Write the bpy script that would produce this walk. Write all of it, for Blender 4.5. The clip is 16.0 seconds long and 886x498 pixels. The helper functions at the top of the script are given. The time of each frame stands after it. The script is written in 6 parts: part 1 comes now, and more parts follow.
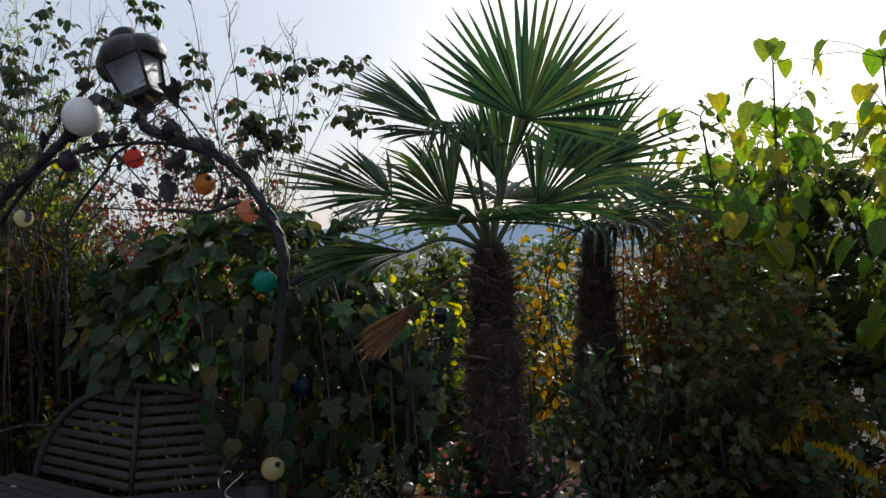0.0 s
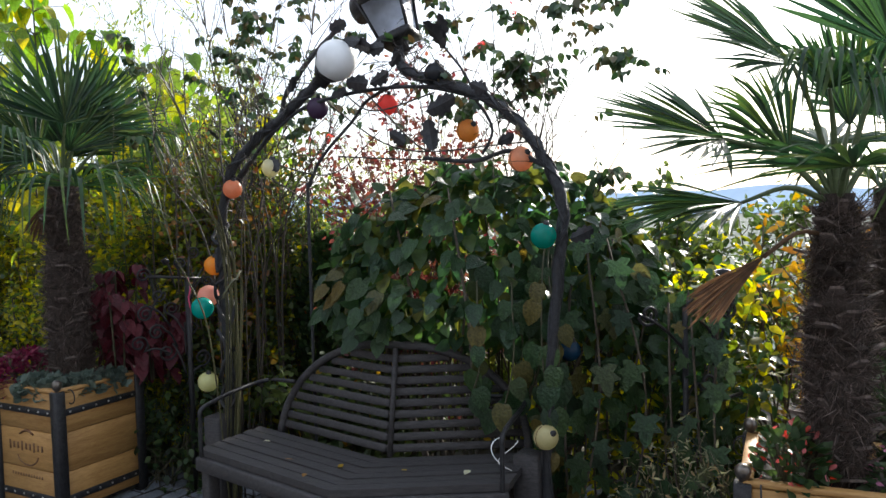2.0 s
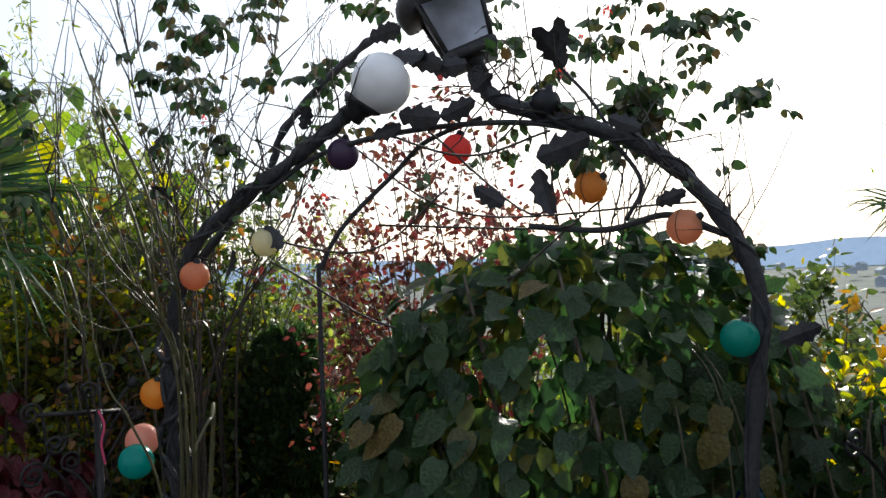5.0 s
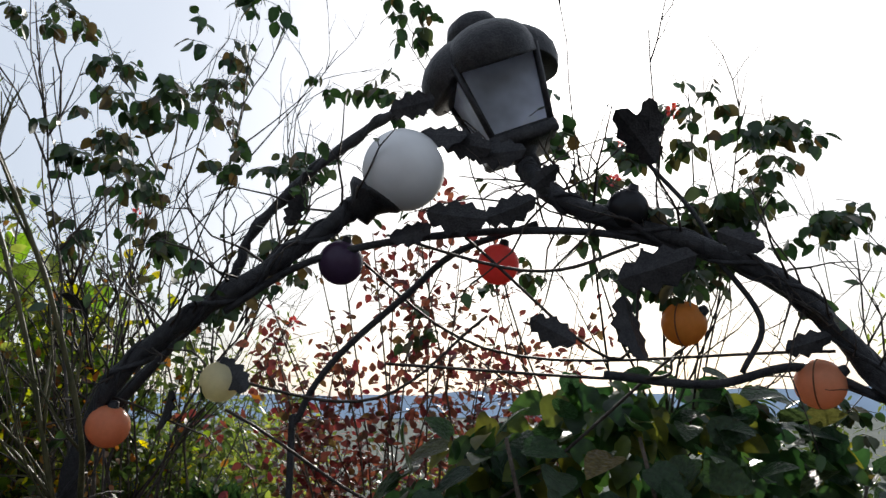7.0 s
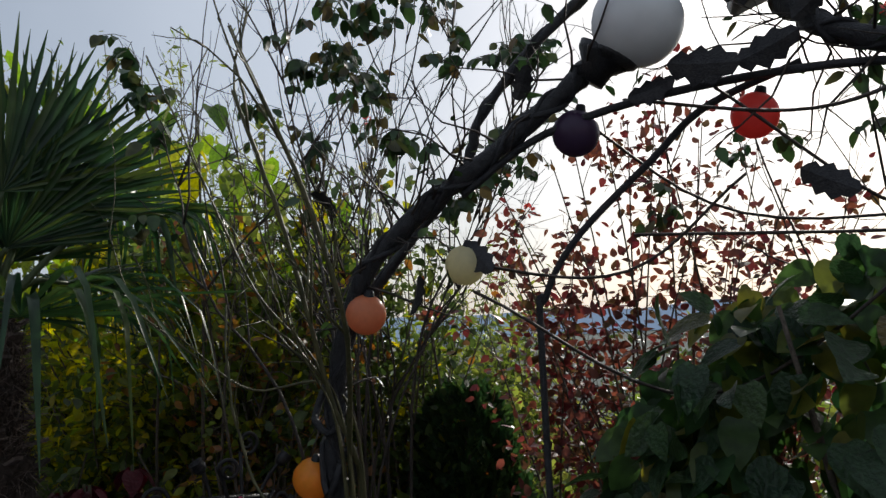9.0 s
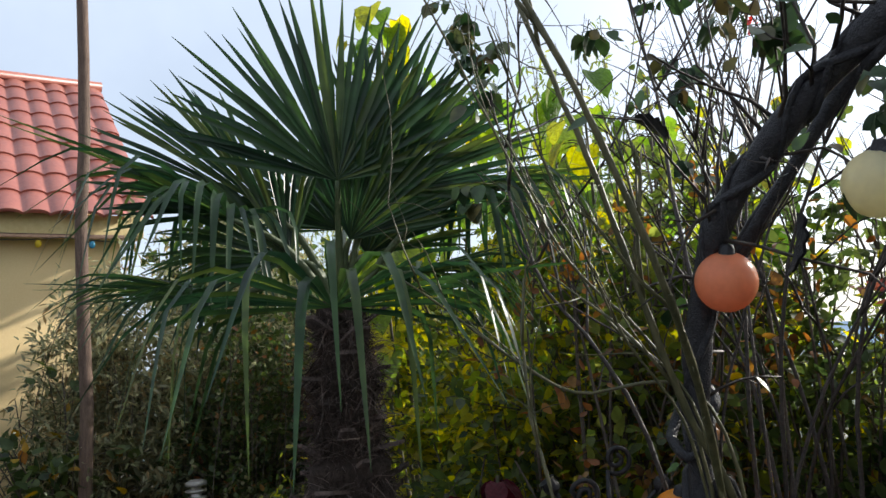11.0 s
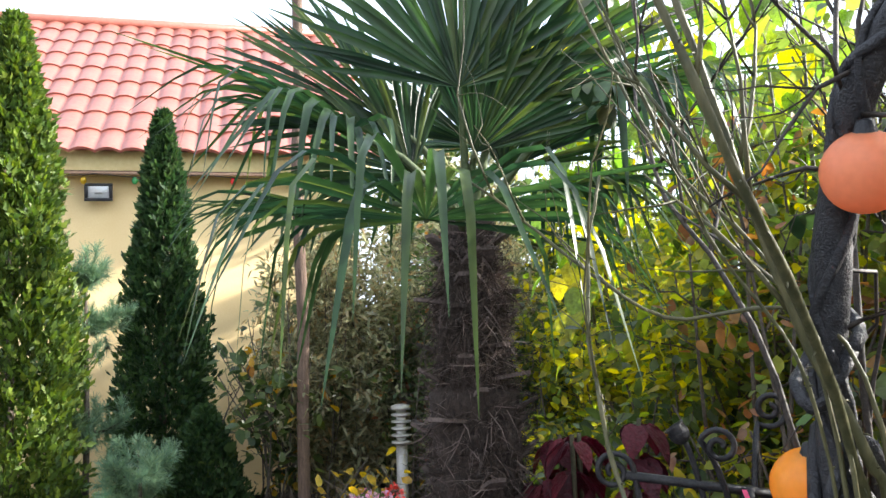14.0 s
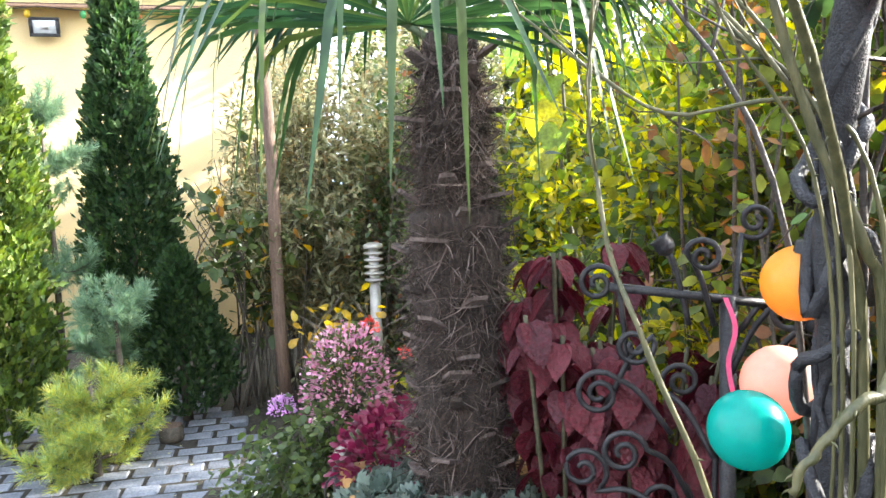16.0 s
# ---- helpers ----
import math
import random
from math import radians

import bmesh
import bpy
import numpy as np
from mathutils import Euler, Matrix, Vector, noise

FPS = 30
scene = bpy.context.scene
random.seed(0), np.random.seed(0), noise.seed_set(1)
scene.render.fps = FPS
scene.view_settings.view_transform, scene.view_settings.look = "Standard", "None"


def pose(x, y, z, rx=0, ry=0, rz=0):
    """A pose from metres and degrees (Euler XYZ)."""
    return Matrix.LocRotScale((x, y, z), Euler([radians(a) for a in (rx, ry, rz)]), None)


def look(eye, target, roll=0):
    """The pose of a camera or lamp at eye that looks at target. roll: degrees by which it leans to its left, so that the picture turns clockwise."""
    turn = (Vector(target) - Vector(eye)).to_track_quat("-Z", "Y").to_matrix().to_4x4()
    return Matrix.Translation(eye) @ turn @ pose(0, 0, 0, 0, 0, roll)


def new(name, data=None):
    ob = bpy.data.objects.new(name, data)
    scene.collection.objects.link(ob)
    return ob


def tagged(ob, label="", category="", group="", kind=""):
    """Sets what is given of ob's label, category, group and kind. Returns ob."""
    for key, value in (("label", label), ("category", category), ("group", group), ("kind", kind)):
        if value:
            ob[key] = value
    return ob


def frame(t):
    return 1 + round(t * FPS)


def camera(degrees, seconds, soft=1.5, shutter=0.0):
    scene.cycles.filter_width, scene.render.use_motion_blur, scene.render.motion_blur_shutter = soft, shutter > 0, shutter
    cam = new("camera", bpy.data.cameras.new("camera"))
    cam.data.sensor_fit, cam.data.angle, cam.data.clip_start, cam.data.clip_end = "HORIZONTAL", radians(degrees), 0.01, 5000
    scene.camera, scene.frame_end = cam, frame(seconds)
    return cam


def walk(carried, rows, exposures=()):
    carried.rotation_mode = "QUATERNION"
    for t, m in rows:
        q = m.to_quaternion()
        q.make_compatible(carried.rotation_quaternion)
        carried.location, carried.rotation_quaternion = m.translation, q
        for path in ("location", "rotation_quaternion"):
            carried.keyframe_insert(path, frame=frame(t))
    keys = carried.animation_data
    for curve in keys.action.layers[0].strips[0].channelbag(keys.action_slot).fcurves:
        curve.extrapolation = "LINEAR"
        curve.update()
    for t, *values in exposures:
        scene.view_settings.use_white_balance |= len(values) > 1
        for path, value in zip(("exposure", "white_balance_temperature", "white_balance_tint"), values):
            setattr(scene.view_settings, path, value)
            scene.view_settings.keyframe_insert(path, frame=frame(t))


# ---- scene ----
cam = camera(60.0, 16.0)
PATH = [
    (0, (-0.165, 0.532, 1.479), (-0.141, 2.532, 1.438), -2.0),
    (0.5, (-0.331, 0.559, 1.464), (-0.516, 2.548, 1.382), -1.2),
    (1, (-0.533, 0.587, 1.446), (-0.812, 2.565, 1.339), -1.6),
    (1.5, (-0.698, 0.679, 1.428), (-0.984, 2.655, 1.321), -1.5),
    (2, (-0.845, 0.764, 1.438), (-1.098, 2.744, 1.32), -1.4),
    (2.5, (-1.037, 0.802, 1.474), (-1.214, 2.791, 1.357), -1.8),
    (3, (-1.214, 0.903, 1.485), (-1.367, 2.894, 1.37), -1.9),
    (3.2, (-1.273, 0.983, 1.493), (-1.41, 2.977, 1.404), -2.1),
    (5.3, (-1.848, 1.903, 1.536), (-1.55, 3.877, 1.654), -1.7),
    (5.5, (-1.887, 1.989, 1.55), (-1.562, 3.954, 1.729), -1.0),
    (6, (-1.944, 2.158, 1.553), (-1.574, 4.106, 1.813), -0.5),
    (6.5, (-1.94, 2.329, 1.562), (-1.527, 4.253, 1.921), -0.4),
    (7, (-1.96, 2.408, 1.572), (-1.488, 4.312, 1.962), -0.5),
    (7.5, (-1.975, 2.442, 1.565), (-1.48, 4.331, 1.998), -0.5),
    (8, (-1.989, 2.45, 1.548), (-1.479, 4.336, 1.974), -0.8),
    (8.5, (-2.016, 2.452, 1.539), (-1.806, 4.42, 1.829), -1.1),
    (8.8, (-2.01, 2.475, 1.531), (-1.973, 4.464, 1.737), -2.8),
    (9, (-1.993, 2.497, 1.497), (-2.085, 4.485, 1.694), -3.1),
    (9.5, (-1.918, 2.675, 1.48), (-2.394, 4.608, 1.669), -3.2),
    (10, (-1.926, 2.789, 1.458), (-2.632, 4.648, 1.672), -3.7),
    (10.2, (-1.929, 2.823, 1.453), (-2.746, 4.634, 1.684), -4.2),
    (12.3, (-1.798, 3.326, 1.445), (-3.375, 4.512, 1.771), -1.8),
    (12.5, (-1.794, 3.334, 1.443), (-3.402, 4.476, 1.78), -1.7),
    (13, (-1.783, 3.334, 1.434), (-3.425, 4.42, 1.784), -1.5),
    (13.5, (-1.792, 3.345, 1.413), (-3.441, 4.435, 1.715), -1.6),
    (14, (-1.828, 3.342, 1.395), (-3.491, 4.44, 1.566), -1.9),
    (14.5, (-1.865, 3.33, 1.375), (-3.535, 4.43, 1.416), -2.0),
    (15, (-1.881, 3.325, 1.358), (-3.537, 4.444, 1.293), -2.0),
    (15.5, (-1.885, 3.331, 1.343), (-3.518, 4.477, 1.201), -1.9),
    (16, (-1.885, 3.342, 1.332), (-3.503, 4.498, 1.113), -2.1),
]
walk(cam, [(t, look(e, g, r)) for t, e, g, r in PATH],
     [(0, -0.55), (0.2, -0.25), (0.6, 0.1), (1.5, 0.75), (2.0, 0.7), (3, 0.0), (5.5, 0.15), (7, -0.5), (8, -0.75), (9, -0.78), (10, 0.18), (12.5, 0.25), (13.0, 0.45), (13.5, 1.05), (14.3, 1.9), (15, 2.45), (16, 2.72)])

# ---- light ----
SUN = Vector((0.39, 0.83, 0.41)).normalized()
world = bpy.data.worlds.new("sky")
scene.world = world
world.use_nodes = True
wn, wl = world.node_tree.nodes, world.node_tree.links
sky = wn.new("ShaderNodeTexSky")
sky.sky_type, sky.sun_disc = "NISHITA", False
sky.sun_elevation, sky.sun_rotation = math.asin(SUN.z), math.atan2(SUN.x, SUN.y)
sky.air_density, sky.dust_density, sky.ozone_density = 1.0, 2.0, 1.5
cloud = wn.new("ShaderNodeTexNoise")
cloud.inputs["Scale"].default_value, cloud.inputs["Detail"].default_value = 2.2, 6
cramp = wn.new("ShaderNodeValToRGB")
cramp.color_ramp.elements[0].position, cramp.color_ramp.elements[1].position = 0.35, 0.75
cramp.color_ramp.elements[0].color, cramp.color_ramp.elements[1].color = (0.5, 0.5, 0.5, 1), (0.9, 0.9, 0.9, 1)
cmix = wn.new("ShaderNodeMix")
cmix.data_type = "RGBA"
veil = wn.new("ShaderNodeRGB")
veil.outputs[0].default_value = (6.3, 7.2, 8.6, 1)
coord = wn.new("ShaderNodeTexCoord")
wl.new(coord.outputs["Generated"], cloud.inputs["Vector"])
wl.new(cloud.outputs["Fac"], cramp.inputs["Fac"])
wl.new(cramp.outputs["Color"], cmix.inputs["Factor"])
wl.new(sky.outputs["Color"], cmix.inputs["A"])
wl.new(veil.outputs[0], cmix.inputs["B"])
# bright haze of thin cloud round the sun
near_sun = wn.new("ShaderNodeVectorMath")
near_sun.operation = "DOT_PRODUCT"
near_sun.inputs[1].default_value = SUN
wl.new(coord.outputs["Generated"], near_sun.inputs[0])
toward = wn.new("ShaderNodeMath")
toward.operation, toward.use_clamp = "MULTIPLY", True
toward.inputs[1].default_value = 1.0
wl.new(near_sun.outputs["Value"], toward.inputs[0])
haze_sum = cmix.outputs["Result"]
for power, amount in ((3, 3.2), (24, 4.0), (220, 26.0)):
    fall = wn.new("ShaderNodeMath")
    fall.operation = "POWER"
    fall.inputs[1].default_value = power
    wl.new(toward.outputs["Value"], fall.inputs[0])
    add = wn.new("ShaderNodeMix")
    add.data_type, add.blend_type, add.clamp_factor = "RGBA", "ADD", True
    add.inputs["B"].default_value = (amount, amount * 0.99, amount * 0.98, 1)
    wl.new(fall.outputs["Value"], add.inputs["Factor"])
    wl.new(haze_sum, add.inputs["A"])
    haze_sum = add.outputs["Result"]
wl.new(haze_sum, wn["Background"].inputs["Color"])
wn["Background"].inputs["Strength"].default_value = 0.13
sun_data = bpy.data.lights.new("sun", "SUN")
sun_data.energy, sun_data.angle, sun_data.color = 5.0, radians(1.2), (1.0, 0.95, 0.87)
sun = new("sun", sun_data)
sun.matrix_world = look(SUN * 40, (0, 0, 0))


# ---- materials ----
def material(name):
    m = bpy.data.materials.new(name)
    m.use_nodes = True
    return m, m.node_tree.nodes, m.node_tree.links, m.node_tree.nodes["Principled BSDF"]


def ramp_of(nodes, stops):
    r = nodes.new("ShaderNodeValToRGB")
    el = r.color_ramp.elements
    while len(el) < len(stops):
        el.new(0.5)
    for i, c in enumerate(stops):
        el[i].position, el[i].color = i / max(1, len(stops) - 1), (*c, 1)
    return r


def leaf_mat(name, stops, trans=0.45, rough=0.42, single=False, scale=30, glow=1.8):
    """A leaf: each one its own colour out of the stops, mottled, letting light through."""
    m, n, l, b = material(name)
    r = ramp_of(n, stops)
    if single:
        info = n.new("ShaderNodeObjectInfo")
        l.new(info.outputs["Random"], r.inputs["Fac"])
    else:
        info = n.new("ShaderNodeNewGeometry")
        l.new(info.outputs["Random Per Island"], r.inputs["Fac"])
    tc = n.new("ShaderNodeTexCoord")
    nz = n.new("ShaderNodeTexNoise")
    nz.inputs["Scale"].default_value, nz.inputs["Detail"].default_value = scale, 3
    l.new(tc.outputs["Object"], nz.inputs["Vector"])
    hs = n.new("ShaderNodeHueSaturation")
    mr = n.new("ShaderNodeMapRange")
    mr.inputs["From Min"].default_value, mr.inputs["From Max"].default_value = 0.3, 0.7
    mr.inputs["To Min"].default_value, mr.inputs["To Max"].default_value = 0.65, 1.3
    l.new(nz.outputs["Fac"], mr.inputs["Value"])
    crease = n.new("ShaderNodeBump")
    crease.inputs["Strength"].default_value, crease.inputs["Distance"].default_value = 0.35, 0.006 if not single else 0.05
    l.new(nz.outputs["Fac"], crease.inputs["Height"])
    l.new(crease.outputs["Normal"], b.inputs["Normal"])
    l.new(mr.outputs["Result"], hs.inputs["Value"])
    l.new(r.outputs["Color"], hs.inputs["Color"])
    l.new(hs.outputs["Color"], b.inputs["Base Color"])
    b.inputs["Roughness"].default_value = rough
    b.inputs["Specular IOR Level"].default_value = 0.4
    t = n.new("ShaderNodeBsdfTranslucent")
    h2 = n.new("ShaderNodeHueSaturation")
    h2.inputs["Saturation"].default_value, h2.inputs["Value"].default_value = 1.15, glow
    l.new(hs.outputs["Color"], h2.inputs["Color"])
    l.new(h2.outputs["Color"], t.inputs["Color"])
    mx = n.new("ShaderNodeMixShader")
    mx.inputs["Fac"].default_value = trans
    l.new(b.outputs["BSDF"], mx.inputs[1])
    l.new(t.outputs["BSDF"], mx.inputs[2])
    l.new(mx.outputs["Shader"], n["Material Output"].inputs["Surface"])
    return m


def rough_mat(name, a, b_, scale=20, rough=0.7, metal=0.0, bump=0.3, stretch=(1, 1, 1), fine=6.0, spec=0.4, vary=0.0):
    """Two colours mixed by a coarse and a fine noise, with relief."""
    m, n, l, b = material(name)
    tc = n.new("ShaderNodeTexCoord")
    mp = n.new("ShaderNodeMapping")
    mp.inputs["Scale"].default_value = stretch
    l.new(tc.outputs["Object"], mp.inputs["Vector"])
    n1, n2 = n.new("ShaderNodeTexNoise"), n.new("ShaderNodeTexNoise")
    n1.inputs["Scale"].default_value, n1.inputs["Detail"].default_value = scale, 6
    n2.inputs["Scale"].default_value, n2.inputs["Detail"].default_value = scale * fine, 4
    l.new(mp.outputs["Vector"], n1.inputs["Vector"])
    l.new(mp.outputs["Vector"], n2.inputs["Vector"])
    mean = n.new("ShaderNodeMath")
    mean.operation = "ADD"
    l.new(n1.outputs["Fac"], mean.inputs[0])
    l.new(n2.outputs["Fac"], mean.inputs[1])
    mr = n.new("ShaderNodeMapRange")
    mr.inputs["From Min"].default_value, mr.inputs["From Max"].default_value = 0.7, 1.3
    l.new(mean.outputs["Value"], mr.inputs["Value"])
    r = ramp_of(n, (a, b_))
    l.new(mr.outputs["Result"], r.inputs["Fac"])
    out = r.outputs["Color"]
    if vary:
        info = n.new("ShaderNodeObjectInfo")
        hs = n.new("ShaderNodeHueSaturation")
        m2 = n.new("ShaderNodeMapRange")
        m2.inputs["To Min"].default_value, m2.inputs["To Max"].default_value = 1 - vary, 1 + vary
        l.new(info.outputs["Random"], m2.inputs["Value"])
        l.new(m2.outputs["Result"], hs.inputs["Value"])
        l.new(out, hs.inputs["Color"])
        out = hs.outputs["Color"]
    l.new(out, b.inputs["Base Color"])
    b.inputs["Roughness"].default_value, b.inputs["Metallic"].default_value = rough, metal
    b.inputs["Specular IOR Level"].default_value = spec
    bp = n.new("ShaderNodeBump")
    bp.inputs["Strength"].default_value, bp.inputs["Distance"].default_value = bump, 0.01
    l.new(mean.outputs["Value"], bp.inputs["Height"])
    l.new(bp.outputs["Normal"], b.inputs["Normal"])
    return m


M_BARK = rough_mat("bark", (0.05, 0.04, 0.032), (0.16, 0.13, 0.1), 30, 0.85)
M_STEM = rough_mat("green_stem", (0.035, 0.038, 0.018), (0.11, 0.095, 0.055), 25, 0.65)
M_WOOD = rough_mat("dark_rose_wood", (0.016, 0.013, 0.011), (0.07, 0.053, 0.042), 35, 0.6, fine=5)
M_SHOOT = rough_mat("green_brown_rose_shoot", (0.035, 0.04, 0.015), (0.13, 0.115, 0.05), 18, 0.5, 0, 0.35, (1, 1, 0.3))
M_IRON = rough_mat("black_iron", (0.012, 0.012, 0.014), (0.045, 0.043, 0.045), 40, 0.42, 0.3, 0.25)
M_WRAP = rough_mat("black_wrapping", (0.012, 0.012, 0.015), (0.05, 0.05, 0.055), 60, 0.5, 0.0, 0.5)
M_BENCH = rough_mat("dark_stained_wood", (0.022, 0.02, 0.022), (0.075, 0.068, 0.068), 14, 0.6, 0, 0.4, (1, 9, 9))
M_PINE = rough_mat("varnished_pine_boards", (0.28, 0.14, 0.042), (0.45, 0.25, 0.085), 6, 0.55, 0, 0.25, (1, 1, 8), vary=0.15)
M_OLDWOOD = rough_mat("weathered_pole_wood", (0.075, 0.045, 0.032), (0.19, 0.125, 0.09), 12, 0.8, 0, 0.4, (8, 8, 1))
M_FIBRE = rough_mat("palm_fibre", (0.03, 0.021, 0.017), (0.12, 0.088, 0.074), 40, 0.95, 0, 0.9, (3, 3, 1))
M_STUB = rough_mat("cut_leaf_base", (0.045, 0.032, 0.027), (0.2, 0.15, 0.13), 30, 0.9, 0, 0.1)
M_HAIR = leaf_mat("palm_hair", ((0.022, 0.015, 0.012), (0.06, 0.043, 0.036), (0.11, 0.08, 0.068), (0.24, 0.185, 0.16)), 0.15, 0.8)
M_PALM = leaf_mat("palm_leaf", ((0.015, 0.038, 0.019), (0.025, 0.058, 0.024), (0.04, 0.08, 0.026), (0.09, 0.12, 0.032)), 0.36, 0.33, scale=14)
M_PALM_DRY = leaf_mat("dry_palm_leaf", ((0.09, 0.05, 0.03), (0.16, 0.09, 0.05)), 0.2, 0.7)
M_PETIOLE = rough_mat("palm_petiole", (0.05, 0.08, 0.03), (0.1, 0.12, 0.05), 20, 0.5)
M_VINE = leaf_mat("vine_leaf", ((0.018, 0.042, 0.02), (0.03, 0.065, 0.028), (0.04, 0.085, 0.03), (0.025, 0.05, 0.028), (0.05, 0.09, 0.03), (0.03, 0.06, 0.025), (0.035, 0.07, 0.03), (0.15, 0.11, 0.03)), 0.3, 0.36, True, 9)
M_VINE2 = leaf_mat("vine_leaf_small", ((0.02, 0.05, 0.02), (0.035, 0.08, 0.025), (0.06, 0.11, 0.03), (0.16, 0.15, 0.03)), 0.42, 0.36)
M_YELGRN = leaf_mat("yellow_green_leaf", ((0.08, 0.12, 0.022), (0.14, 0.18, 0.028), (0.23, 0.24, 0.034), (0.4, 0.35, 0.04), (0.07, 0.11, 0.024), (0.5, 0.4, 0.045), (0.14, 0.17, 0.034)), 0.58, glow=2.3)
M_GREEN = leaf_mat("green_leaf", ((0.035, 0.062, 0.022), (0.06, 0.09, 0.028), (0.1, 0.13, 0.035), (0.05, 0.075, 0.025)), 0.44)
M_DARK = leaf_mat("dark_leaf", ((0.02, 0.042, 0.018), (0.04, 0.072, 0.026), (0.07, 0.105, 0.032)), 0.42)
M_OLIVE = leaf_mat("grey_green_leaf", ((0.11, 0.12, 0.065), (0.22, 0.22, 0.12), (0.35, 0.34, 0.21), (0.26, 0.18, 0.085)), 0.5, 0.5)
M_WILLOW = leaf_mat("willow_leaf", ((0.09, 0.13, 0.03), (0.17, 0.21, 0.05), (0.26, 0.26, 0.075)), 0.56, glow=2.2)
M_ORANGE = leaf_mat("orange_leaf", ((0.22, 0.08, 0.035), (0.27, 0.12, 0.045), (0.3, 0.16, 0.05), (0.12, 0.055, 0.03)), 0.4)
M_AMBER = leaf_mat("amber_leaf", ((0.42, 0.22, 0.03), (0.4, 0.27, 0.035), (0.33, 0.13, 0.03)), 0.5, glow=1.5)
M_RED = leaf_mat("red_leaf", ((0.13, 0.03, 0.035), (0.17, 0.05, 0.045), (0.22, 0.09, 0.06), (0.09, 0.028, 0.03), (0.13, 0.09, 0.04)), 0.4)
M_ROSE = leaf_mat("rose_leaf", ((0.02, 0.045, 0.02), (0.035, 0.07, 0.025), (0.05, 0.09, 0.03), (0.1, 0.065, 0.03)), 0.2)
M_BIG = leaf_mat("heart_leaf", ((0.08, 0.15, 0.028), (0.12, 0.2, 0.033), (0.18, 0.23, 0.036), (0.4, 0.34, 0.04)), 0.56, 0.4, True, 10, 2.0)
M_MAPLE = leaf_mat("maple_leaf", ((0.05, 0.075, 0.025), (0.09, 0.1, 0.03), (0.06, 0.085, 0.028), (0.16, 0.1, 0.03)), 0.48, glow=2.2)
M_SUMAC = leaf_mat("yellow_sumac_leaf", ((0.5, 0.36, 0.04), (0.45, 0.26, 0.03), (0.55, 0.42, 0.08)), 0.5)
M_COLEUS = leaf_mat("coleus_leaf", ((0.07, 0.008, 0.016), (0.105, 0.012, 0.021), (0.14, 0.02, 0.03), (0.05, 0.008, 0.016)), 0.2, 0.5, True, 7)
M_KALE = leaf_mat("kale_leaf", ((0.08, 0.115, 0.095), (0.12, 0.16, 0.13), (0.19, 0.23, 0.19)), 0.2, 0.6)
M_PURPLE = leaf_mat("purple_curly_leaf", ((0.09, 0.012, 0.03), (0.16, 0.02, 0.05), (0.2, 0.04, 0.07)), 0.3, 0.5)
M_PINK = leaf_mat("pink_petal", ((0.5, 0.16, 0.3), (0.65, 0.28, 0.42), (0.75, 0.45, 0.55), (0.25, 0.2, 0.12)), 0.3, 0.5)
M_CORAL = leaf_mat("coral_petal", ((0.7, 0.08, 0.06), (0.75, 0.15, 0.12), (0.72, 0.22, 0.24)), 0.3, 0.5)
M_LILAC = leaf_mat("lilac_petal", ((0.5, 0.25, 0.5), (0.65, 0.4, 0.65)), 0.3, 0.5)
M_WHITEPET = leaf_mat("white_petal", ((0.75, 0.72, 0.6), (0.7, 0.66, 0.4)), 0.3, 0.5)
M_DAISY = leaf_mat("yellow_petal", ((0.75, 0.5, 0.02), (0.8, 0.6, 0.03)), 0.3, 0.5)
M_THUJA = leaf_mat("thuja_spray", ((0.04, 0.075, 0.018), (0.075, 0.125, 0.022), (0.12, 0.18, 0.03), (0.17, 0.21, 0.035)), 0.3, 0.5)
M_THUJA_D = leaf_mat("dark_thuja_spray", ((0.018, 0.045, 0.018), (0.036, 0.075, 0.025), (0.065, 0.11, 0.032)), 0.3, 0.5)
M_NEEDLE = leaf_mat("pine_needle", ((0.16, 0.26, 0.12), (0.27, 0.36, 0.1), (0.4, 0.42, 0.09), (0.45, 0.4, 0.07)), 0.25, 0.4)
M_NEEDLE_B = leaf_mat("bluish_pine_needle", ((0.1, 0.18, 0.12), (0.16, 0.25, 0.15), (0.2, 0.28, 0.14)), 0.25, 0.4)
M_WALL = rough_mat("ochre_plaster", (0.68, 0.5, 0.25), (0.74, 0.57, 0.3), 3, 0.9, 0, 0.08, fine=30)
M_TILE = rough_mat("terracotta_metal_tile", (0.3, 0.09, 0.065), (0.4, 0.135, 0.095), 5, 0.38, 0, 0.08, vary=0.02)
M_FASCIA = rough_mat("pale_fascia", (0.6, 0.47, 0.22), (0.7, 0.58, 0.3), 6, 0.7, 0, 0.1)
M_SETT = rough_mat("grey_stone_sett", (0.09, 0.1, 0.12), (0.2, 0.21, 0.235), 18, 0.75, 0, 0.5, vary=0.25)
M_SOIL = rough_mat("dark_soil", (0.022, 0.02, 0.016), (0.07, 0.06, 0.045), 8, 0.95, 0, 0.8)
M_FIELD = rough_mat("far_valley", (0.035, 0.055, 0.045), (0.08, 0.1, 0.08), 0.02, 1.0, 0, 0)
# distance haze is put into the hill colour: blue base plus blue emission
M_HILL = rough_mat("haze_painted_hill", (0.2, 0.27, 0.36), (0.27, 0.35, 0.45), 0.01, 1.0, 0, 0, spec=0)
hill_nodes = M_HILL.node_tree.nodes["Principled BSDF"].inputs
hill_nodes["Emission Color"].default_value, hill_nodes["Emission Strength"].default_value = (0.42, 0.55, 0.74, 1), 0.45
M_STONE = rough_mat("grey_plaster", (0.16, 0.16, 0.16), (0.22, 0.22, 0.22), 3, 0.9, 0, 0.1)
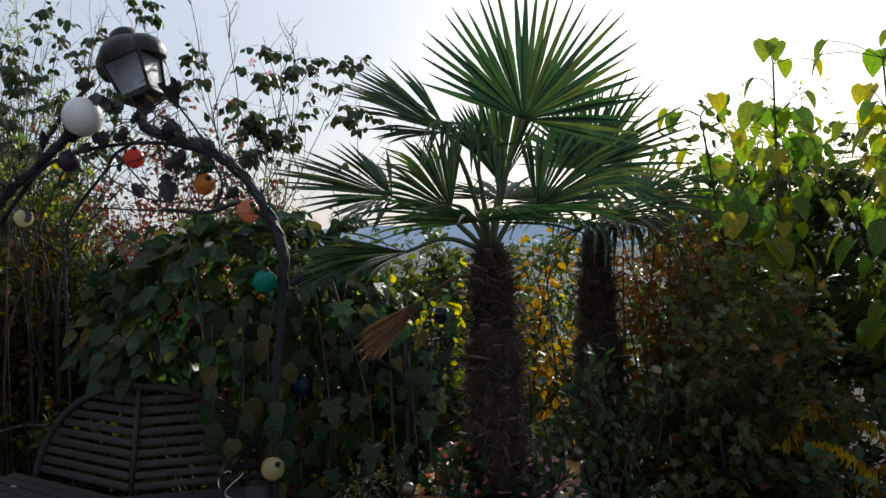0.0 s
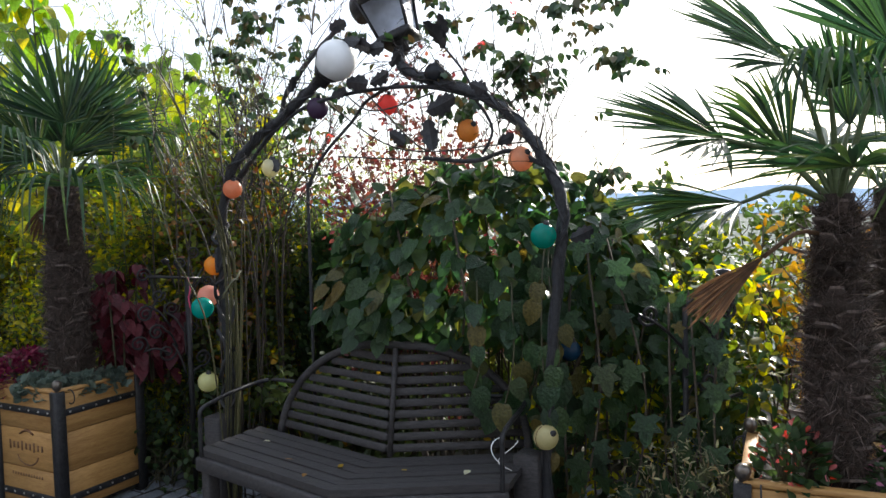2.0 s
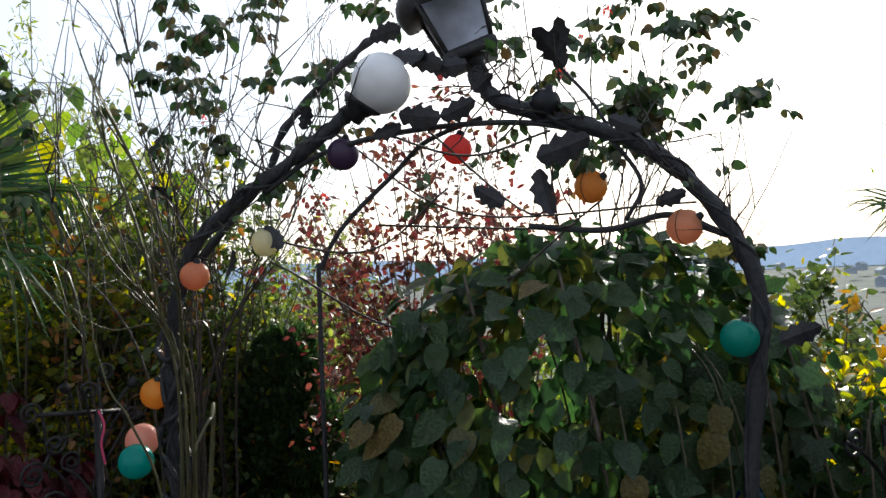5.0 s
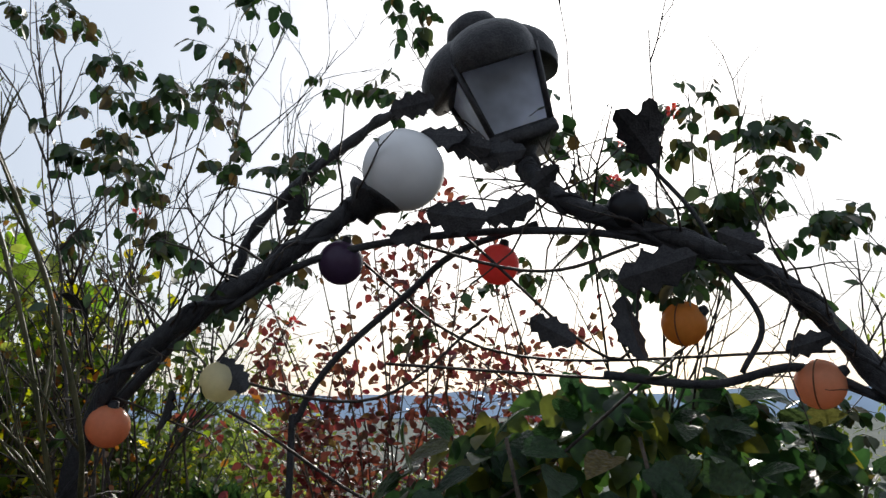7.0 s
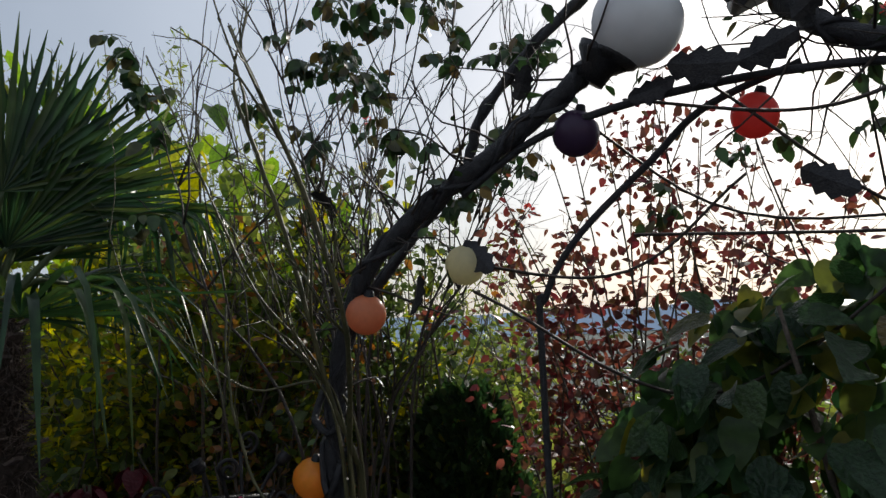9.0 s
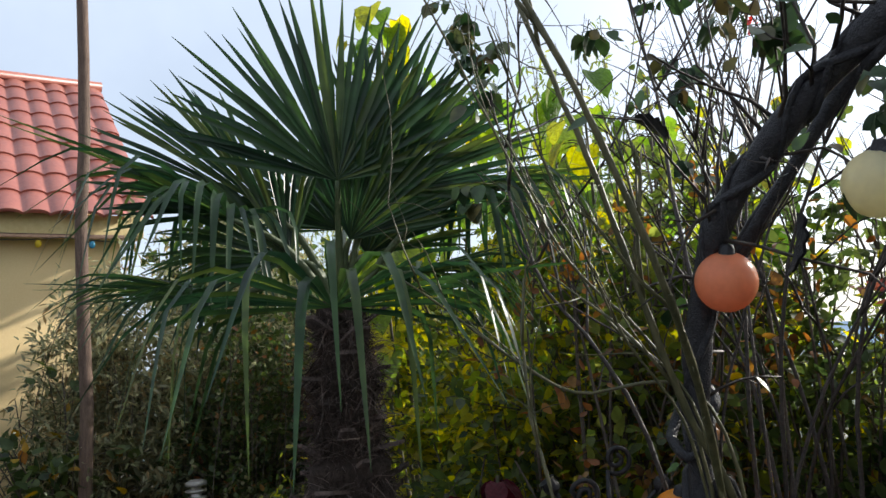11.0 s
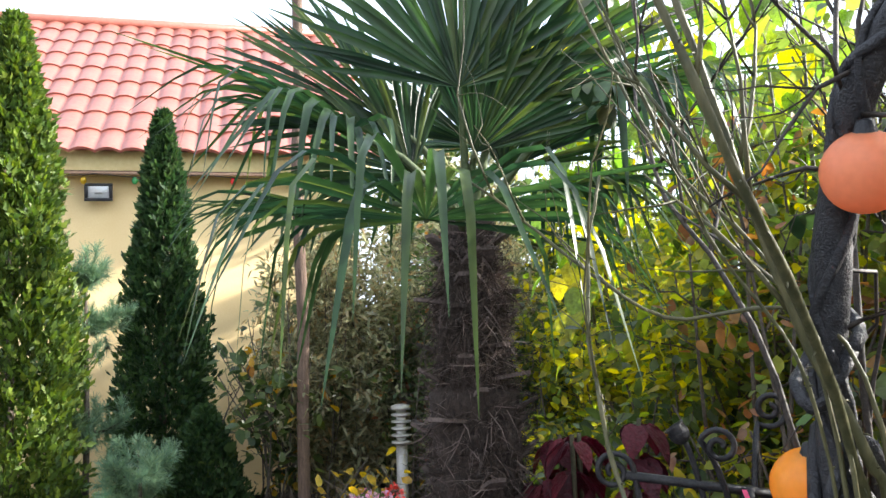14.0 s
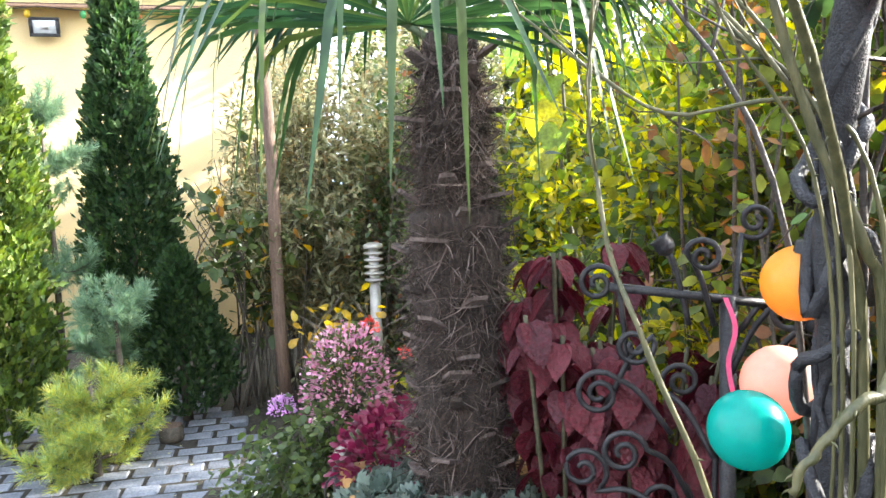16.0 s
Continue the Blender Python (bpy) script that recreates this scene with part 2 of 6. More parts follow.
M_GLASS_W = rough_mat("opal_glass", (0.78, 0.78, 0.78), (0.86, 0.86, 0.86), 4, 0.25, 0, 0.02)
M_STEEL = rough_mat("brushed_steel", (0.35, 0.34, 0.32), (0.5, 0.48, 0.45), 30, 0.3, 0.9, 0.05)
M_BRASS = rough_mat("aged_brass_ball", (0.12, 0.1, 0.085), (0.22, 0.19, 0.165), 20, 0.38, 0.9, 0.05)
M_PRINT = rough_mat("brown_print", (0.13, 0.06, 0.025), (0.2, 0.1, 0.05), 30, 0.7, 0, 0.05)
M_RIBBON = rough_mat("pink_ribbon", (0.75, 0.08, 0.2), (0.85, 0.14, 0.28), 30, 0.5, 0, 0.05)
M_RUST = rough_mat("galvanised_paint", (0.3, 0.28, 0.25), (0.45, 0.42, 0.38), 20, 0.5, 0.3, 0.1)


def ball_mat(name, c):
    m = rough_mat(name, tuple(v * 0.85 for v in c), tuple(min(1, v * 1.08) for v in c), 12, 0.26, 0, 0.05, fine=8, spec=0.5)
    n, l = m.node_tree.nodes, m.node_tree.links
    t, mx = n.new("ShaderNodeBsdfTranslucent"), n.new("ShaderNodeMixShader")
    t.inputs["Color"].default_value = (*(min(1, v * 1.1) for v in c), 1)
    mx.inputs["Fac"].default_value = 0.5
    l.new(n["Principled BSDF"].outputs["BSDF"], mx.inputs[1])
    l.new(t.outputs["BSDF"], mx.inputs[2])
    l.new(mx.outputs["Shader"], n["Material Output"].inputs["Surface"])
    return m


# ---- mesh helpers ----
class Geo:
    """Gathers vertices, triangles and quads for one mesh."""

    def __init__(self):
        self.v, self.f, self.n = [], [], 0

    def add(self, verts, *faces):
        verts = np.asarray(verts, float)
        for f in faces:
            f = np.asarray(f, int)
            if len(f):
                self.f.append(f + self.n)
        self.v.append(verts)
        self.n += len(verts)
        return self

    def mesh(self, name, smooth=True):
        me = bpy.data.meshes.new(name)
        v = np.concatenate(self.v)
        me.vertices.add(len(v))
        me.vertices.foreach_set("co", v.ravel())
        loops = np.concatenate([f.ravel() for f in self.f])
        sizes = np.concatenate([np.full(len(f), f.shape[1]) for f in self.f])
        me.loops.add(len(loops))
        me.loops.foreach_set("vertex_index", loops)
        me.polygons.add(len(sizes))
        me.polygons.foreach_set("loop_start", np.concatenate([[0], np.cumsum(sizes)[:-1]]))
        me.update(calc_edges=True)
        me.polygons.foreach_set("use_smooth", np.full(len(sizes), smooth))
        return me


def part(name, geo, mat, parent=None, label="", smooth=True, at=None):
    """One mesh object, under a thing or a part."""
    me = geo.mesh(name, smooth) if isinstance(geo, Geo) else geo
    if not me.materials:
        me.materials.append(mat)
    ob = new(name, me)
    if parent is not None:
        ob.parent = parent
    if at is not None:
        ob.matrix_basis = at
    if label:
        tagged(ob, label)
    if name in ("branches", "foliage", "shoots", "stems", "leaves", "fibres", "needles", "leaflets", "blossoms", "inner_foliage", "fibre_coat"):
        tagged(ob, kind="stuff")
    return ob


def thing(name, x, y, z, label, category, group="", kind="", rz=0):
    ob = new(name)
    ob.matrix_basis = pose(x, y, z, 0, 0, rz)
    return tagged(ob, label, category, group, kind)


def unit(a):
    a = np.asarray(a, float)
    return a / np.maximum(np.linalg.norm(a, axis=-1, keepdims=True), 1e-9)


def tube(geo, pts, radii, sides=6):
    pts = np.asarray(pts, float)
    k = len(pts)
    radii = np.broadcast_to(np.asarray(radii, float), (k,))
    tan = unit(np.gradient(pts, axis=0))
    ref = np.array((0.31, 0.17, 0.93)) if abs(tan[0][2]) < 0.8 else np.array((1.0, 0.2, 0.1))
    a = unit(np.cross(tan, ref))
    b = np.cross(tan, a)
    ang = np.arange(sides) * 2 * np.pi / sides
    ring = pts[:, None] + radii[:, None, None] * (np.cos(ang)[None, :, None] * a[:, None] + np.sin(ang)[None, :, None] * b[:, None])
    i, j = np.meshgrid(np.arange(k - 1), np.arange(sides), indexing="ij")
    jn = (j + 1) % sides
    q = np.stack([i * sides + j, i * sides + jn, (i + 1) * sides + jn, (i + 1) * sides + j], -1).reshape(-1, 4)
    base = k * sides
    caps = [[base, (s + 1) % sides, s] for s in range(sides)] + [[base + 1, (k - 1) * sides + s, (k - 1) * sides + (s + 1) % sides] for s in range(sides)]
    geo.add(np.concatenate([ring.reshape(-1, 3), pts[:1], pts[-1:]]), q, caps)
    return geo


def smooth_path(pts, n=24):
    """A Catmull-Rom line through the points."""
    p = np.asarray(pts, float)
    p = np.concatenate([[2 * p[0] - p[1]], p, [2 * p[-1] - p[-2]]])
    out = []
    m = len(p) - 3
    for u in np.linspace(0, m - 1e-6, n):
        i = int(u)
        t = u - i
        a, b, c, d = p[i:i + 4]
        out.append(0.5 * (2 * b + (c - a) * t + (2 * a - 5 * b + 4 * c - d) * t * t + (3 * b - a - 3 * c + d) * t ** 3))
    return np.array(out)


def lathe(geo, profile, m=Matrix(), seg=24):
    pr = np.asarray(profile, float)
    ang = np.arange(seg) * 2 * np.pi / seg
    v = np.stack([pr[:, 0][:, None] * np.cos(ang), pr[:, 0][:, None] * np.sin(ang), np.repeat(pr[:, 1][:, None], seg, 1)], -1).reshape(-1, 3)
    mm = np.array(m)
    v = v @ mm[:3, :3].T + mm[:3, 3]
    i, j = np.meshgrid(np.arange(len(pr) - 1), np.arange(seg), indexing="ij")
    jn = (j + 1) % seg
    geo.add(v, np.stack([i * seg + j, i * seg + jn, (i + 1) * seg + jn, (i + 1) * seg + j], -1).reshape(-1, 4))
    return geo


def ball(geo, c, r, seg=24, squash=1.0):
    a = np.linspace(-np.pi / 2 + 0.02, np.pi / 2 - 0.02, seg // 2 + 1)
    return lathe(geo, np.stack([r * np.cos(a), r * squash * np.sin(a)], -1), Matrix.Translation(c), seg)


def box(geo, sx, sy, sz, m=Matrix(), bevel=0.006):
    bm = bmesh.new()
    bmesh.ops.create_cube(bm, size=1, matrix=Matrix.Diagonal((sx, sy, sz, 1)))
    if bevel:
        bmesh.ops.bevel(bm, geom=bm.edges[:], offset=min(bevel, 0.4 * min(sx, sy, sz)), segments=1, affect="EDGES")
    bm.transform(m)
    bm.verts.index_update()
    v = [x.co[:] for x in bm.verts]
    groups = {}
    for f in bm.faces:
        groups.setdefault(len(f.verts), []).append([x.index for x in f.verts])
    geo.add(v, *[np.array(g) for g in groups.values()])
    bm.free()
    return geo


# leaf outlines: length 1 along y, face up z; left half, right half is mirrored
def outline(half, mid, cup=0.12, droop=0.12):
    """half: points (x, y) down one edge; mid: points y on the midrib."""
    k = len(half)
    v = [(0, y, -droop * y * y) for y in mid]
    v += [(-x, y, cup * x - droop * y * y) for x, y in half]
    v += [(x, y, cup * x - droop * y * y) for x, y in half]
    m = len(mid)
    tris = []
    for s in (0, 1):
        edge = [0] + [m + s * k + i for i in range(k)] + [m - 1]
        rib = list(range(m))
        i = j = 0
        while i < len(edge) - 1 or j < m - 1:
            if i < len(edge) - 2 and (j >= m - 1 or v[edge[i + 1]][1] <= v[rib[j + 1]][1] + 1e-6):
                t = (edge[i], edge[i + 1], rib[j])
                i += 1
            elif j < m - 1:
                t = (edge[i], rib[j + 1], rib[j])
                j += 1
            else:
                i += 1
                continue
            if len(set(t)) == 3:
                tris.append(t if s else t[::-1])
    return np.array(v, float), np.array(tris)


OVATE = outline([(0.26, 0.2), (0.3, 0.45), (0.17, 0.78)], [0, 0.45, 1.0])
SMALL = outline([(0.3, 0.45)], [0, 1.0])
LANCE = outline([(0.13, 0.35), (0.09, 0.7)], [0, 1.0], 0.2, 0.2)
HEART = outline([(0.3, -0.12), (0.47, 0.12), (0.42, 0.42), (0.24, 0.75)], [0, 0.3, 0.65, 1.0], 0.22, 0.3)
BROAD = outline([(0.2, -0.04), (0.34, 0.12), (0.385, 0.36), (0.31, 0.62), (0.14, 0.86)], [0, 0.25, 0.5, 0.75, 1.0], 0.2, 0.3)
LOBED = outline([(0.22, -0.1), (0.5, 0.02), (0.3, 0.22), (0.52, 0.5), (0.24, 0.52), (0.16, 0.8)], [0, 0.3, 0.6, 1.0], 0.15, 0.25)
OAK = outline([(0.1, 0.05), (0.22, 0.16), (0.16, 0.27), (0.31, 0.42), (0.21, 0.53), (0.29, 0.68), (0.17, 0.78), (0.15, 0.92)], [0, 0.25, 0.5, 0.75, 1.0], 0.25, 0.25)
NEEDLE = (np.array([(-0.012, 0, 0), (0.012, 0, 0), (0, 1, 0)], float), np.array([(0, 1, 2)]))
SPRAY = outline([(0.2, 0.25), (0.1, 0.4), (0.26, 0.55), (0.12, 0.7)], [0, 1.0], 0.1, 0.1)


def scatter(geo, tmpl, p, d, size, rng, wild=0.6, fall=0.3, face=(0, 0, 1)):
    """Leaves at p pointing along d, with random turn; fall bends them down."""
    tv, tf = tmpl
    n = len(p)
    if n == 0:
        return
    y = unit(unit(d) + rng.normal(0, wild, (n, 3)) + np.array((0, 0, -fall)))
    up = np.asarray(face, float) + rng.normal(0, 0.55, (n, 3))
    x = unit(np.cross(y, up))
    z = np.cross(x, y)
    s = np.asarray(size)[:, None, None] if np.ndim(size) else size
    v = p[:, None] + s * (tv[None, :, 0:1] * x[:, None] + tv[None, :, 1:2] * y[:, None] + tv[None, :, 2:3] * z[:, None])
    f = tf[None] + (np.arange(n) * len(tv))[:, None, None]
    geo.add(v.reshape(-1, 3), f.reshape(-1, 3))


def twig(geo, p, d, length, r, rng, tips, levels=1, kids=4, bend=0.35, up=0.1, sides=4):
    """A bent shoot with side shoots; leaf places (point, direction) go into tips."""
    n = max(4, int(length / 0.07) if length < 0.6 else 9)
    pts = [np.array(p, float)]
    d = unit(d)
    for i in range(n):
        d = unit(d + rng.normal(0, bend / n ** 0.5, 3) + np.array((0, 0, up / n)))
        pts.append(pts[-1] + d * length / n)
    pts = np.array(pts)
    tube(geo, pts, np.linspace(r, r * 0.35, n + 1), sides)
    for i in range(2, n + 1):
        tips.append((pts[i], unit(pts[i] - pts[i - 1])))
    if levels:
        for _ in range(kids):
            i = rng.integers(n // 3, n)
            side = unit(unit(pts[i + 1] - pts[i]) + rng.normal(0, 0.6, 3))
            twig(geo, pts[i], side, length * rng.uniform(0.25, 0.55), r * 0.55, rng, tips, levels - 1, max(2, kids - 1), bend, up, 3)


def bush(name, label, category, base, centre, radii, stems, leaves, size, tmpl, mat, seed, bark=M_BARK, r=0.008,
         kids=5, spread=0.12, fall=0.3, wild=0.7, levels=1, group="", extra=()):
    """A shrub: stems that rise from the base into an ellipsoid, side shoots, and leaves along the shoots."""
    rng = np.random.default_rng(seed)
    root = thing(name, *base, label, category, group)
    tips = []
    c, rr = np.array(centre) - np.array(base), np.array(radii)
    for _ in range(stems):
        u = unit(rng.normal(0, 1, 3)) * rng.uniform(0.45, 1.0) ** 0.5
        goal = c + rr * u
        a = np.array((rng.normal(0, spread), rng.normal(0, spread), 0.0))
        mid = (a + goal) / 2 + np.array((0, 0, 0.12 * np.linalg.norm(goal - a))) + rng.normal(0, 0.06, 3)
        path = smooth_path([a, mid, goal], 9)
        wood = Geo()
        tube(wood, path, np.linspace(r, r * 0.35, 9), 4)
        for _ in range(kids):
            i = rng.integers(3, 8)
            side = unit(unit(path[i + 1] - path[i]) * 0.6 + rng.normal(0, 0.7, 3))
            twig(wood, path[i], side, rng.uniform(0.35, 0.8) * float(np.min(rr)), r * 0.4, rng, tips, levels - 1, 3, 0.5, 0.1, 3)
        for i in range(5, 9):
            tips.append((path[i], unit(path[i] - path[i - 1])))
        part("branch", wood, bark, root)
    P, D = np.array([t[0] for t in tips]), np.array([t[1] for t in tips])
    lots = [(leaves, mat, tmpl, size, "foliage")] + list(extra)
    for num, mt, tm, sz, nm in lots:
        pick = rng.integers(0, len(P), num)
        p = P[pick] + rng.normal(0, 0.025, (num, 3)) * (1 + 6 * sz)
        p[:, 2] = np.maximum(p[:, 2], 0.01 - base[2])
        g = Geo()
        scatter(g, tm, p, D[pick] + rng.normal(0, 0.5, (num, 3)), rng.uniform(0.6, 1.15, num) * sz, rng, wild, fall)
        part(nm, g, mt, root)
    return root

# ---- ground, valley, hills ----
def ground_height(x, y):
    r = math.hypot(x, y)
    drop = max(0.0, y - 7.5 + 0.15 * x)
    h = -0.42 * min(drop, 60) * min(1, drop / 8)
    if r > 120:
        h = min(h, -25 - 10 * math.sin(r * 0.002))
    return h


g = Geo()
rings = [0.0, 1, 2, 3, 4, 5, 6, 7, 8, 9, 10, 12, 14, 17, 20, 25, 32, 42, 60, 90, 130, 200, 400, 900, 2000, 4200]
seg = 72
vv = [(r * math.sin(a * 2 * math.pi / seg), 3 + r * math.cos(a * 2 * math.pi / seg)) for r in rings for a in range(seg)]
gi, gj = np.meshgrid(np.arange(len(rings) - 1), np.arange(seg), indexing="ij")
gn = (gj + 1) % seg
g.add([(x, y, ground_height(x, y) - 0.03) for x, y in vv], np.stack([gi * seg + gj, (gi + 1) * seg + gj, (gi + 1) * seg + gn, gi * seg + gn], -1).reshape(-1, 4))
ground = part("ground", g, M_SOIL)
ground.data.materials.append(M_FIELD)
for poly in ground.data.polygons:
    poly.material_index = 1 if poly.center.length > 45 else 0
tagged(ground, "dark garden soil falling away to a hazy valley", "ground", kind="structure")

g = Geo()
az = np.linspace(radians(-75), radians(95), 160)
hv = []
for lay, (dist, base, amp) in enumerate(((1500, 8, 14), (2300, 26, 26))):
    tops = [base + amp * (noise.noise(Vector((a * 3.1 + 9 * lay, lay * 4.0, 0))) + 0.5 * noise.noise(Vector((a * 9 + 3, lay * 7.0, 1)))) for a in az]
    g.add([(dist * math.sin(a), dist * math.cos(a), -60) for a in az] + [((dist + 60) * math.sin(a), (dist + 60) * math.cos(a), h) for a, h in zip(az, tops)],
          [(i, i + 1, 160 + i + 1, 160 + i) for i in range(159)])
tagged(part("backdrop", g, M_HILL), "line of distant wooded hills with blue haze put into their colour", "hills", kind="structure")

# a far town on the valley side, distance haze put into its blue-grey
town_rng = np.random.default_rng(5)
M_TOWN = rough_mat("haze_grey_far_houses", (0.3, 0.33, 0.37), (0.4, 0.43, 0.47), 0.05, 0.9, 0, 0)
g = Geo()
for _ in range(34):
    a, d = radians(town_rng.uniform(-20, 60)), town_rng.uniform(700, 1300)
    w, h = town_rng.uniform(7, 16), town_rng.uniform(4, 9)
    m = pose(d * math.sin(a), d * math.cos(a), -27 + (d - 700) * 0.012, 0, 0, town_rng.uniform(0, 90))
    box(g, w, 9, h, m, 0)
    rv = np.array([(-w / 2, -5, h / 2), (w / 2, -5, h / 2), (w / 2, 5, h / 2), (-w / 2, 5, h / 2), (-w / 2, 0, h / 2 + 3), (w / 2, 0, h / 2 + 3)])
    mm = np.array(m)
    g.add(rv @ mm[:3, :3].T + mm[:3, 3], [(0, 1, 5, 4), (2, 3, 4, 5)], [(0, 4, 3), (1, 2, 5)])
tagged(part("far_town", g, M_TOWN, smooth=False), "scattered houses far down in the valley, haze put into their blue-grey", "houses", kind="stuff")

# ---- house ----
HX, HY = -8.35, 4.41                      # a point at the foot of its long wall
HD = Vector((0.33, 0.944, 0)).normalized()   # along the wall
HN = Vector((HD.y, -HD.x, 0))             # out of the wall, to the garden
H_ANG = math.degrees(math.atan2(HD.y, HD.x))
house = thing("house", HX, HY, 0, "ochre plastered house with a terracotta metal-tile roof", "house", rz=H_ANG)
# local x along the wall, local -y out to the garden
g = Geo()
box(g, 7.5, 0.25, 2.75, pose(-1.75, 0.125, 1.375), 0.01)
part("wall", g, M_WALL, house)
for sx in (-5.375, 1.875):
    g = Geo()
    box(g, 0.25, 3.9, 2.75, pose(sx, 2.2, 1.375), 0.01)
    gable = np.array([(sx - 0.12, 0.2, 2.75), (sx + 0.12, 0.2, 2.75), (sx + 0.12, 4.1, 2.75), (sx - 0.12, 4.1, 2.75), (sx - 0.12, 2.15, 4.3), (sx + 0.12, 2.15, 4.3)])
    g.add(gable, [(0, 4, 5, 1), (3, 2, 5, 4)], [(0, 3, 4), (1, 5, 2)])
    part("wall", g, M_WALL, house, smooth=False)
g = Geo()
box(g, 7.5, 0.25, 2.75, pose(-1.75, 4.275, 1.375), 0.01)
part("wall", g, M_WALL, house)
g = Geo()
box(g, 7.8, 0.05, 0.16, pose(-1.75, -0.13, 2.68), 0.005)
box(g, 7.8, 0.16, 0.03, pose(-1.75, -0.06, 2.60), 0.004)
part("fascia", g, M_FASCIA, house, "pale yellow fascia board")
g = Geo()
tube(g, [(-5.5, -0.16, 2.585), (2.0, -0.16, 2.585)], 0.018, 8)
part("eave_rail", g, M_OLDWOOD, house, "brown wooden rail under the eave")
# roof of pressed metal tiles: waves across, a step at every course
slope_y, slope_z = 2.15 + 0.28, 4.62 - 2.72
PITCH_X, COURSE = 0.183, 0.35
rise = math.hypot(slope_y, slope_z)
courses = int(rise / COURSE)
nx, x0, x1 = 43 * 8 + 1, -5.67, 2.2
xs = np.linspace(x0, x1, nx)
wave = 0.03 * (np.abs(np.sin((xs - x0) / PITCH_X * np.pi)) ** 0.75)
roof = new("roof")
roof.parent = house
for side in (0, 1):
    for c in range(courses + 1):
        g = Geo()
        s0, s1 = c * COURSE, min((c + 1) * COURSE, rise)
        if s1 - s0 < 0.03:
            continue
        rows = []
        for s, lift in ((s0, -0.008), (s0, 0.016), (0.5 * (s0 + s1), 0.008), (s1 + 0.01, 0.0)):
            yy = -0.28 + s / rise * slope_y
            zz_ = 2.72 + s / rise * slope_z
            nyz = (-slope_z / rise, slope_y / rise)
            oy = yy + nyz[0] * (lift + wave)
            oz = zz_ + nyz[1] * (lift + wave)
            if side:
                oy = 2 * 2.15 - oy
            rows.append(np.stack([xs, np.broadcast_to(oy, xs.shape), np.broadcast_to(oz, xs.shape)], -1))
        v = np.concatenate(rows)
        for n0, n1 in ((0, 1), (1, 3)):
            i, j = np.meshgrid(np.arange(n1 - n0), np.arange(nx - 1), indexing="ij")
            q = np.stack([i * nx + j, i * nx + j + 1, (i + 1) * nx + j + 1, (i + 1) * nx + j], -1).reshape(-1, 4)
            g.add(v[n0 * nx:(n1 + 1) * nx], q if not side else q[:, ::-1])
        part("tile_course", g, M_TILE, roof)
g = Geo()
tube(g, [(-5.7, 2.15, 4.655), (2.21, 2.15, 4.655)], 0.058, 14)
part("ridge_cap", g, M_TILE, roof)

# flood lamp on the wall
lamp = thing("flood_lamp", *(Vector((HX, HY, 2.44)) + HN * 0.1), "black square flood lamp on the ochre wall", "lamp", rz=H_ANG)
lamp.matrix_basis = lamp.matrix_basis @ Matrix.Scale(0.78, 4)
g = Geo()
for dx, dz, sx, sz in ((0, 0.075, 0.26, 0.03), (0, -0.075, 0.26, 0.03), (0.115, 0, 0.03, 0.12), (-0.115, 0, 0.03, 0.12)):
    box(g, sx, 0.05, sz, pose(dx, 0, dz, 10), 0.004)
box(g, 0.24, 0.02, 0.15, pose(0, 0.03, 0, 10), 0.003)
part("housing", g, M_IRON, lamp)
g = Geo()
box(g, 0.2, 0.006, 0.12, pose(0, -0.008, 0, 10), 0.002)
M_LENS = rough_mat("frosted_lamp_glass", (0.5, 0.5, 0.5), (0.62, 0.62, 0.6), 20, 0.15, 0.2, 0.05)
part("glass", g, M_LENS, lamp)
g = Geo()
box(g, 0.07, 0.01, 0.035, pose(0, -0.014, -0.005, 10), 0.002)
part("led_chip", g, M_STEEL, lamp)
g = Geo()
box(g, 0.05, 0.1, 0.03, pose(0, 0.06, 0.0), 0.004)
part("bracket", g, M_IRON, lamp)

# coloured bulbs strung along the eave
bulb_cols = ((0.7, 0.05, 0.05), (0.75, 0.6, 0.05), (0.1, 0.35, 0.5), (0.7, 0.5, 0.05), (0.1, 0.4, 0.15), (0.7, 0.06, 0.05))
garland = thing("light_garland", HX, HY, 0, "string of coloured bulbs hung under the eave", "lights", rz=H_ANG)
g = Geo()
tube(g, [(x, -0.2, 2.57 - 0.03 * abs(math.sin(x * 4))) for x in np.linspace(-1.5, 2, 60)], 0.004, 4)
part("cable", g, M_IRON, garland)
for k in range(9):
    g = Geo()
    ball(g, (-1.2 + k * 0.37, -0.2, 2.515), 0.024, 10, 1.25)
    part("bulb", g, ball_mat("bulb_paint_%d" % (k % 6), bulb_cols[k % 6]), garland)

# tall wooden pole in front of the house
pole = thing("wooden_pole", -5.665, 4.96, 0, "tall weathered thin wooden pole standing in the shrubs", "pole")
g = Geo()
tube(g, [(0.012 * math.sin(k), 0.01 * math.cos(2 * k), 0.45 * k) for k in range(11)], np.linspace(0.034, 0.026, 11), 10)
part("shaft", g, M_OLDWOOD, pole)


# ---- the lamp arch ----
def on_arch(x, z, off=0.0):
    return (x, 3.30 - 0.375 * x + off, z)


arch = thing("garden_arch", *on_arch(-1.6, 0)[:2], 0, "black wrapped iron arch of two bowed limbs with metal leaves", "arch")
A0 = np.array((-1.6, 3.9, 0.0))


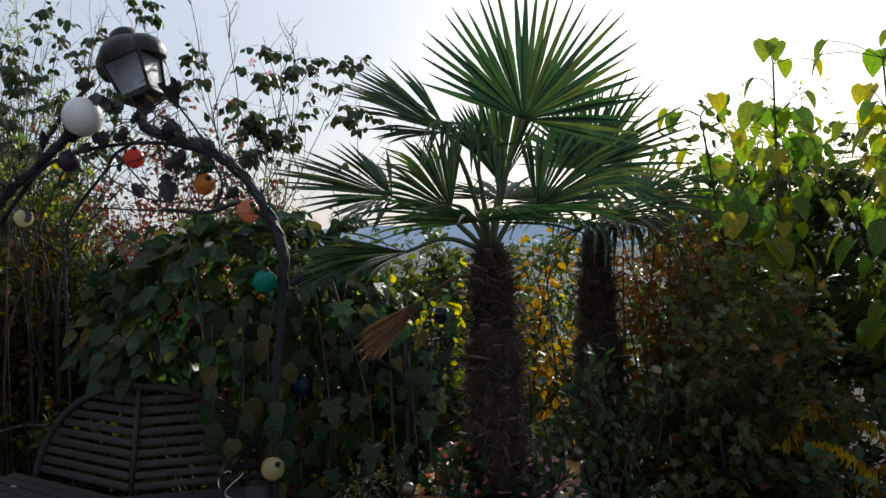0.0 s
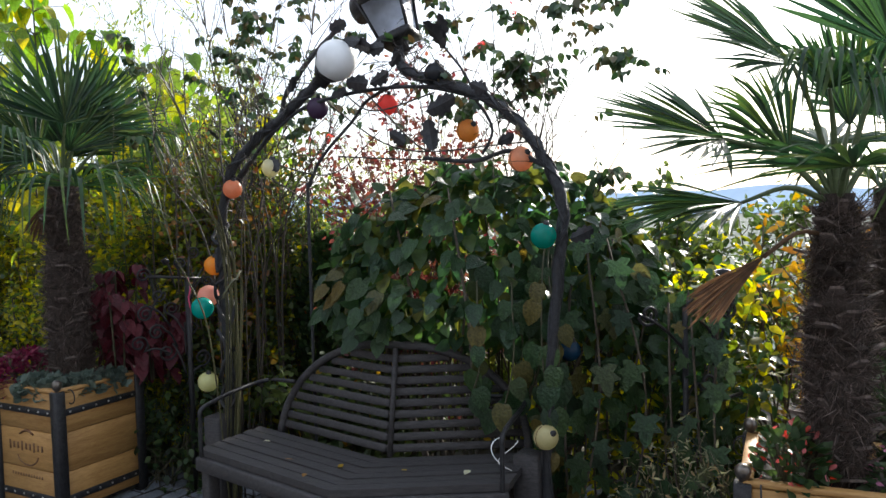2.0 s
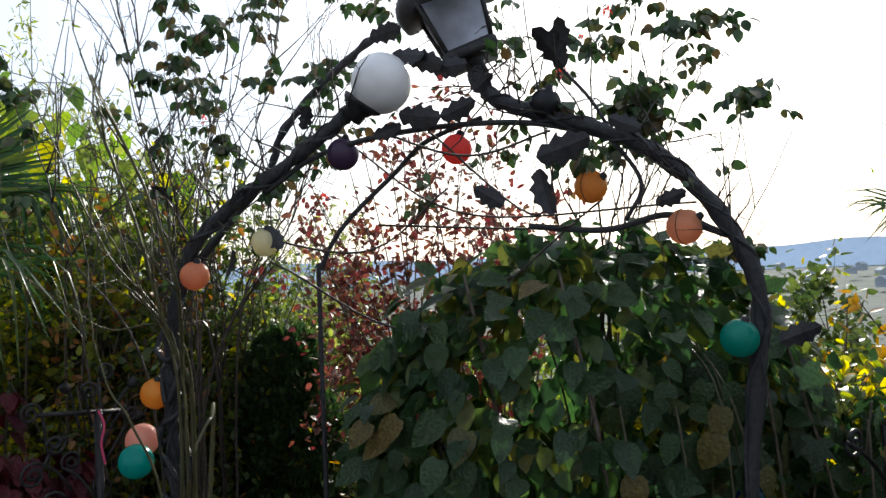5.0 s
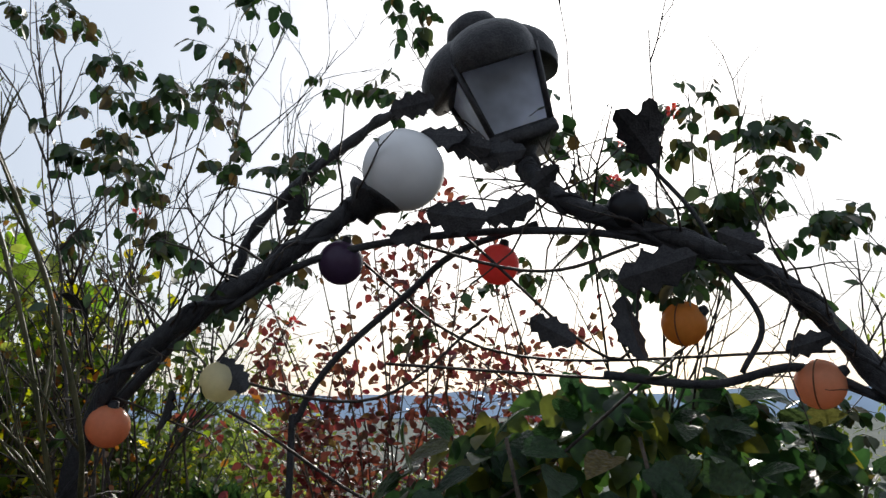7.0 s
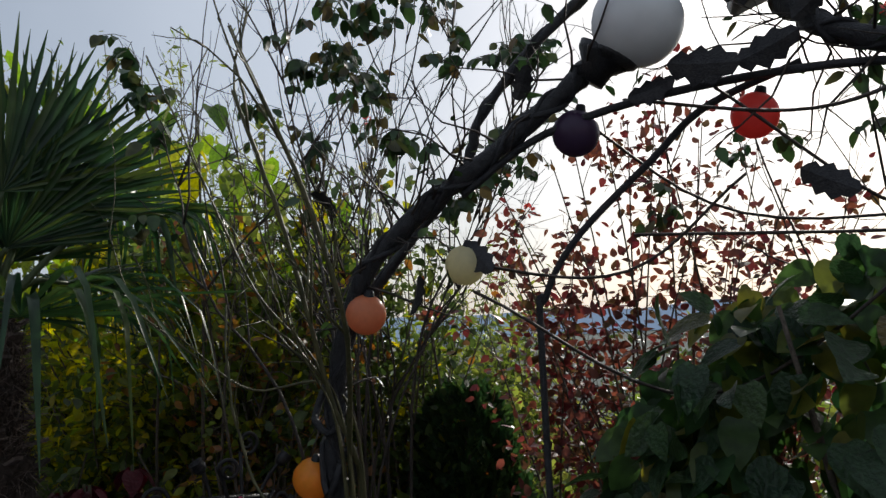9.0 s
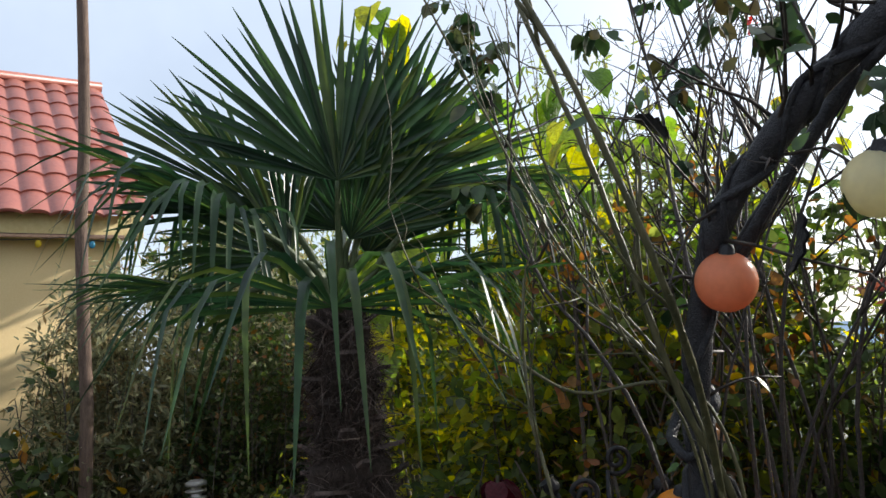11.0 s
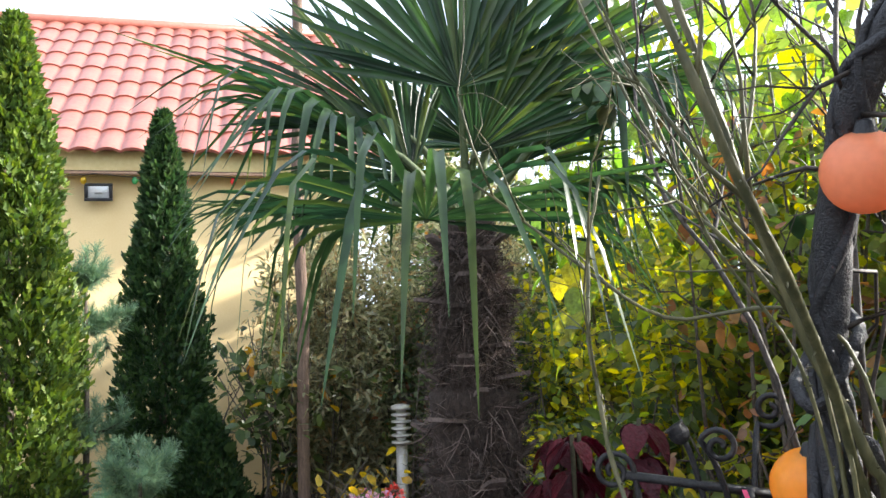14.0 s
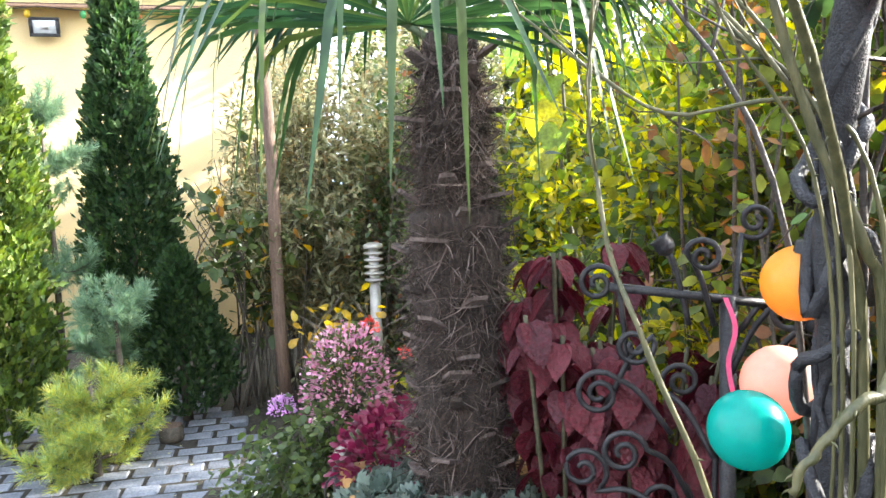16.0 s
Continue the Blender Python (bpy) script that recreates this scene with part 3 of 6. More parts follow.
def twisted(name, path, r, turns, seed, n=90, strands=3):
    """A wrapped limb: a core with cords wound round it."""
    g, p = Geo(), smooth_path(path, n) - A0
    rr = r * (1 + 0.12 * np.sin(np.linspace(0, turns * 9, n)))
    tube(g, p, rr, 10)
    tan = unit(np.gradient(p, axis=0))
    a = unit(np.cross(tan, (0.2, 0.9, 0.3)))
    b = np.cross(tan, a)
    limb = part(name, g, M_WRAP, arch)
    for s in range(strands):
        g = Geo()
        ph = np.linspace(0, turns * 2 * np.pi * (1 if s % 2 else -1), n) + s * 2.1 + seed
        tube(g, p + (r * 1.02) * (np.cos(ph)[:, None] * a + np.sin(ph)[:, None] * b), 0.0052 + 0.0015 * (s % 2), 5)
        part("cord", g, M_WRAP, limb)


LEFT = [on_arch(-2.325, 0, 0.04), on_arch(-2.33, 0.5, 0.05), on_arch(-2.338, 1.0, 0.05), on_arch(-2.33, 1.32, 0.03), on_arch(-2.26, 1.58), on_arch(-2.13, 1.72), on_arch(-1.97, 1.825), on_arch(-1.82, 1.93), on_arch(-1.745, 1.99)]
RIGHT = [on_arch(-0.84, 0), on_arch(-0.83, 0.6), on_arch(-0.785, 1.15), on_arch(-0.765, 1.42), on_arch(-0.83, 1.6), on_arch(-0.95, 1.765), on_arch(-1.1, 1.86), on_arch(-1.27, 1.925), on_arch(-1.37, 1.975), (-1.402, 3.86, 2.03), (-1.405, 3.915, 2.075)]
twisted("left_limb", LEFT, 0.0195, 7, 0.3)
twisted("right_limb", RIGHT, 0.0195, 7, 1.3)
twisted("side_branch", [on_arch(-2.3, 1.5, 0.06), on_arch(-2.02, 1.83, 0.1), on_arch(-1.98, 1.93, 0.1), on_arch(-1.88, 2.05, 0.1), on_arch(-1.73, 2.175, 0.1), on_arch(-1.66, 2.21, 0.08)], 0.011, 5, 2.0, 50, 1)
g = Geo()
tube(g, smooth_path([on_arch(-1.88, 0.0, 0.12), on_arch(-1.875, 1.4, 0.1), on_arch(-1.86, 1.54, 0.1), on_arch(-1.79, 1.66, 0.1), on_arch(-1.64, 1.8, 0.1), on_arch(-1.55, 1.88, 0.06), on_arch(-1.4, 1.93, 0.03)], 40) - A0, 0.0075, 8)
part("inner_rod", g, M_WRAP, arch)
g = Geo()
tube(g, smooth_path([on_arch(-2.02, 1.76), on_arch(-1.85, 1.86), on_arch(-1.6, 1.905), on_arch(-1.3, 1.9), on_arch(-1.05, 1.83)], 40) - A0, 0.008, 6)
part("cross_rod", g, M_WRAP, arch)
g = Geo()
tube(g, smooth_path([on_arch(-1.3, 1.62), on_arch(-1.1, 1.6, 0.03), on_arch(-0.95, 1.63, 0.02), on_arch(-0.83, 1.57)], 24) - A0, 0.009, 6)
part("cross_rod", g, M_WRAP, arch)
g = Geo()
tube(g, smooth_path([on_arch(-1.1, 1.86), on_arch(-1.02, 1.72), on_arch(-1.06, 1.62)], 16) - A0, 0.006, 6)
part("cross_rod", g, M_WRAP, arch)
g = Geo()
tube(g, smooth_path([on_arch(-1.09, 1.866), on_arch(-1.13, 1.945), on_arch(-1.2, 2.04), on_arch(-1.235, 2.1)], 16) - A0, 0.005, 6)
part("leaf_rod", g, M_WRAP, arch)
# square foot blocks at the posts
for px_, pz in ((-2.38, 0.46), (-0.9, 0.49)):
    g = Geo()
    x, y, _ = on_arch(px_, 0)
    box(g, 0.1, 0.1, pz, Matrix.Translation((x - A0[0], y - A0[1], pz / 2)) @ pose(0, 0, 0, 0, 0, -20), 0.008)
    part("foot_block", g, M_BENCH, arch)
# socket of the globe
g = Geo()
s_dir = Vector((0.55, -0.2, 0.8)).to_track_quat("Z", "Y").to_matrix().to_4x4()
lathe(g, [(0.0, -0.03), (0.03, -0.03), (0.034, 0.0), (0.052, 0.02), (0.055, 0.035), (0.05, 0.036)], Matrix.Translation(Vector(on_arch(-1.745, 1.975)) - Vector(A0)) @ s_dir, 20)
part("socket", g, M_IRON, arch)

# metal oak leaves on the arch
oak_rng = np.random.default_rng(11)
oak_v, oak_t = OAK


def metal_leaf(x, z, size, ang, off=-0.03, tilt=0.4):
    g = Geo()
    c, s = math.cos(ang), math.sin(ang)
    ex = np.array((c, -0.375 * c, s)); ex /= np.linalg.norm(ex)
    ez = unit(np.array((0.35, 0.94, 0)) + oak_rng.normal(0, tilt, 3))
    sd = unit(np.cross(ez, ex))
    ez = np.cross(ex, sd)
    v = np.array(on_arch(x, z, off)) - A0 + size * (oak_v[:, 1:2] * ex + oak_v[:, 0:1] * sd + (oak_v[:, 2:3]) * ez)
    k = len(v)
    g.add(np.concatenate([v, v + 0.004 * ez]), oak_t, oak_t[:, ::-1] + k)
    part("metal_leaf", g, M_IRON, arch, smooth=False)


for x, z, s, a in ((-1.70, 2.17, 0.1, 0.2), (-1.64, 2.12, 0.1, -0.3), (-1.6, 2.1, 0.11, -0.25), (-1.54, 2.07, 0.11, -0.1), (-1.63, 1.95, 0.13, -0.25), (-1.52, 1.93, 0.11, 0.3),
                   (-1.7, 1.9, 0.09, 0.1), (-1.43, 1.99, 0.07, 0.7), (-1.28, 1.8, 0.15, 0.25), (-1.27, 1.77, 0.13, -1.5), (-1.44, 1.73, 0.1, -0.6), (-1.0, 1.66, 0.08, 0.3),
                   (-1.1, 1.89, 0.09, -0.5), (-2.02, 1.66, 0.09, -0.9), (-2.12, 1.6, 0.08, -1.6), (-1.9, 1.93, 0.07, 1.2), (-1.2, 2.03, 0.13, 2.03), (-1.21, 2.06, 0.1, 1.5),
                   (-2.3, 1.75, 0.07, 2.2), (-0.74, 1.3, 0.1, 0.4)):
    metal_leaf(x, z, s, a)
# cord loops tied round the left post
for k in range(7):
    g = Geo()
    z0 = 0.55 + k * 0.13
    ph = np.linspace(0, 2 * np.pi, 20)
    cx = np.array(on_arch(-2.334, z0, 0.05)) - A0
    tube(g, cx + np.stack([0.036 * np.cos(ph + k) + 0.01 * np.sin(k * 3), 0.036 * np.sin(ph + k) - 0.008, 0.05 * np.sin(ph * (1 + k % 2)) + 0.01 * np.cos(3 * ph)], -1), 0.0085, 6)
    part("cord_loop", g, M_WRAP, arch)

# ---- lantern on top of the arch, leaning over ----
lantern = new("lantern")
tagged(lantern, "black street lantern with frosted panes leaning on the arch", "lantern")
lantern.matrix_basis = pose(-1.402, 3.924, 2.102, -2.8, -19.7, -10.2)
HB, HT, LZ = 0.066, 0.092, 0.201
corners = lambda h, z: [(-h, -h, z), (h, -h, z), (h, h, z), (-h, h, z)]
g = Geo()
for a, b in zip(corners(HB, 0.03), corners(HT, LZ)):
    tube(g, [a, b], 0.0075, 6)
for h, z in ((HB, 0.03), (HT, LZ)):
    c = corners(h, z)
    for i in range(4):
        tube(g, [c[i], c[(i + 1) % 4]], 0.009, 6)
box(g, 0.155, 0.155, 0.035, pose(0, 0, 0.02), 0.008)
lathe(g, [(0.0, -0.04), (0.03, -0.04), (0.026, -0.01), (0.045, 0.01), (0.045, 0.012)], Matrix(), 16)
part("frame", g, M_IRON, lantern)
M_FROST = leaf_mat("frosted_pane", ((0.5, 0.52, 0.56), (0.54, 0.56, 0.6)), 0.62, 0.3, scale=9)
for i in range(4):
    a, b = corners(HB - 0.004, 0.04), corners(HT - 0.004, LZ - 0.005)
    j = (i + 1) % 4
    g = Geo()
    q = np.array([a[i], a[j], b[j], b[i]])
    inn = q * np.array((0.97, 0.97, 1))
    g.add(np.concatenate([q, inn]), [(0, 1, 2, 3), (7, 6, 5, 4), (0, 4, 5, 1), (1, 5, 6, 2), (2, 6, 7, 3), (3, 7, 4, 0)])
    part("pane", g, M_FROST, lantern, smooth=False)
g = Geo()
dome = [(1.0, 0.0), (0.98, 0.25), (0.9, 0.5), (0.76, 0.7), (0.55, 0.86), (0.3, 0.96), (0.0, 1.0)]
lathe(g, [(0.0, LZ - 0.004), (0.112, LZ - 0.004)] + [(0.112 * a, LZ + 0.11 * b) for a, b in dome], Matrix(), 28)
lathe(g, [(0.06, LZ + 0.085), (0.065, LZ + 0.105), (0.054, LZ + 0.13), (0.03, LZ + 0.145), (0.0, LZ + 0.149)], Matrix(), 20)
part("cap", g, M_IRON, lantern, "black metal hood with a round lobe over each pane")
for k in range(4):
    g = Geo()
    lean = Matrix.Rotation(radians(90 * k), 4, "Z") @ pose(0.062, 0, LZ + 0.004, 0, 26, 0)
    lathe(g, [(0.0, -0.006), (0.098, -0.006)] + [(0.098 * a, 0.085 * b) for a, b in dome], lean, 24)
    part("hood_lobe", g, M_IRON, lantern)

# ---- balls ----
white_globe = thing("globe_lamp", -1.672, 3.90, 2.04, "white opal glass globe lamp on the arch's socket", "lamp")
g = Geo()
ball(g, (0, 0, 0), 0.085, 40)
part("globe", g, M_GLASS_W, white_globe)
g = Geo()
lathe(g, [(0.03, -0.088), (0.042, -0.08), (0.046, -0.07), (0.04, -0.066)], s_dir, 20)
part("collar", g, M_IRON, white_globe)


def globe(name_mat, c, x, y, z, r, label, seam=False, stopper=True):
    ob = thing("ball", x, y, z, label, "ball", "coloured balls on the arch")
    g = Geo()
    ball(g, (0, 0, 0), r, 32)
    part("shell", g, ball_mat(name_mat, c), ob)
    if stopper:
        g = Geo()
        lathe(g, [(0.0, r + 0.012), (0.009, r + 0.01), (0.012, r - 0.002), (0.014, r - 0.005)], pose(0, 0, 0, 60 if seam else 20, 0, 40), 10)
        part("stopper", g, M_IRON, ob)
    if seam:
        g = Geo()
        ph = np.linspace(0, 2 * np.pi, 40)
        tube(g, np.stack([r * np.cos(ph) * 0.8, r * np.cos(ph) * 0.6, r * np.sin(ph)], -1), 0.0016, 5)
        part("seam", g, M_PRINT, ob)


R = 0.047
globe("salmon_plastic", (0.85, 0.37, 0.2), -2.242, 4.142, 1.528, R * 0.93, "salmon orange plastic ball hanging on the arch")
globe("cream_plastic", (0.8, 0.74, 0.48), -2.022, 4.045, 1.615, R * 0.87, "cream plastic ball hanging on the arch")
globe("purple_plastic", (0.1, 0.06, 0.12), -1.787, 4.0, 1.86, R, "dark purple plastic ball hanging on the arch")
globe("red_plastic", (0.75, 0.13, 0.11), -1.465, 3.923, 1.854, R * 0.93, "red plastic ball hanging on the arch")
globe("orange_plastic", (0.78, 0.36, 0.08), -1.122, 3.786, 1.721, R * 0.96, "ochre orange plastic ball hanging on the arch", True)
globe("peach_plastic", (0.78, 0.4, 0.24), -0.914, 3.669, 1.598, R, "peach plastic ball with a seam on the arch", True)
globe("teal_plastic", (0.0, 0.33, 0.26), -0.835, 3.564, 1.313, R, "teal green plastic ball beside the vine", False)
globe("lime_plastic", (0.72, 0.7, 0.36), -2.39, 4.122, 0.638, R, "pale yellow plastic ball beside the post")
globe("straw_plastic", (0.72, 0.64, 0.34), -0.838, 3.585, 0.565, R, "straw yellow plastic ball with a seam on the post", True)
globe("teal_plastic_b", (0.0, 0.42, 0.36), -2.455, 4.235, 0.968, R * 1.12, "turquoise plastic ball by the dark post", stopper=False)
globe("pink_plastic", (0.82, 0.45, 0.36), -2.453, 4.305, 1.018, R * 1.1, "pale pink plastic ball by the dark post", stopper=False)
globe("amber_plastic", (0.85, 0.4, 0.06), -2.392, 4.245, 1.17, R, "amber orange plastic ball by the dark post")
globe("black_plastic", (0.03, 0.03, 0.035), -1.243, 3.765, 1.945, R * 0.9, "black plastic ball on the arch limb")
globe("blue_plastic", (0.012, 0.06, 0.13), -0.74, 3.74, 0.86, R * 0.9, "blue plastic ball half hidden in the vine")

# ---- bench ----
bench = thing("bench", -1.55, 3.65, 0, "dark wooden corner bench with a half-round slatted back", "bench")
B0 = Vector((-1.55, 3.65, 0))
FOLD_F, FOLD_B = Vector((-1.592, 3.30, 0)), Vector((-1.484, 3.66, 0))
RDIR, LDIR = Vector((0.985, 0.17, 0)).normalized(), Vector((-0.845, 0.535, 0)).normalized()
fold = (FOLD_B - FOLD_F)
for side, dirv, length in ((0, LDIR, 0.79), (1, RDIR, 0.63)):
    for k in range(6):
        a = FOLD_F + fold * ((k + 0.08) / 6)
        b = FOLD_F + fold * ((k + 0.92) / 6)
        ln = length * (1 - 0.05 * k / 6)
        g = Geo()
        top, bot = 0.452 - 0.002 * (k % 2), 0.425
        v = [(*(p + d * dirv - B0)[:2], z) for z in (bot, top) for p, d in ((a, 0), (b, 0), (b, ln), (a, ln))]
        g.add(v, [(0, 1, 2, 3), (7, 6, 5, 4), (0, 4, 5, 1), (1, 5, 6, 2), (2, 6, 7, 3), (3, 7, 4, 0)])
        part("seat_board", g, M_BENCH, bench, smooth=False)
    # frame under the seat
    g = Geo()
    mid = FOLD_F + dirv * length * 0.5 - B0
    yaw = math.degrees(math.atan2(dirv.y, dirv.x))
    box(g, length, 0.04, 0.055, Matrix.Translation((mid.x, mid.y, 0.395)) @ pose(0, 0, 0, 0, 0, yaw), 0.005)
    part("apron", g, M_BENCH, bench)
    for d in (0.08, 0.93):
        for base in (FOLD_F, FOLD_B):
            if d < 0.1 and side:
                continue
            p = base + dirv * length * d - B0
            g = Geo()
            box(g, 0.055, 0.055, 0.42, Matrix.Translation((p.x, p.y + 0.03, 0.21)) @ pose(0, 0, 0, 0, 0, yaw), 0.006)
            part("leg", g, M_BENCH, bench)
    # half-round back of slats
    for k in range(9):
        z = 0.47 + k * 0.043
        half = 0.56 * math.sqrt(max(0.02, 1 - ((z - 0.42) / 0.43) ** 2))
        half *= 1.0 if side else 1.12
        lean = fold.normalized() * (0.05 + (z - 0.45) * 0.25)
        a = FOLD_B + lean
        b = a + dirv * half
        c = (a + b) / 2 - B0
        g = Geo()
        box(g, half, 0.016, 0.031, Matrix.Translation((c.x, c.y, z)) @ pose(0, 0, 0, 0, 0, yaw) @ pose(0, 0, 0, -12 if side else 12), 0.004)
        part("back_slat", g, M_BENCH, bench)
pts = []
for u in np.linspace(0, 1, 41):
    a = math.pi * u
    w, z = -math.cos(a), 0.43 + 0.44 * math.sin(a)
    dirv, sc = (LDIR, 0.64) if w < 0 else (RDIR, 0.575)
    p = FOLD_B + fold.normalized() * (0.05 + (z - 0.45) * 0.25 - 0.012) + dirv * sc * abs(w)
    pts.append((p.x - B0.x, p.y - B0.y, z))
g = Geo()
tube(g, pts, 0.017, 8)
part("back_rim", g, M_BENCH, bench)
g = Geo()
tube(g, [(FOLD_B.x - B0.x + 0.03, FOLD_B.y - B0.y + 0.045, 0.44), (FOLD_B.x - B0.x + 0.05, FOLD_B.y - B0.y + 0.13, 0.86)], 0.012, 6)
part("back_post", g, M_BENCH, bench)
for side, dirv, length in ((0, LDIR, 0.79), (1, RDIR, 0.63)):
    e0 = FOLD_F + dirv * (length - 0.02) - B0
    e1 = FOLD_B + dirv * (length - 0.06) - B0
    g = Geo()
    tube(g, smooth_path([(e0.x, e0.y, 0.4), (e0.x, e0.y, 0.56), (e0.x * 0.9 + e1.x * 0.1, e0.y * 0.9 + e1.y * 0.1, 0.63), (e1.x, e1.y, 0.66), (e1.x - dirv.x * 0.2, e1.y - dirv.y * 0.2 + 0.06, 0.67)], 24), 0.009, 8)
    part("armrest", g, M_IRON, bench, "thin bent iron armrest")


# ---- planters ----
def planter(x, y, ang, side, height, label, print_side):
    """Square pine box with black iron corner posts, riveted straps and ball finials; x, y: its centre."""
    ob = thing("planter", x, y, 0, label, "planter", "pine planters with iron straps", rz=ang)
    h = side / 2
    for k in range(4):
        rot = pose(0, 0, 0, 0, 0, 90 * k)
        for b in range(3):
            bh = (height - 0.04) / 3
            g = Geo()
            box(g, side - 0.06, 0.025, bh - 0.003, rot @ pose(0, -h + 0.0125, 0.04 + bh * (b + 0.5)), 0.003)
            part("board", g, M_PINE, ob)
        g = Geo()
        box(g, side - 0.02, 0.04, 0.018, rot @ pose(0, -h + 0.02, height + 0.009), 0.004)
        part("top_rail", g, M_PINE, ob)
        g = Geo()
        box(g, 0.05, 0.05, height + 0.012, rot @ pose(-h + 0.012, -h + 0.012, (height + 0.012) / 2 ), 0.004)
        part("corner_post", g, M_IRON, ob)
        for z in (0.1, height - 0.09):
            g = Geo()
            box(g, side, 0.006, 0.032, rot @ pose(0, -h - 0.003, z), 0.001)
            strap = part("strap", g, M_IRON, ob)
            for r in range(6):
                g = Geo()
                ball(g, (0, 0, 0), 0.0055, 8)
                part("rivet", g, M_STEEL, strap, at=rot @ pose(-h + 0.06 + r * (side - 0.12) / 5, -h - 0.007, z))
        g = Geo()
        lathe(g, [(0.01, 0), (0.012, 0.008), (0.015, 0.01), (0.021, 0.02), (0.024, 0.031), (0.021, 0.043), (0.011, 0.052), (0.0, 0.054)], rot @ pose(-h + 0.012, -h + 0.012, height + 0.012), 16)
        part("finial", g, M_BRASS, ob, "aged metal ball finial")
        g = Geo()
        ph = np.linspace(0, 2 * np.pi, 20)
        tube(g, [tuple(rot @ Vector((-h + 0.06 + 0.001 * c, -h - 0.012 + 0.028 * math.cos(c), height - 0.02 + 0.034 * math.sin(c)))) for c in ph], 0.003, 5)
        part("ring", g, M_IRON, ob)
    g = Geo()
    box(g, side - 0.06, side - 0.06, 0.04, pose(0, 0, height - 0.06), 0)
    part("soil", g, M_SOIL, ob)
    if print_side is not None:
        rot = pose(0, 0, 0, 0, 0, 90 * print_side)
        g = Geo()
        ph = np.linspace(math.radians(195), math.radians(345), 16)
        tube(g, [tuple(rot @ Vector((0.08 * math.cos(c), -h - 0.001, height * 0.5 + 0.06 * math.sin(c)))) for c in ph], 0.004, 4)
        tube(g, [tuple(rot @ Vector((-0.05 + 0.1 * u, -h - 0.001, height * 0.5 + 0.09 + 0.02 * math.sin(3 * u)))) for u in np.linspace(0, 1, 8)], 0.006, 4)
        for k in range(9):
            box(g, 0.012, 0.002, 0.03 if k % 3 else 0.045, rot @ pose(-0.13 + k * 0.03, -h - 0.001, height * 0.5 + 0.03), 0)
        for k in range(12):
            box(g, 0.008, 0.002, 0.014, rot @ pose(-0.12 + k * 0.02, -h - 0.001, height * 0.5 - 0.11), 0)
        part("printed_emblem", g, M_PRINT, ob, "faded brown printed emblem")
    return ob


planter(-3.205, 4.30, 69.3, 0.47, 0.6, "varnished pine planter box with riveted black iron straps", 3)
planter(0.034, 3.2, -17, 0.52, 0.6, "varnished pine planter box holding a palm and flowers", None)


# ---- palms ----
def frond(hub, axis, normal, r, half, droop, rng, count=34):
    """A fan of folded leaflets, joined near the hub; droop 0: stiff, 1: outer halves hang down."""
    g = Geo()
    ax = unit(axis)
    nn = unit(np.array(normal, float) - ax * np.dot(normal, ax))
    sd = np.cross(nn, ax)
    k9 = 10
    s = np.linspace(0, 1, k9)
    w = np.interp(s, (0, 0.12, 0.3, 0.45, 0.65, 0.85, 1.0), (0.1, 0.48, 0.95, 1.0, 0.7, 0.38, 0.04))
    i = np.arange(k9 - 1)
    for k in range(count):
        u = (k + 0.5) / count * 2 - 1
        a = radians(half) * u + rng.normal(0, 0.014)
        d = unit(np.cos(a) * ax + np.sin(a) * sd + nn * rng.normal(0.06, 0.06))
        ln = r * (1 - 0.2 * abs(u) ** 2) * rng.uniform(0.88, 1.06)
        hang = min(0.97, droop * rng.uniform(0.7, 1.3)) * (0.12 if rng.random() < 0.1 else 1.0)
        bend0 = rng.uniform(0.26, 0.44) if droop > 0.7 else rng.uniform(0.4, 0.6)
        c = np.cos(a + np.pi / 2) * ax + np.sin(a + np.pi / 2) * sd
        sway = rng.normal(0, 0.09, 3)
        p, q = [np.array(hub, float)], np.array(hub, float)
        for t in s[1:]:
            f = min(1.0, max(0.0, (t - bend0) / 0.42))
            f = hang * f * f * (3 - 2 * f)
            q = q + unit(d * (1 - f) + (np.array((0, 0, -1.0)) + 0.18 * d + sway) * f) * ln / (k9 - 1)
            p.append(q)
        p = np.array(p)
        step = radians(half) * 2 / count
        ww = np.minimum(w * (0.0122 if droop < 0.3 else 0.0094) * rng.uniform(0.8, 1.15), ln * s * step * 0.55 + 0.001)[:, None]
        fold = nn * ww * 0.75
        v = np.concatenate([p - c * ww + fold, p, p + c * ww + fold])
        g.add(v, np.stack([i, i + k9, i + k9 + 1, i + 1], -1), np.stack([i + k9, i + 2 * k9, i + 2 * k9 + 1, i + k9 + 1], -1))
    return g


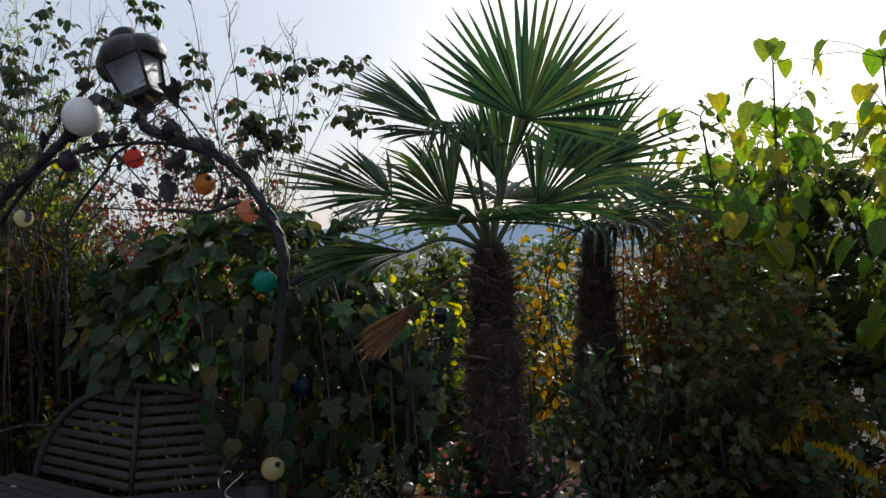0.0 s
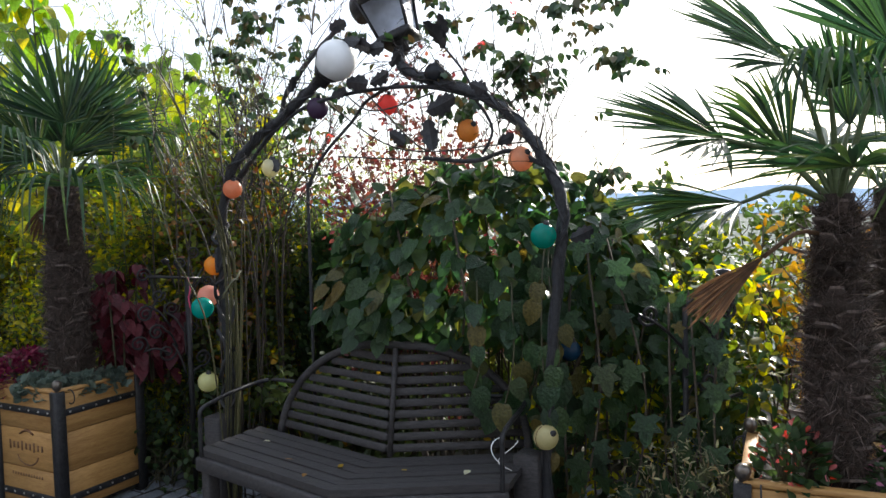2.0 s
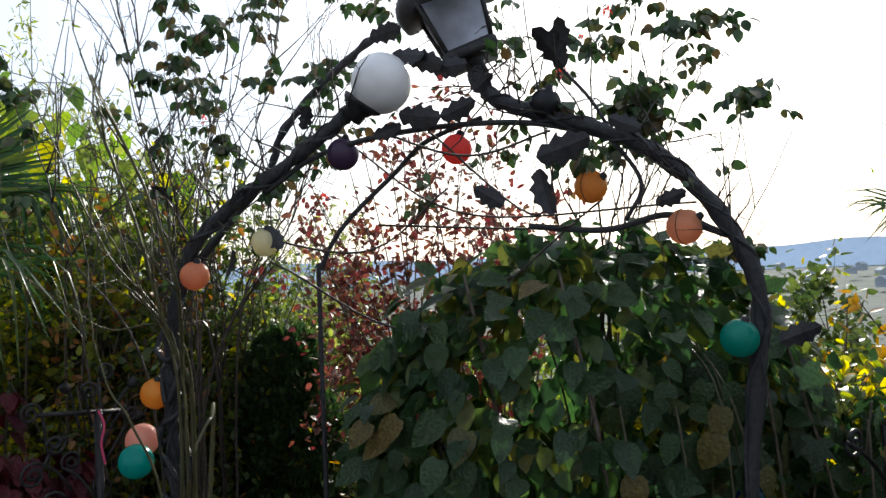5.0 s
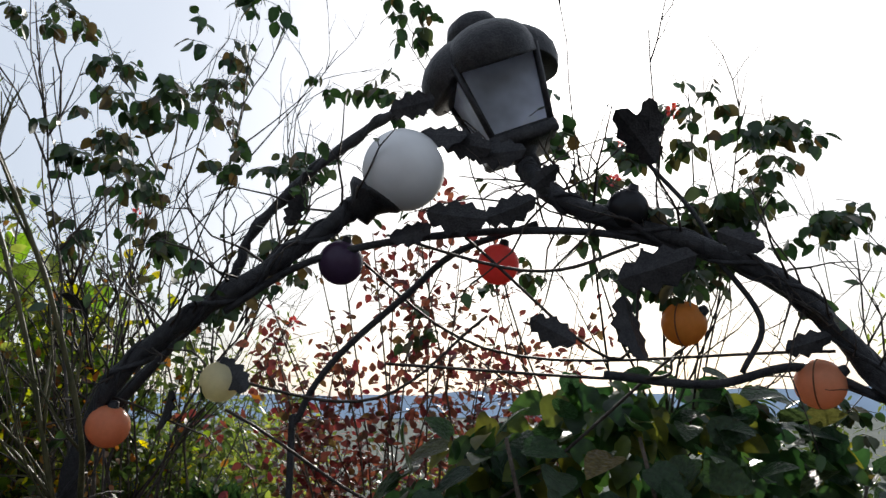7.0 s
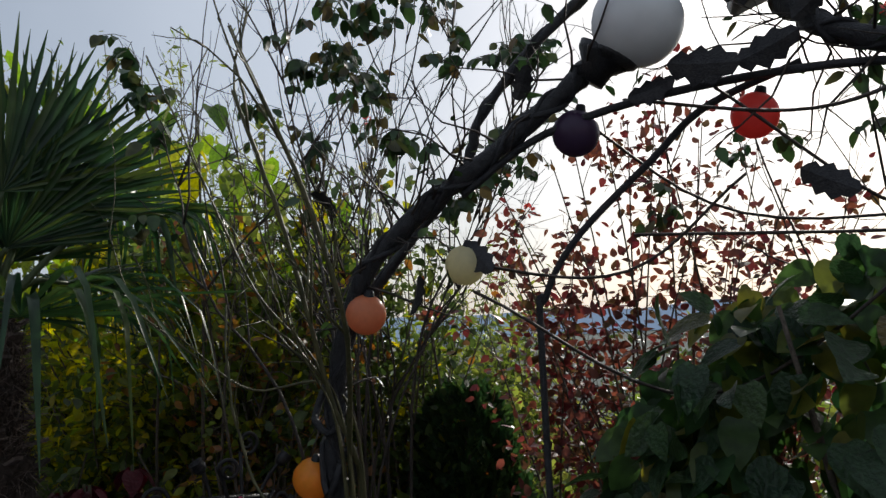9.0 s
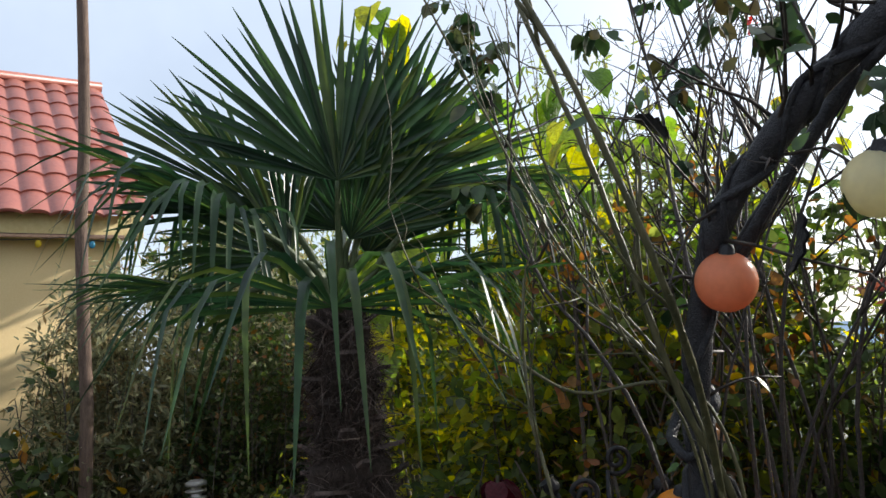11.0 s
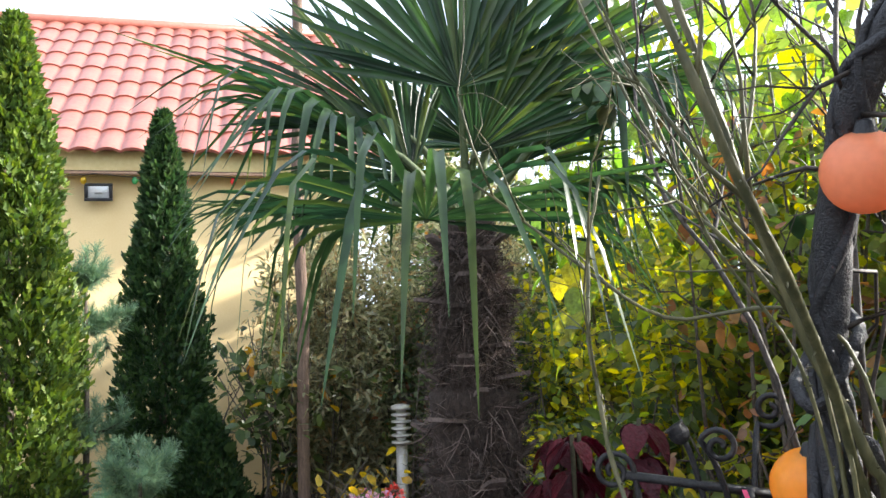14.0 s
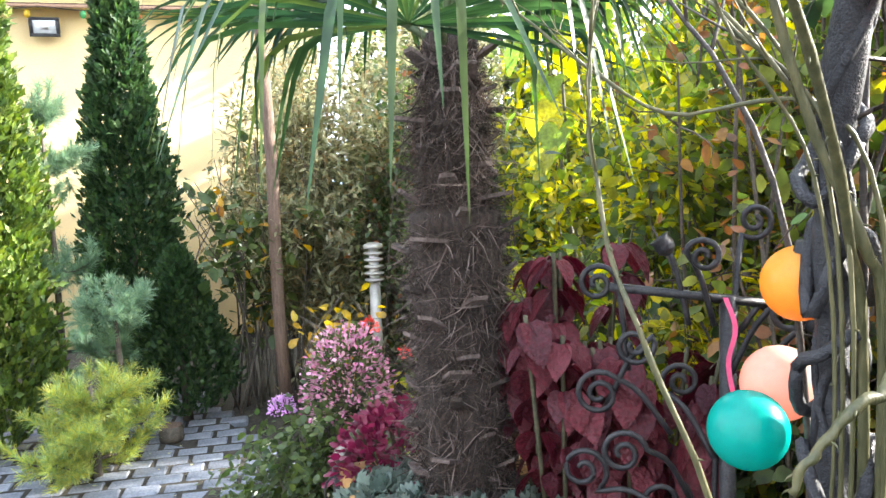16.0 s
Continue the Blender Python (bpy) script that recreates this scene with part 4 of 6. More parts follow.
def palm(name, x, y, top, z0, radius, label, fronds, seed, dry=()):
    rng = np.random.default_rng(seed)
    ob = thing(name, x, y, z0, label, "palm tree", "fan palms in planters")
    o = np.array((x, y, z0))
    h = top - z0
    n, seg = 46, 26
    v = []
    for i in range(n):
        z = h * i / (n - 1)
        base = radius * (1.0 if z < h * 0.66 else 0.74 if z < h * 0.86 else 0.58) * (0.93 + 0.12 * ((z * 11.5) % 1.0))
        for j in range(seg):
            a = 2 * math.pi * j / seg
            rr = base * (1 + 0.16 * noise.noise(Vector((math.cos(a) * 2.2, math.sin(a) * 2.2, z * 9 + seed))) + 0.09 * noise.noise(Vector((math.cos(a) * 7, math.sin(a) * 7, z * 26))))
            v.append((rr * math.cos(a), rr * math.sin(a), z))
    g = Geo()
    i, j = np.meshgrid(np.arange(n - 1), np.arange(seg), indexing="ij")
    g.add(v, np.stack([i * seg + j, i * seg + (j + 1) % seg, (i + 1) * seg + (j + 1) % seg, (i + 1) * seg + j], -1).reshape(-1, 4))
    part("trunk", g, M_FIBRE, ob)
    # loose fibres
    g = Geo()
    m = 16000
    a, z = rng.uniform(0, 2 * np.pi, m), rng.uniform(0, h * 0.97, m)
    base = radius * np.where(z < h * 0.62, 0.97, np.where(z < h * 0.86, 0.76, 0.58))
    out = np.stack([np.cos(a), np.sin(a), np.zeros(m)], -1)
    tang = np.stack([-np.sin(a), np.cos(a), np.zeros(m)], -1)
    d = out * rng.uniform(0.05, 0.8, (m, 1)) + tang * rng.normal(0, 0.9, (m, 1)) + np.array((0, 0, 1)) * rng.normal(0.0, 0.8, (m, 1))
    hair = (np.array([(-0.016, 0, 0), (0.016, 0, 0), (0.012, 0.5, 0.06), (-0.012, 0.5, 0.06), (0.06, 1, 0)], float), np.array([(0, 1, 2), (0, 2, 3), (3, 2, 4)]))
    scatter(g, hair, out * base[:, None] + np.stack([0 * z, 0 * z, z], -1), d, rng.uniform(0.02, 0.065, m) * np.where(rng.random(m) < 0.2, 1.7, 1.0), rng, 0.25, 0.1, (0.4, 0.2, 0.6))
    part("fibre_coat", g, M_HAIR, ob)
    # stubs of cut leaves
    for k in range(72):
        a, z = k * 2.4 + rng.normal(0, 0.2), h * (0.03 + 0.93 * k / 72)
        base = radius * (1.0 if z < h * 0.62 else 0.78 if z < h * 0.86 else 0.6)
        p = np.array((math.cos(a) * base * 0.9, math.sin(a) * base * 0.9, z))
        d = unit(np.array((math.cos(a), math.sin(a), rng.uniform(0.1, 0.9))))
        t = np.array((-math.sin(a), math.cos(a), 0))
        L, W = rng.uniform(0.03, 0.07), rng.uniform(0.01, 0.027)
        q = p + d * L
        g = Geo()
        th = np.array((0, 0, 0.004))
        g.add([p - t * W * 1.4 - th, p + t * W * 1.4 - th, q + t * W - th, q - t * W * 0.7 - th, p - t * W * 1.4 + th, p + t * W * 1.4 + th, q + t * W + th, q - t * W * 0.7 + th],
              [(3, 2, 1, 0), (4, 5, 6, 7), (0, 1, 5, 4), (1, 2, 6, 5), (2, 3, 7, 6), (3, 0, 4, 7)])
        part("leaf_stub", g, M_STUB if k % 3 else M_FIBRE, ob, smooth=False)
    crown = np.array((x, y, top - 0.04))
    for hub, axis, normal, r, half, droop in fronds:
        hub = np.array(hub, float)
        f = part("frond", frond(hub - o, axis, normal, r, half, droop, rng), M_PALM, ob)
        g = Geo()
        mid = (crown + hub) / 2 + np.array((0, 0, 0.05))
        tube(g, smooth_path([crown - o, mid - o, hub - o], 10), np.linspace(0.011, 0.006, 10), 6)
        part("petiole", g, M_PETIOLE, f)
    for hub, axis, normal, r, half, droop in dry:
        hub = np.array(hub, float)
        f = part("dry_frond", frond(hub - o, axis, normal, r, half, droop, rng, 24), M_PALM_DRY, ob, "withered brown folded frond")
        g = Geo()
        tube(g, smooth_path([crown - o + np.array((0, 0, -0.1)), (crown + hub) / 2 - o, hub - o], 8), 0.007, 6)
        part("petiole", g, M_PALM_DRY, f)
    return ob


palm("fan_palm", -3.19, 4.31, 1.6, 0.55, 0.094, "fan palm with a shaggy brown trunk and dark green fans", [
    ((-3.12, 4.25, 1.87), (0.0, 0.02, 1), (0.8, -0.55, 0.12), 0.48, 84, 0.03),
    ((-3.28, 4.07, 1.79), (-0.2, -0.88, 0.3), (0.15, -0.1, 1), 0.53, 98, 0.85),
    ((-2.95, 4.05, 1.56), (0.83, -0.52, 0.16), (-0.14, 0.1, 1), 0.61, 135, 0.95),
    ((-2.92, 4.47, 1.83), (0.6, 0.8, 0.12), (0.1, -0.1, 1), 0.5, 95, 0.95),
    ((-3.08, 4.34, 1.84), (0.4, 0.5, 0.75), (0.75, -0.6, 0.3), 0.45, 58, 0.08),
    ((-3.45, 4.6, 1.84), (-0.6, 0.6, 0.5), (0.4, -0.4, 0.8), 0.42, 100, 0.4),
    ((-3.34, 4.1, 1.62), (-0.35, -0.95, 0.05), (0.15, -0.1, 1), 0.42, 70, 0.6),
    ((-3.28, 4.18, 1.82), (-0.5, -0.7, 0.55), (0.7, -0.5, 0.4), 0.42, 42, 0.08),
    ((-3.24, 4.2, 1.7), (-0.4, -0.55, 0.6), (0.75, -0.55, 0.4), 0.36, 70, 0.3),
    ((-3.3, 4.42, 1.8), (-0.35, 0.2, 0.9), (0.75, -0.6, 0.2), 0.42, 80, 0.1),
    ((-3.14, 4.3, 1.74), (0.45, 0.25, 0.85), (0.8, -0.5, 0.3), 0.3, 55, 0.05),
    ((-3.2, 4.42, 1.72), (0.1, 0.45, 0.85), (0.75, -0.6, 0.2), 0.36, 60, 0.12),
    ((-3.44, 4.32, 1.72), (-0.95, 0.0, 0.2), (0.2, 0, 1), 0.42, 85, 0.75),
    ((-3.08, 4.47, 1.66), (0.35, 0.9, 0.1), (0.1, -0.2, 1), 0.4, 85, 0.8)], 21,
    [((-3.3, 4.36, 1.5), (-0.6, 0.3, -0.8), (0.5, -0.8, 0.1), 0.26, 20, 0.2)])
palm("fan_palm", 0.03, 3.17, 1.44, 0.55, 0.082, "fan palm with a dark fibrous trunk against the light", [
    ((0.15, 3.1, 1.85), (0.36, 0.0, 0.93), (0, -1, 0.1), 0.47, 92, 0.02),
    ((-0.105, 3.15, 1.82), (-0.86, -0.12, 0.48), (0.45, -0.6, 0.7), 0.41, 54, 0.12),
    ((-0.3, 3.15, 1.61), (-0.97, -0.08, 0.22), (0.1, -0.42, 0.9), 0.42, 84, 0.06),
    ((-0.02, 2.93, 1.51), (0, -1, 0.05), (0, 0.08, 1), 0.5, 108, 0.2),
    ((-0.26, 3.1, 1.42), (-1, -0.2, -0.1), (0, -0.25, 1), 0.42, 60, 0.15),
    ((0.08, 3.22, 1.64), (-0.05, 0.2, 1), (0, -1, 0.2), 0.36, 36, 0.05),
    ((0.2, 3.2, 1.56), (0.75, 0.1, 0.6), (-0.3, -0.85, 0.4), 0.38, 60, 0.2),
    ((-0.1, 3.2, 1.56), (-0.6, 0.1, 0.8), (0.2, -0.9, 0.3), 0.33, 50, 0.3),
    ((0.1, 3.45, 1.6), (0.25, 1, 0.25), (0, -0.25, 1), 0.43, 95, 0.5),
    ((-0.02, 3.1, 1.74), (-0.3, -0.75, 0.4), (0, -0.5, 0.8), 0.38, 55, 0.95)], 22,
    [((-0.2, 3.1, 1.26), (-0.75, -0.2, -0.55), (0.1, -0.9, 0.3), 0.3, 14, 0.1)])
palm("fan_palm", 0.61, 4.19, 1.46, 0.0, 0.108, "dark fan palm standing in the bed behind another palm", [
    ((0.56, 4.13, 1.76), (0.8, -0.05, 0.6), (-0.3, -0.85, 0.42), 0.54, 105, 0.1),
    ((0.6, 4.0, 1.52), (0.85, -0.5, 0.1), (0, -0.25, 0.95), 0.56, 115, 0.35),
    ((0.6, 4.22, 1.76), (-0.1, 0.15, 1), (0, -1, 0.2), 0.44, 80, 0.05),
    ((0.85, 4.25, 1.62), (0.9, 0.3, 0.3), (-0.1, -0.5, 0.85), 0.52, 100, 0.35),
    ((0.4, 4.3, 1.6), (-0.75, 0.45, 0.3), (0.1, -0.3, 0.95), 0.45, 90, 0.5),
    ((0.45, 4.0, 1.5), (-0.5, -0.8, 0.1), (0, -0.2, 1), 0.45, 95, 0.5),
    ((0.72, 4.1, 1.5), (0.6, -0.6, -0.1), (0, -0.2, 1), 0.42, 90, 0.8)], 23)

# ---- flowers in the planters ----
def clump(name, label, category, x, y, z, r, h, parts, seed, group=""):
    """A low mound: parts of (name, count, leaf shape, size, material, height from, height to)."""
    rng = np.random.default_rng(seed)
    ob = thing(name, x, y, z, label, category, group)
    for _ in range(14):
        g = Geo()
        a, q = rng.uniform(0, 6.28), rng.uniform(0.2, 0.9) * r
        tube(g, smooth_path([(0.3 * q * math.cos(a), 0.3 * q * math.sin(a), -0.02), (0.7 * q * math.cos(a), 0.7 * q * math.sin(a), h * 0.5), (q * math.cos(a), q * math.sin(a), h * 0.85)], 6), 0.004, 4)
        part("stem", g, M_STEM, ob)
    for nm, count, tmpl, size, mt, h0, h1 in parts:
        u = unit(rng.normal(0, 1, (count, 3)) + np.array((0, 0, 0.35)))
        u[:, 2] = np.abs(u[:, 2])
        rad = rng.uniform(0.75, 1.05, (count, 1))
        p = u * rad * np.array((r, r, h * (h1 - h0))) + np.array((0, 0, h * h0))
        g = Geo()
        scatter(g, tmpl, p, u + np.array((0, 0, 0.1)), rng.uniform(0.7, 1.2, count) * size, rng, 0.45, 0.1)
        part(nm, g, mt, ob)
    return ob


def ruffled():
    """A crinkled fan-shaped leaf with a frilled rim."""
    k, v = 15, [(0, 0, 0)]
    for ring, lift in ((0.55, 0.03), (1.0, 0.1)):
        for i in range(k):
            a = radians(-72 + 144 * i / (k - 1))
            q = ring * (1 + 0.12 * (i % 2) * (ring > 0.9))
            v.append((0.62 * q * math.sin(a), q * math.cos(a), lift * (1 if i % 2 else -1) + 0.18 * ring * ring))
    f = [(0, i + 2, i + 1) for i in range(k - 1)]
    for i in range(k - 1):
        f += [(1 + i, 2 + i, k + 2 + i), (1 + i, k + 2 + i, k + 1 + i)]
    return np.array(v, float), np.array(f)


RUFFLE = ruffled()
PETAL = outline([(0.32, 0.5), (0.25, 0.85)], [0, 0.5, 1.0], 0.2, 0.1)
for k, (x, y, r) in enumerate(((-3.27, 4.15, 0.085), (-3.17, 4.13, 0.075), (-3.06, 4.2, 0.08), (-3.33, 4.22, 0.07), (-3.0, 4.33, 0.07))):
    clump("kale", "blue-grey curly ornamental kale in the planter", "kale", x, y, 0.565, r * 0.95, 0.07, [("foliage", 130, RUFFLE, 0.042, M_KALE, 0, 1)], 40 + k, "ornamental kale round the palm")
clump("heuchera", "dark purple curly-leaved plant in the planter", "plant", -3.42, 4.3, 0.57, 0.17, 0.18, [("foliage", 1100, PETAL, 0.028, M_PURPLE, 0, 1)], 47)
clump("begonia", "red-flowering begonia beside the palm trunk", "flowers", -0.12, 3.1, 0.57, 0.11, 0.17, [("foliage", 180, OVATE, 0.045, M_DARK, 0, 1), ("blossoms", 70, PETAL, 0.028, M_CORAL, 0.1, 1.1)], 48)
clump("begonia", "pink-flowering begonia in the planter corner", "flowers", 0.19, 3.07, 0.57, 0.1, 0.13, [("foliage", 150, OVATE, 0.04, M_DARK, 0, 1), ("blossoms", 60, PETAL, 0.025, M_PINK, 0.1, 1.1)], 49)


def single_leaves(parent, name, tmpl, mat, places, label=""):
    """Large leaves, each an object of its own on one mesh; places: (point, tip direction, face, size)."""
    me = Geo().add(*tmpl).mesh(name)
    me.materials.append(mat)
    for p, d, f, s in places:
        y = Vector(d).normalized()
        x = y.cross(Vector(f)).normalized()
        z = x.cross(y)
        m = Matrix((x, y, z)).transposed().to_4x4()
        ob = new(name, me)
        ob.parent = parent
        ob.matrix_basis = Matrix.Translation(p) @ m @ Matrix.Scale(s, 4)


# coleus: dark red leaves in tiers down their stems
rng = np.random.default_rng(50)
for cx, cy, tall, wide, label in ((-3.0, 4.43, 0.62, 0.15, "tall dark red coleus with hanging leaves beside the palm"), (-2.86, 4.5, 0.42, 0.17, "dark red coleus with large hanging leaves in the planter")):
    coleus = thing("coleus", cx, cy, 0.56, label, "coleus", "dark red coleus")
    places = []
    for k in range(15):
        a0, q = rng.uniform(0, 6.28), wide * rng.uniform(0.15, 1.0)
        bx, by = q * math.cos(a0), q * math.sin(a0)
        hh = rng.uniform(0.5, 1.0) * tall
        path = smooth_path([(bx * 0.5, by * 0.5, 0), (bx * 0.8, by * 0.8, hh * 0.6), (bx, by, hh)], 8)
        part("stem", tube(Geo(), path, 0.005, 5), M_STEM, coleus)
        for i in range(1, 8):
            for s in range(4 if i > 1 else 1):
                a = rng.uniform(0, 6.28)
                d = np.array((math.cos(a), math.sin(a), -1.25 + 0.05 * i))
                places.append((Vector(path[i] + 0.015 * d), d, (math.cos(a) + rng.normal(0, 0.25), math.sin(a) - 0.1 + rng.normal(0, 0.25), 0.45), rng.uniform(0.05, 0.09)))
    single_leaves(coleus, "leaf", BROAD, M_COLEUS, places[:420])

# ---- leaf-covered vine behind the bench ----
rng = np.random.default_rng(51)
vine = thing("climbing_vine", -1.06, 4.07, 0, "dark green vine mound with large overlapping leaves", "vine")
g = Geo()
for k in range(16):
    a = rng.uniform(0, 6.28)
    e = np.array((0.55 * math.cos(a), 0.25 * math.sin(a), rng.uniform(0.9, 1.5)))
    g = Geo()
    tube(g, smooth_path([(0.2 * math.cos(a), 0.15 * math.sin(a), 0), e * np.array((0.8, 0.8, 0.6)) + rng.normal(0, 0.05, 3), e], 12), np.linspace(0.012, 0.004, 12), 5)
    part("stem", g, M_BARK, vine)
places = []
while len(places) < 285:
    th, ph = rng.uniform(math.pi * 0.92, math.pi * 2.08), math.acos(rng.uniform(-0.55, 1.0))
    n = np.array((math.sin(ph) * math.cos(th), math.sin(ph) * math.sin(th), math.cos(ph)))
    rad = np.array((0.74, 0.36, 0.63)) * rng.uniform(0.86, 1.06)
    p = n * rad + np.array((0, -0.02, 0.99))
    if (p[2] > 1.45 and rng.random() < 0.3) or (p[2] < 0.86 + 0.1 * rng.random() and p[0] < 0.4):
        continue
    down = np.array((0, 0, -0.75)) + 0.8 * n + rng.normal(0, 0.45, 3)
    places.append((Vector(p), down, tuple(n / rad * 0.4 + np.array((0, -0.1, 0.35)) + rng.normal(0, 0.4, 3)), rng.uniform(0.06, 0.105)))
single_leaves(vine, "leaf", BROAD, M_VINE, places)
g = Geo()
u = unit(rng.normal(0, 1, (2300, 3)))
scatter(g, BROAD, u * np.array((0.72, 0.35, 0.62)) * rng.uniform(0.8, 1.02, (2300, 1)) + np.array((0, 0.06, 1.0)) + np.maximum(0, -0.15 - u[:, 2:3]) * np.array((0, 0.2, 0.55)), np.array((0, -0.3, -0.6)) + 0.6 * u, rng.uniform(0.055, 0.095, 2300), rng, 0.5, 0.4, (0, -0.4, 0.7))
tagged(part("inner_foliage", g, M_VINE2, vine), kind="stuff")
# a trailing shoot that hangs over the bench's end
trail = thing("trailing_vine", -0.93, 3.64, 0.45, "vine shoots with large leaves hanging over the bench", "vine")
places = []
for k in range(7):
    x, y = rng.uniform(-0.16, 0.2), rng.uniform(-0.06, 0.12)
    path = smooth_path([(x * 0.7 + 0.05, 0.35, 0.85), (x, y + 0.06, 0.72), (x + rng.normal(0, 0.03), y - 0.02, 0.4), (x + rng.normal(0, 0.05), y, rng.uniform(0.04, 0.25))], 14)
    part("shoot", tube(Geo(), path, 0.0035, 4), M_STEM, trail)
    for i in range(2, 14):
        a = rng.uniform(0, 6.28)
        places.append((Vector(path[i] + 0.02 * np.array((math.cos(a), math.sin(a), 0))), (math.cos(a) * 0.5, math.sin(a) * 0.3, -1), (0.3 * math.cos(a), -1, 0.35), rng.uniform(0.07, 0.115)))
single_leaves(trail, "leaf", BROAD, M_VINE, places)
# vine curtain right of the bench
curtain = thing("vine_curtain", -0.42, 3.95, 0, "curtain of green vine leaves lit from behind", "vine")
places = []
for k in range(22):
    x, y = rng.uniform(-0.38, 0.4), rng.uniform(-0.25, 0.2)
    hh = rng.uniform(0.9, 1.35) - 0.45 * max(0, x)
    path = smooth_path([(x, y + 0.1, 0), (x + rng.normal(0, 0.06), y, hh * 0.5), (x + rng.normal(0, 0.08), y, hh)], 14)
    part("stem", tube(Geo(), path, 0.005, 4), M_BARK, curtain)
    for i in range(1, 14):
        a = rng.uniform(0, 6.28)
        places.append((Vector(path[i] + 0.03 * np.array((math.cos(a), math.sin(a), 0))), (math.cos(a) * 0.6, math.sin(a) * 0.5, -0.8), (0.4 * math.cos(a), -0.8, 0.5), rng.uniform(0.06, 0.12)))
single_leaves(curtain, "leaf", LOBED, M_VINE, places[:280])
g = Geo()
m = 1500
p = np.stack([rng.uniform(-0.5, 0.55, m), rng.uniform(0.0, 0.5, m), rng.uniform(0.03, 1.15, m)], -1)
scatter(g, OVATE, p, rng.normal(0, 1, (m, 3)), rng.uniform(0.04, 0.075, m), rng, 0.6, 0.4)
part("inner_foliage", g, M_YELGRN, curtain)

# ---- roses round the arch: bare shoots with leaves at the ends ----
ROUND = outline([(0.24, 0.1), (0.36, 0.36), (0.31, 0.62), (0.15, 0.87)], [0, 0.5, 1.0], 0.18, 0.22)


def rose_leaves(geo, spots, rng, size):
    """Compound leaves: a short rib with a leaflet at its end and two pairs along it, hanging."""
    tips, ways = [], []
    for p, d in spots:
        side = unit(np.array((rng.normal(0, 1), rng.normal(0, 1), rng.uniform(-0.5, 0.35))) + 0.4 * d)
        rib = size * rng.uniform(1.3, 2.2)
        across = unit(np.cross(side, (0.1, 0.2, 1)))
        tip = p + side * rib + np.array((0, 0, -0.25 * rib))
        tube(geo, [p, (p + tip) / 2 + np.array((0, 0, 0.08 * rib)), tip], 0.0011, 3)
        tips.append(tip)
        ways.append(side + np.array((0, 0, -0.8)))
        for f in (0.45, 0.8) if rng.random() < 0.7 else (0.65,):
            for sgn in (-1, 1):
                tips.append(p + (tip - p) * f)
                ways.append(side * 0.3 + sgn * across * 0.9 + np.array((0, 0, -0.75)))
    n = len(tips)
    scatter(geo, ROUND, np.array(tips), np.array(ways), rng.uniform(0.65, 1.2, n) * size, rng, 0.22, 0.15)


def rose(name, label, x, y, stems, seed, leaf_from=0.5, leaves=150, size=0.045, blooms=0, bark=M_WOOD, low=0.5, gather=0.9):
    """stems: the end (x, y, z) of each shoot, its count of side shoots and its radius."""
    rng = np.random.default_rng(seed)
    ob = thing(name, x, y, 0, label, "rose bush")
    tips = []
    o = np.array((x, y, 0.0))
    for ex, ey, ez, kids, r in stems:
        wood = Geo()
        e = np.array((ex, ey, ez)) - o
        b = np.array((rng.normal(0, 0.05), rng.normal(0, 0.05), 0))
        knee = b * gather + e * (1 - gather)
        knee[2] = min(rng.uniform(1.0, 1.4), 0.6 * e[2])
        near = knee * 0.5 + e * 0.5 + rng.normal(0, 0.03, 3)
        path = smooth_path([b, knee, near, e], 24)
        path += np.cumsum(rng.normal(0, 0.006, (24, 3)), 0) * np.linspace(0, 1, 24)[:, None]
        tube(wood, path, np.linspace(r, r * 0.3, 24), 6)
        for i in range(12, 24):
            tips.append((path[i], unit(path[i] - path[i - 1]), path[i][2] / e[2]))
        for _ in range(kids):
            i = int(rng.integers(int(24 * low), 23))
            along = unit(path[i + 1] - path[i])
            d = unit(along + 0.75 * unit(rng.normal(0, 1, 3) * np.array((1, 0.7, 0.5))) + np.array((0, 0, 0.2)))
            here = []
            twig(wood, path[i], d, rng.uniform(0.16, 0.55), max(0.0024, r * 0.55), rng, here, 2, 3, 0.32, 0.35, 4)
            tips += [(p, dd, p[2] / e[2]) for p, dd in here]
        part("shoot", wood, bark, ob)
    ok = [t for t in tips if t[2] > leaf_from]
    hi = np.array([t[2] for t in ok])
    pr = (hi - leaf_from + 0.05) ** 1.5
    hubs = rng.choice(len(ok), max(8, leaves // 5), p=pr / pr.sum())
    pick = rng.choice(hubs, leaves)
    g = Geo()
    rose_leaves(g, [(ok[i][0] + rng.normal(0, 0.02, 3), ok[i][1]) for i in pick], rng, size)
    part("foliage", g, M_ROSE, ob)
    for k in range(blooms):
        q = ok[int(rng.integers(0, len(ok)))][0]
        g = Geo()
        uu = unit(rng.normal(0, 1, (22, 3)))
        scatter(g, PETAL, q + uu * 0.008, uu + np.array((0, 0, 0.5)), rng.uniform(0.009, 0.015, 22), rng, 0.2, 0)
        tagged(part("bloom", g, M_CORAL, ob, "faded coral rose bloom"), "faded coral rose bloom", kind="stuff")
    return ob


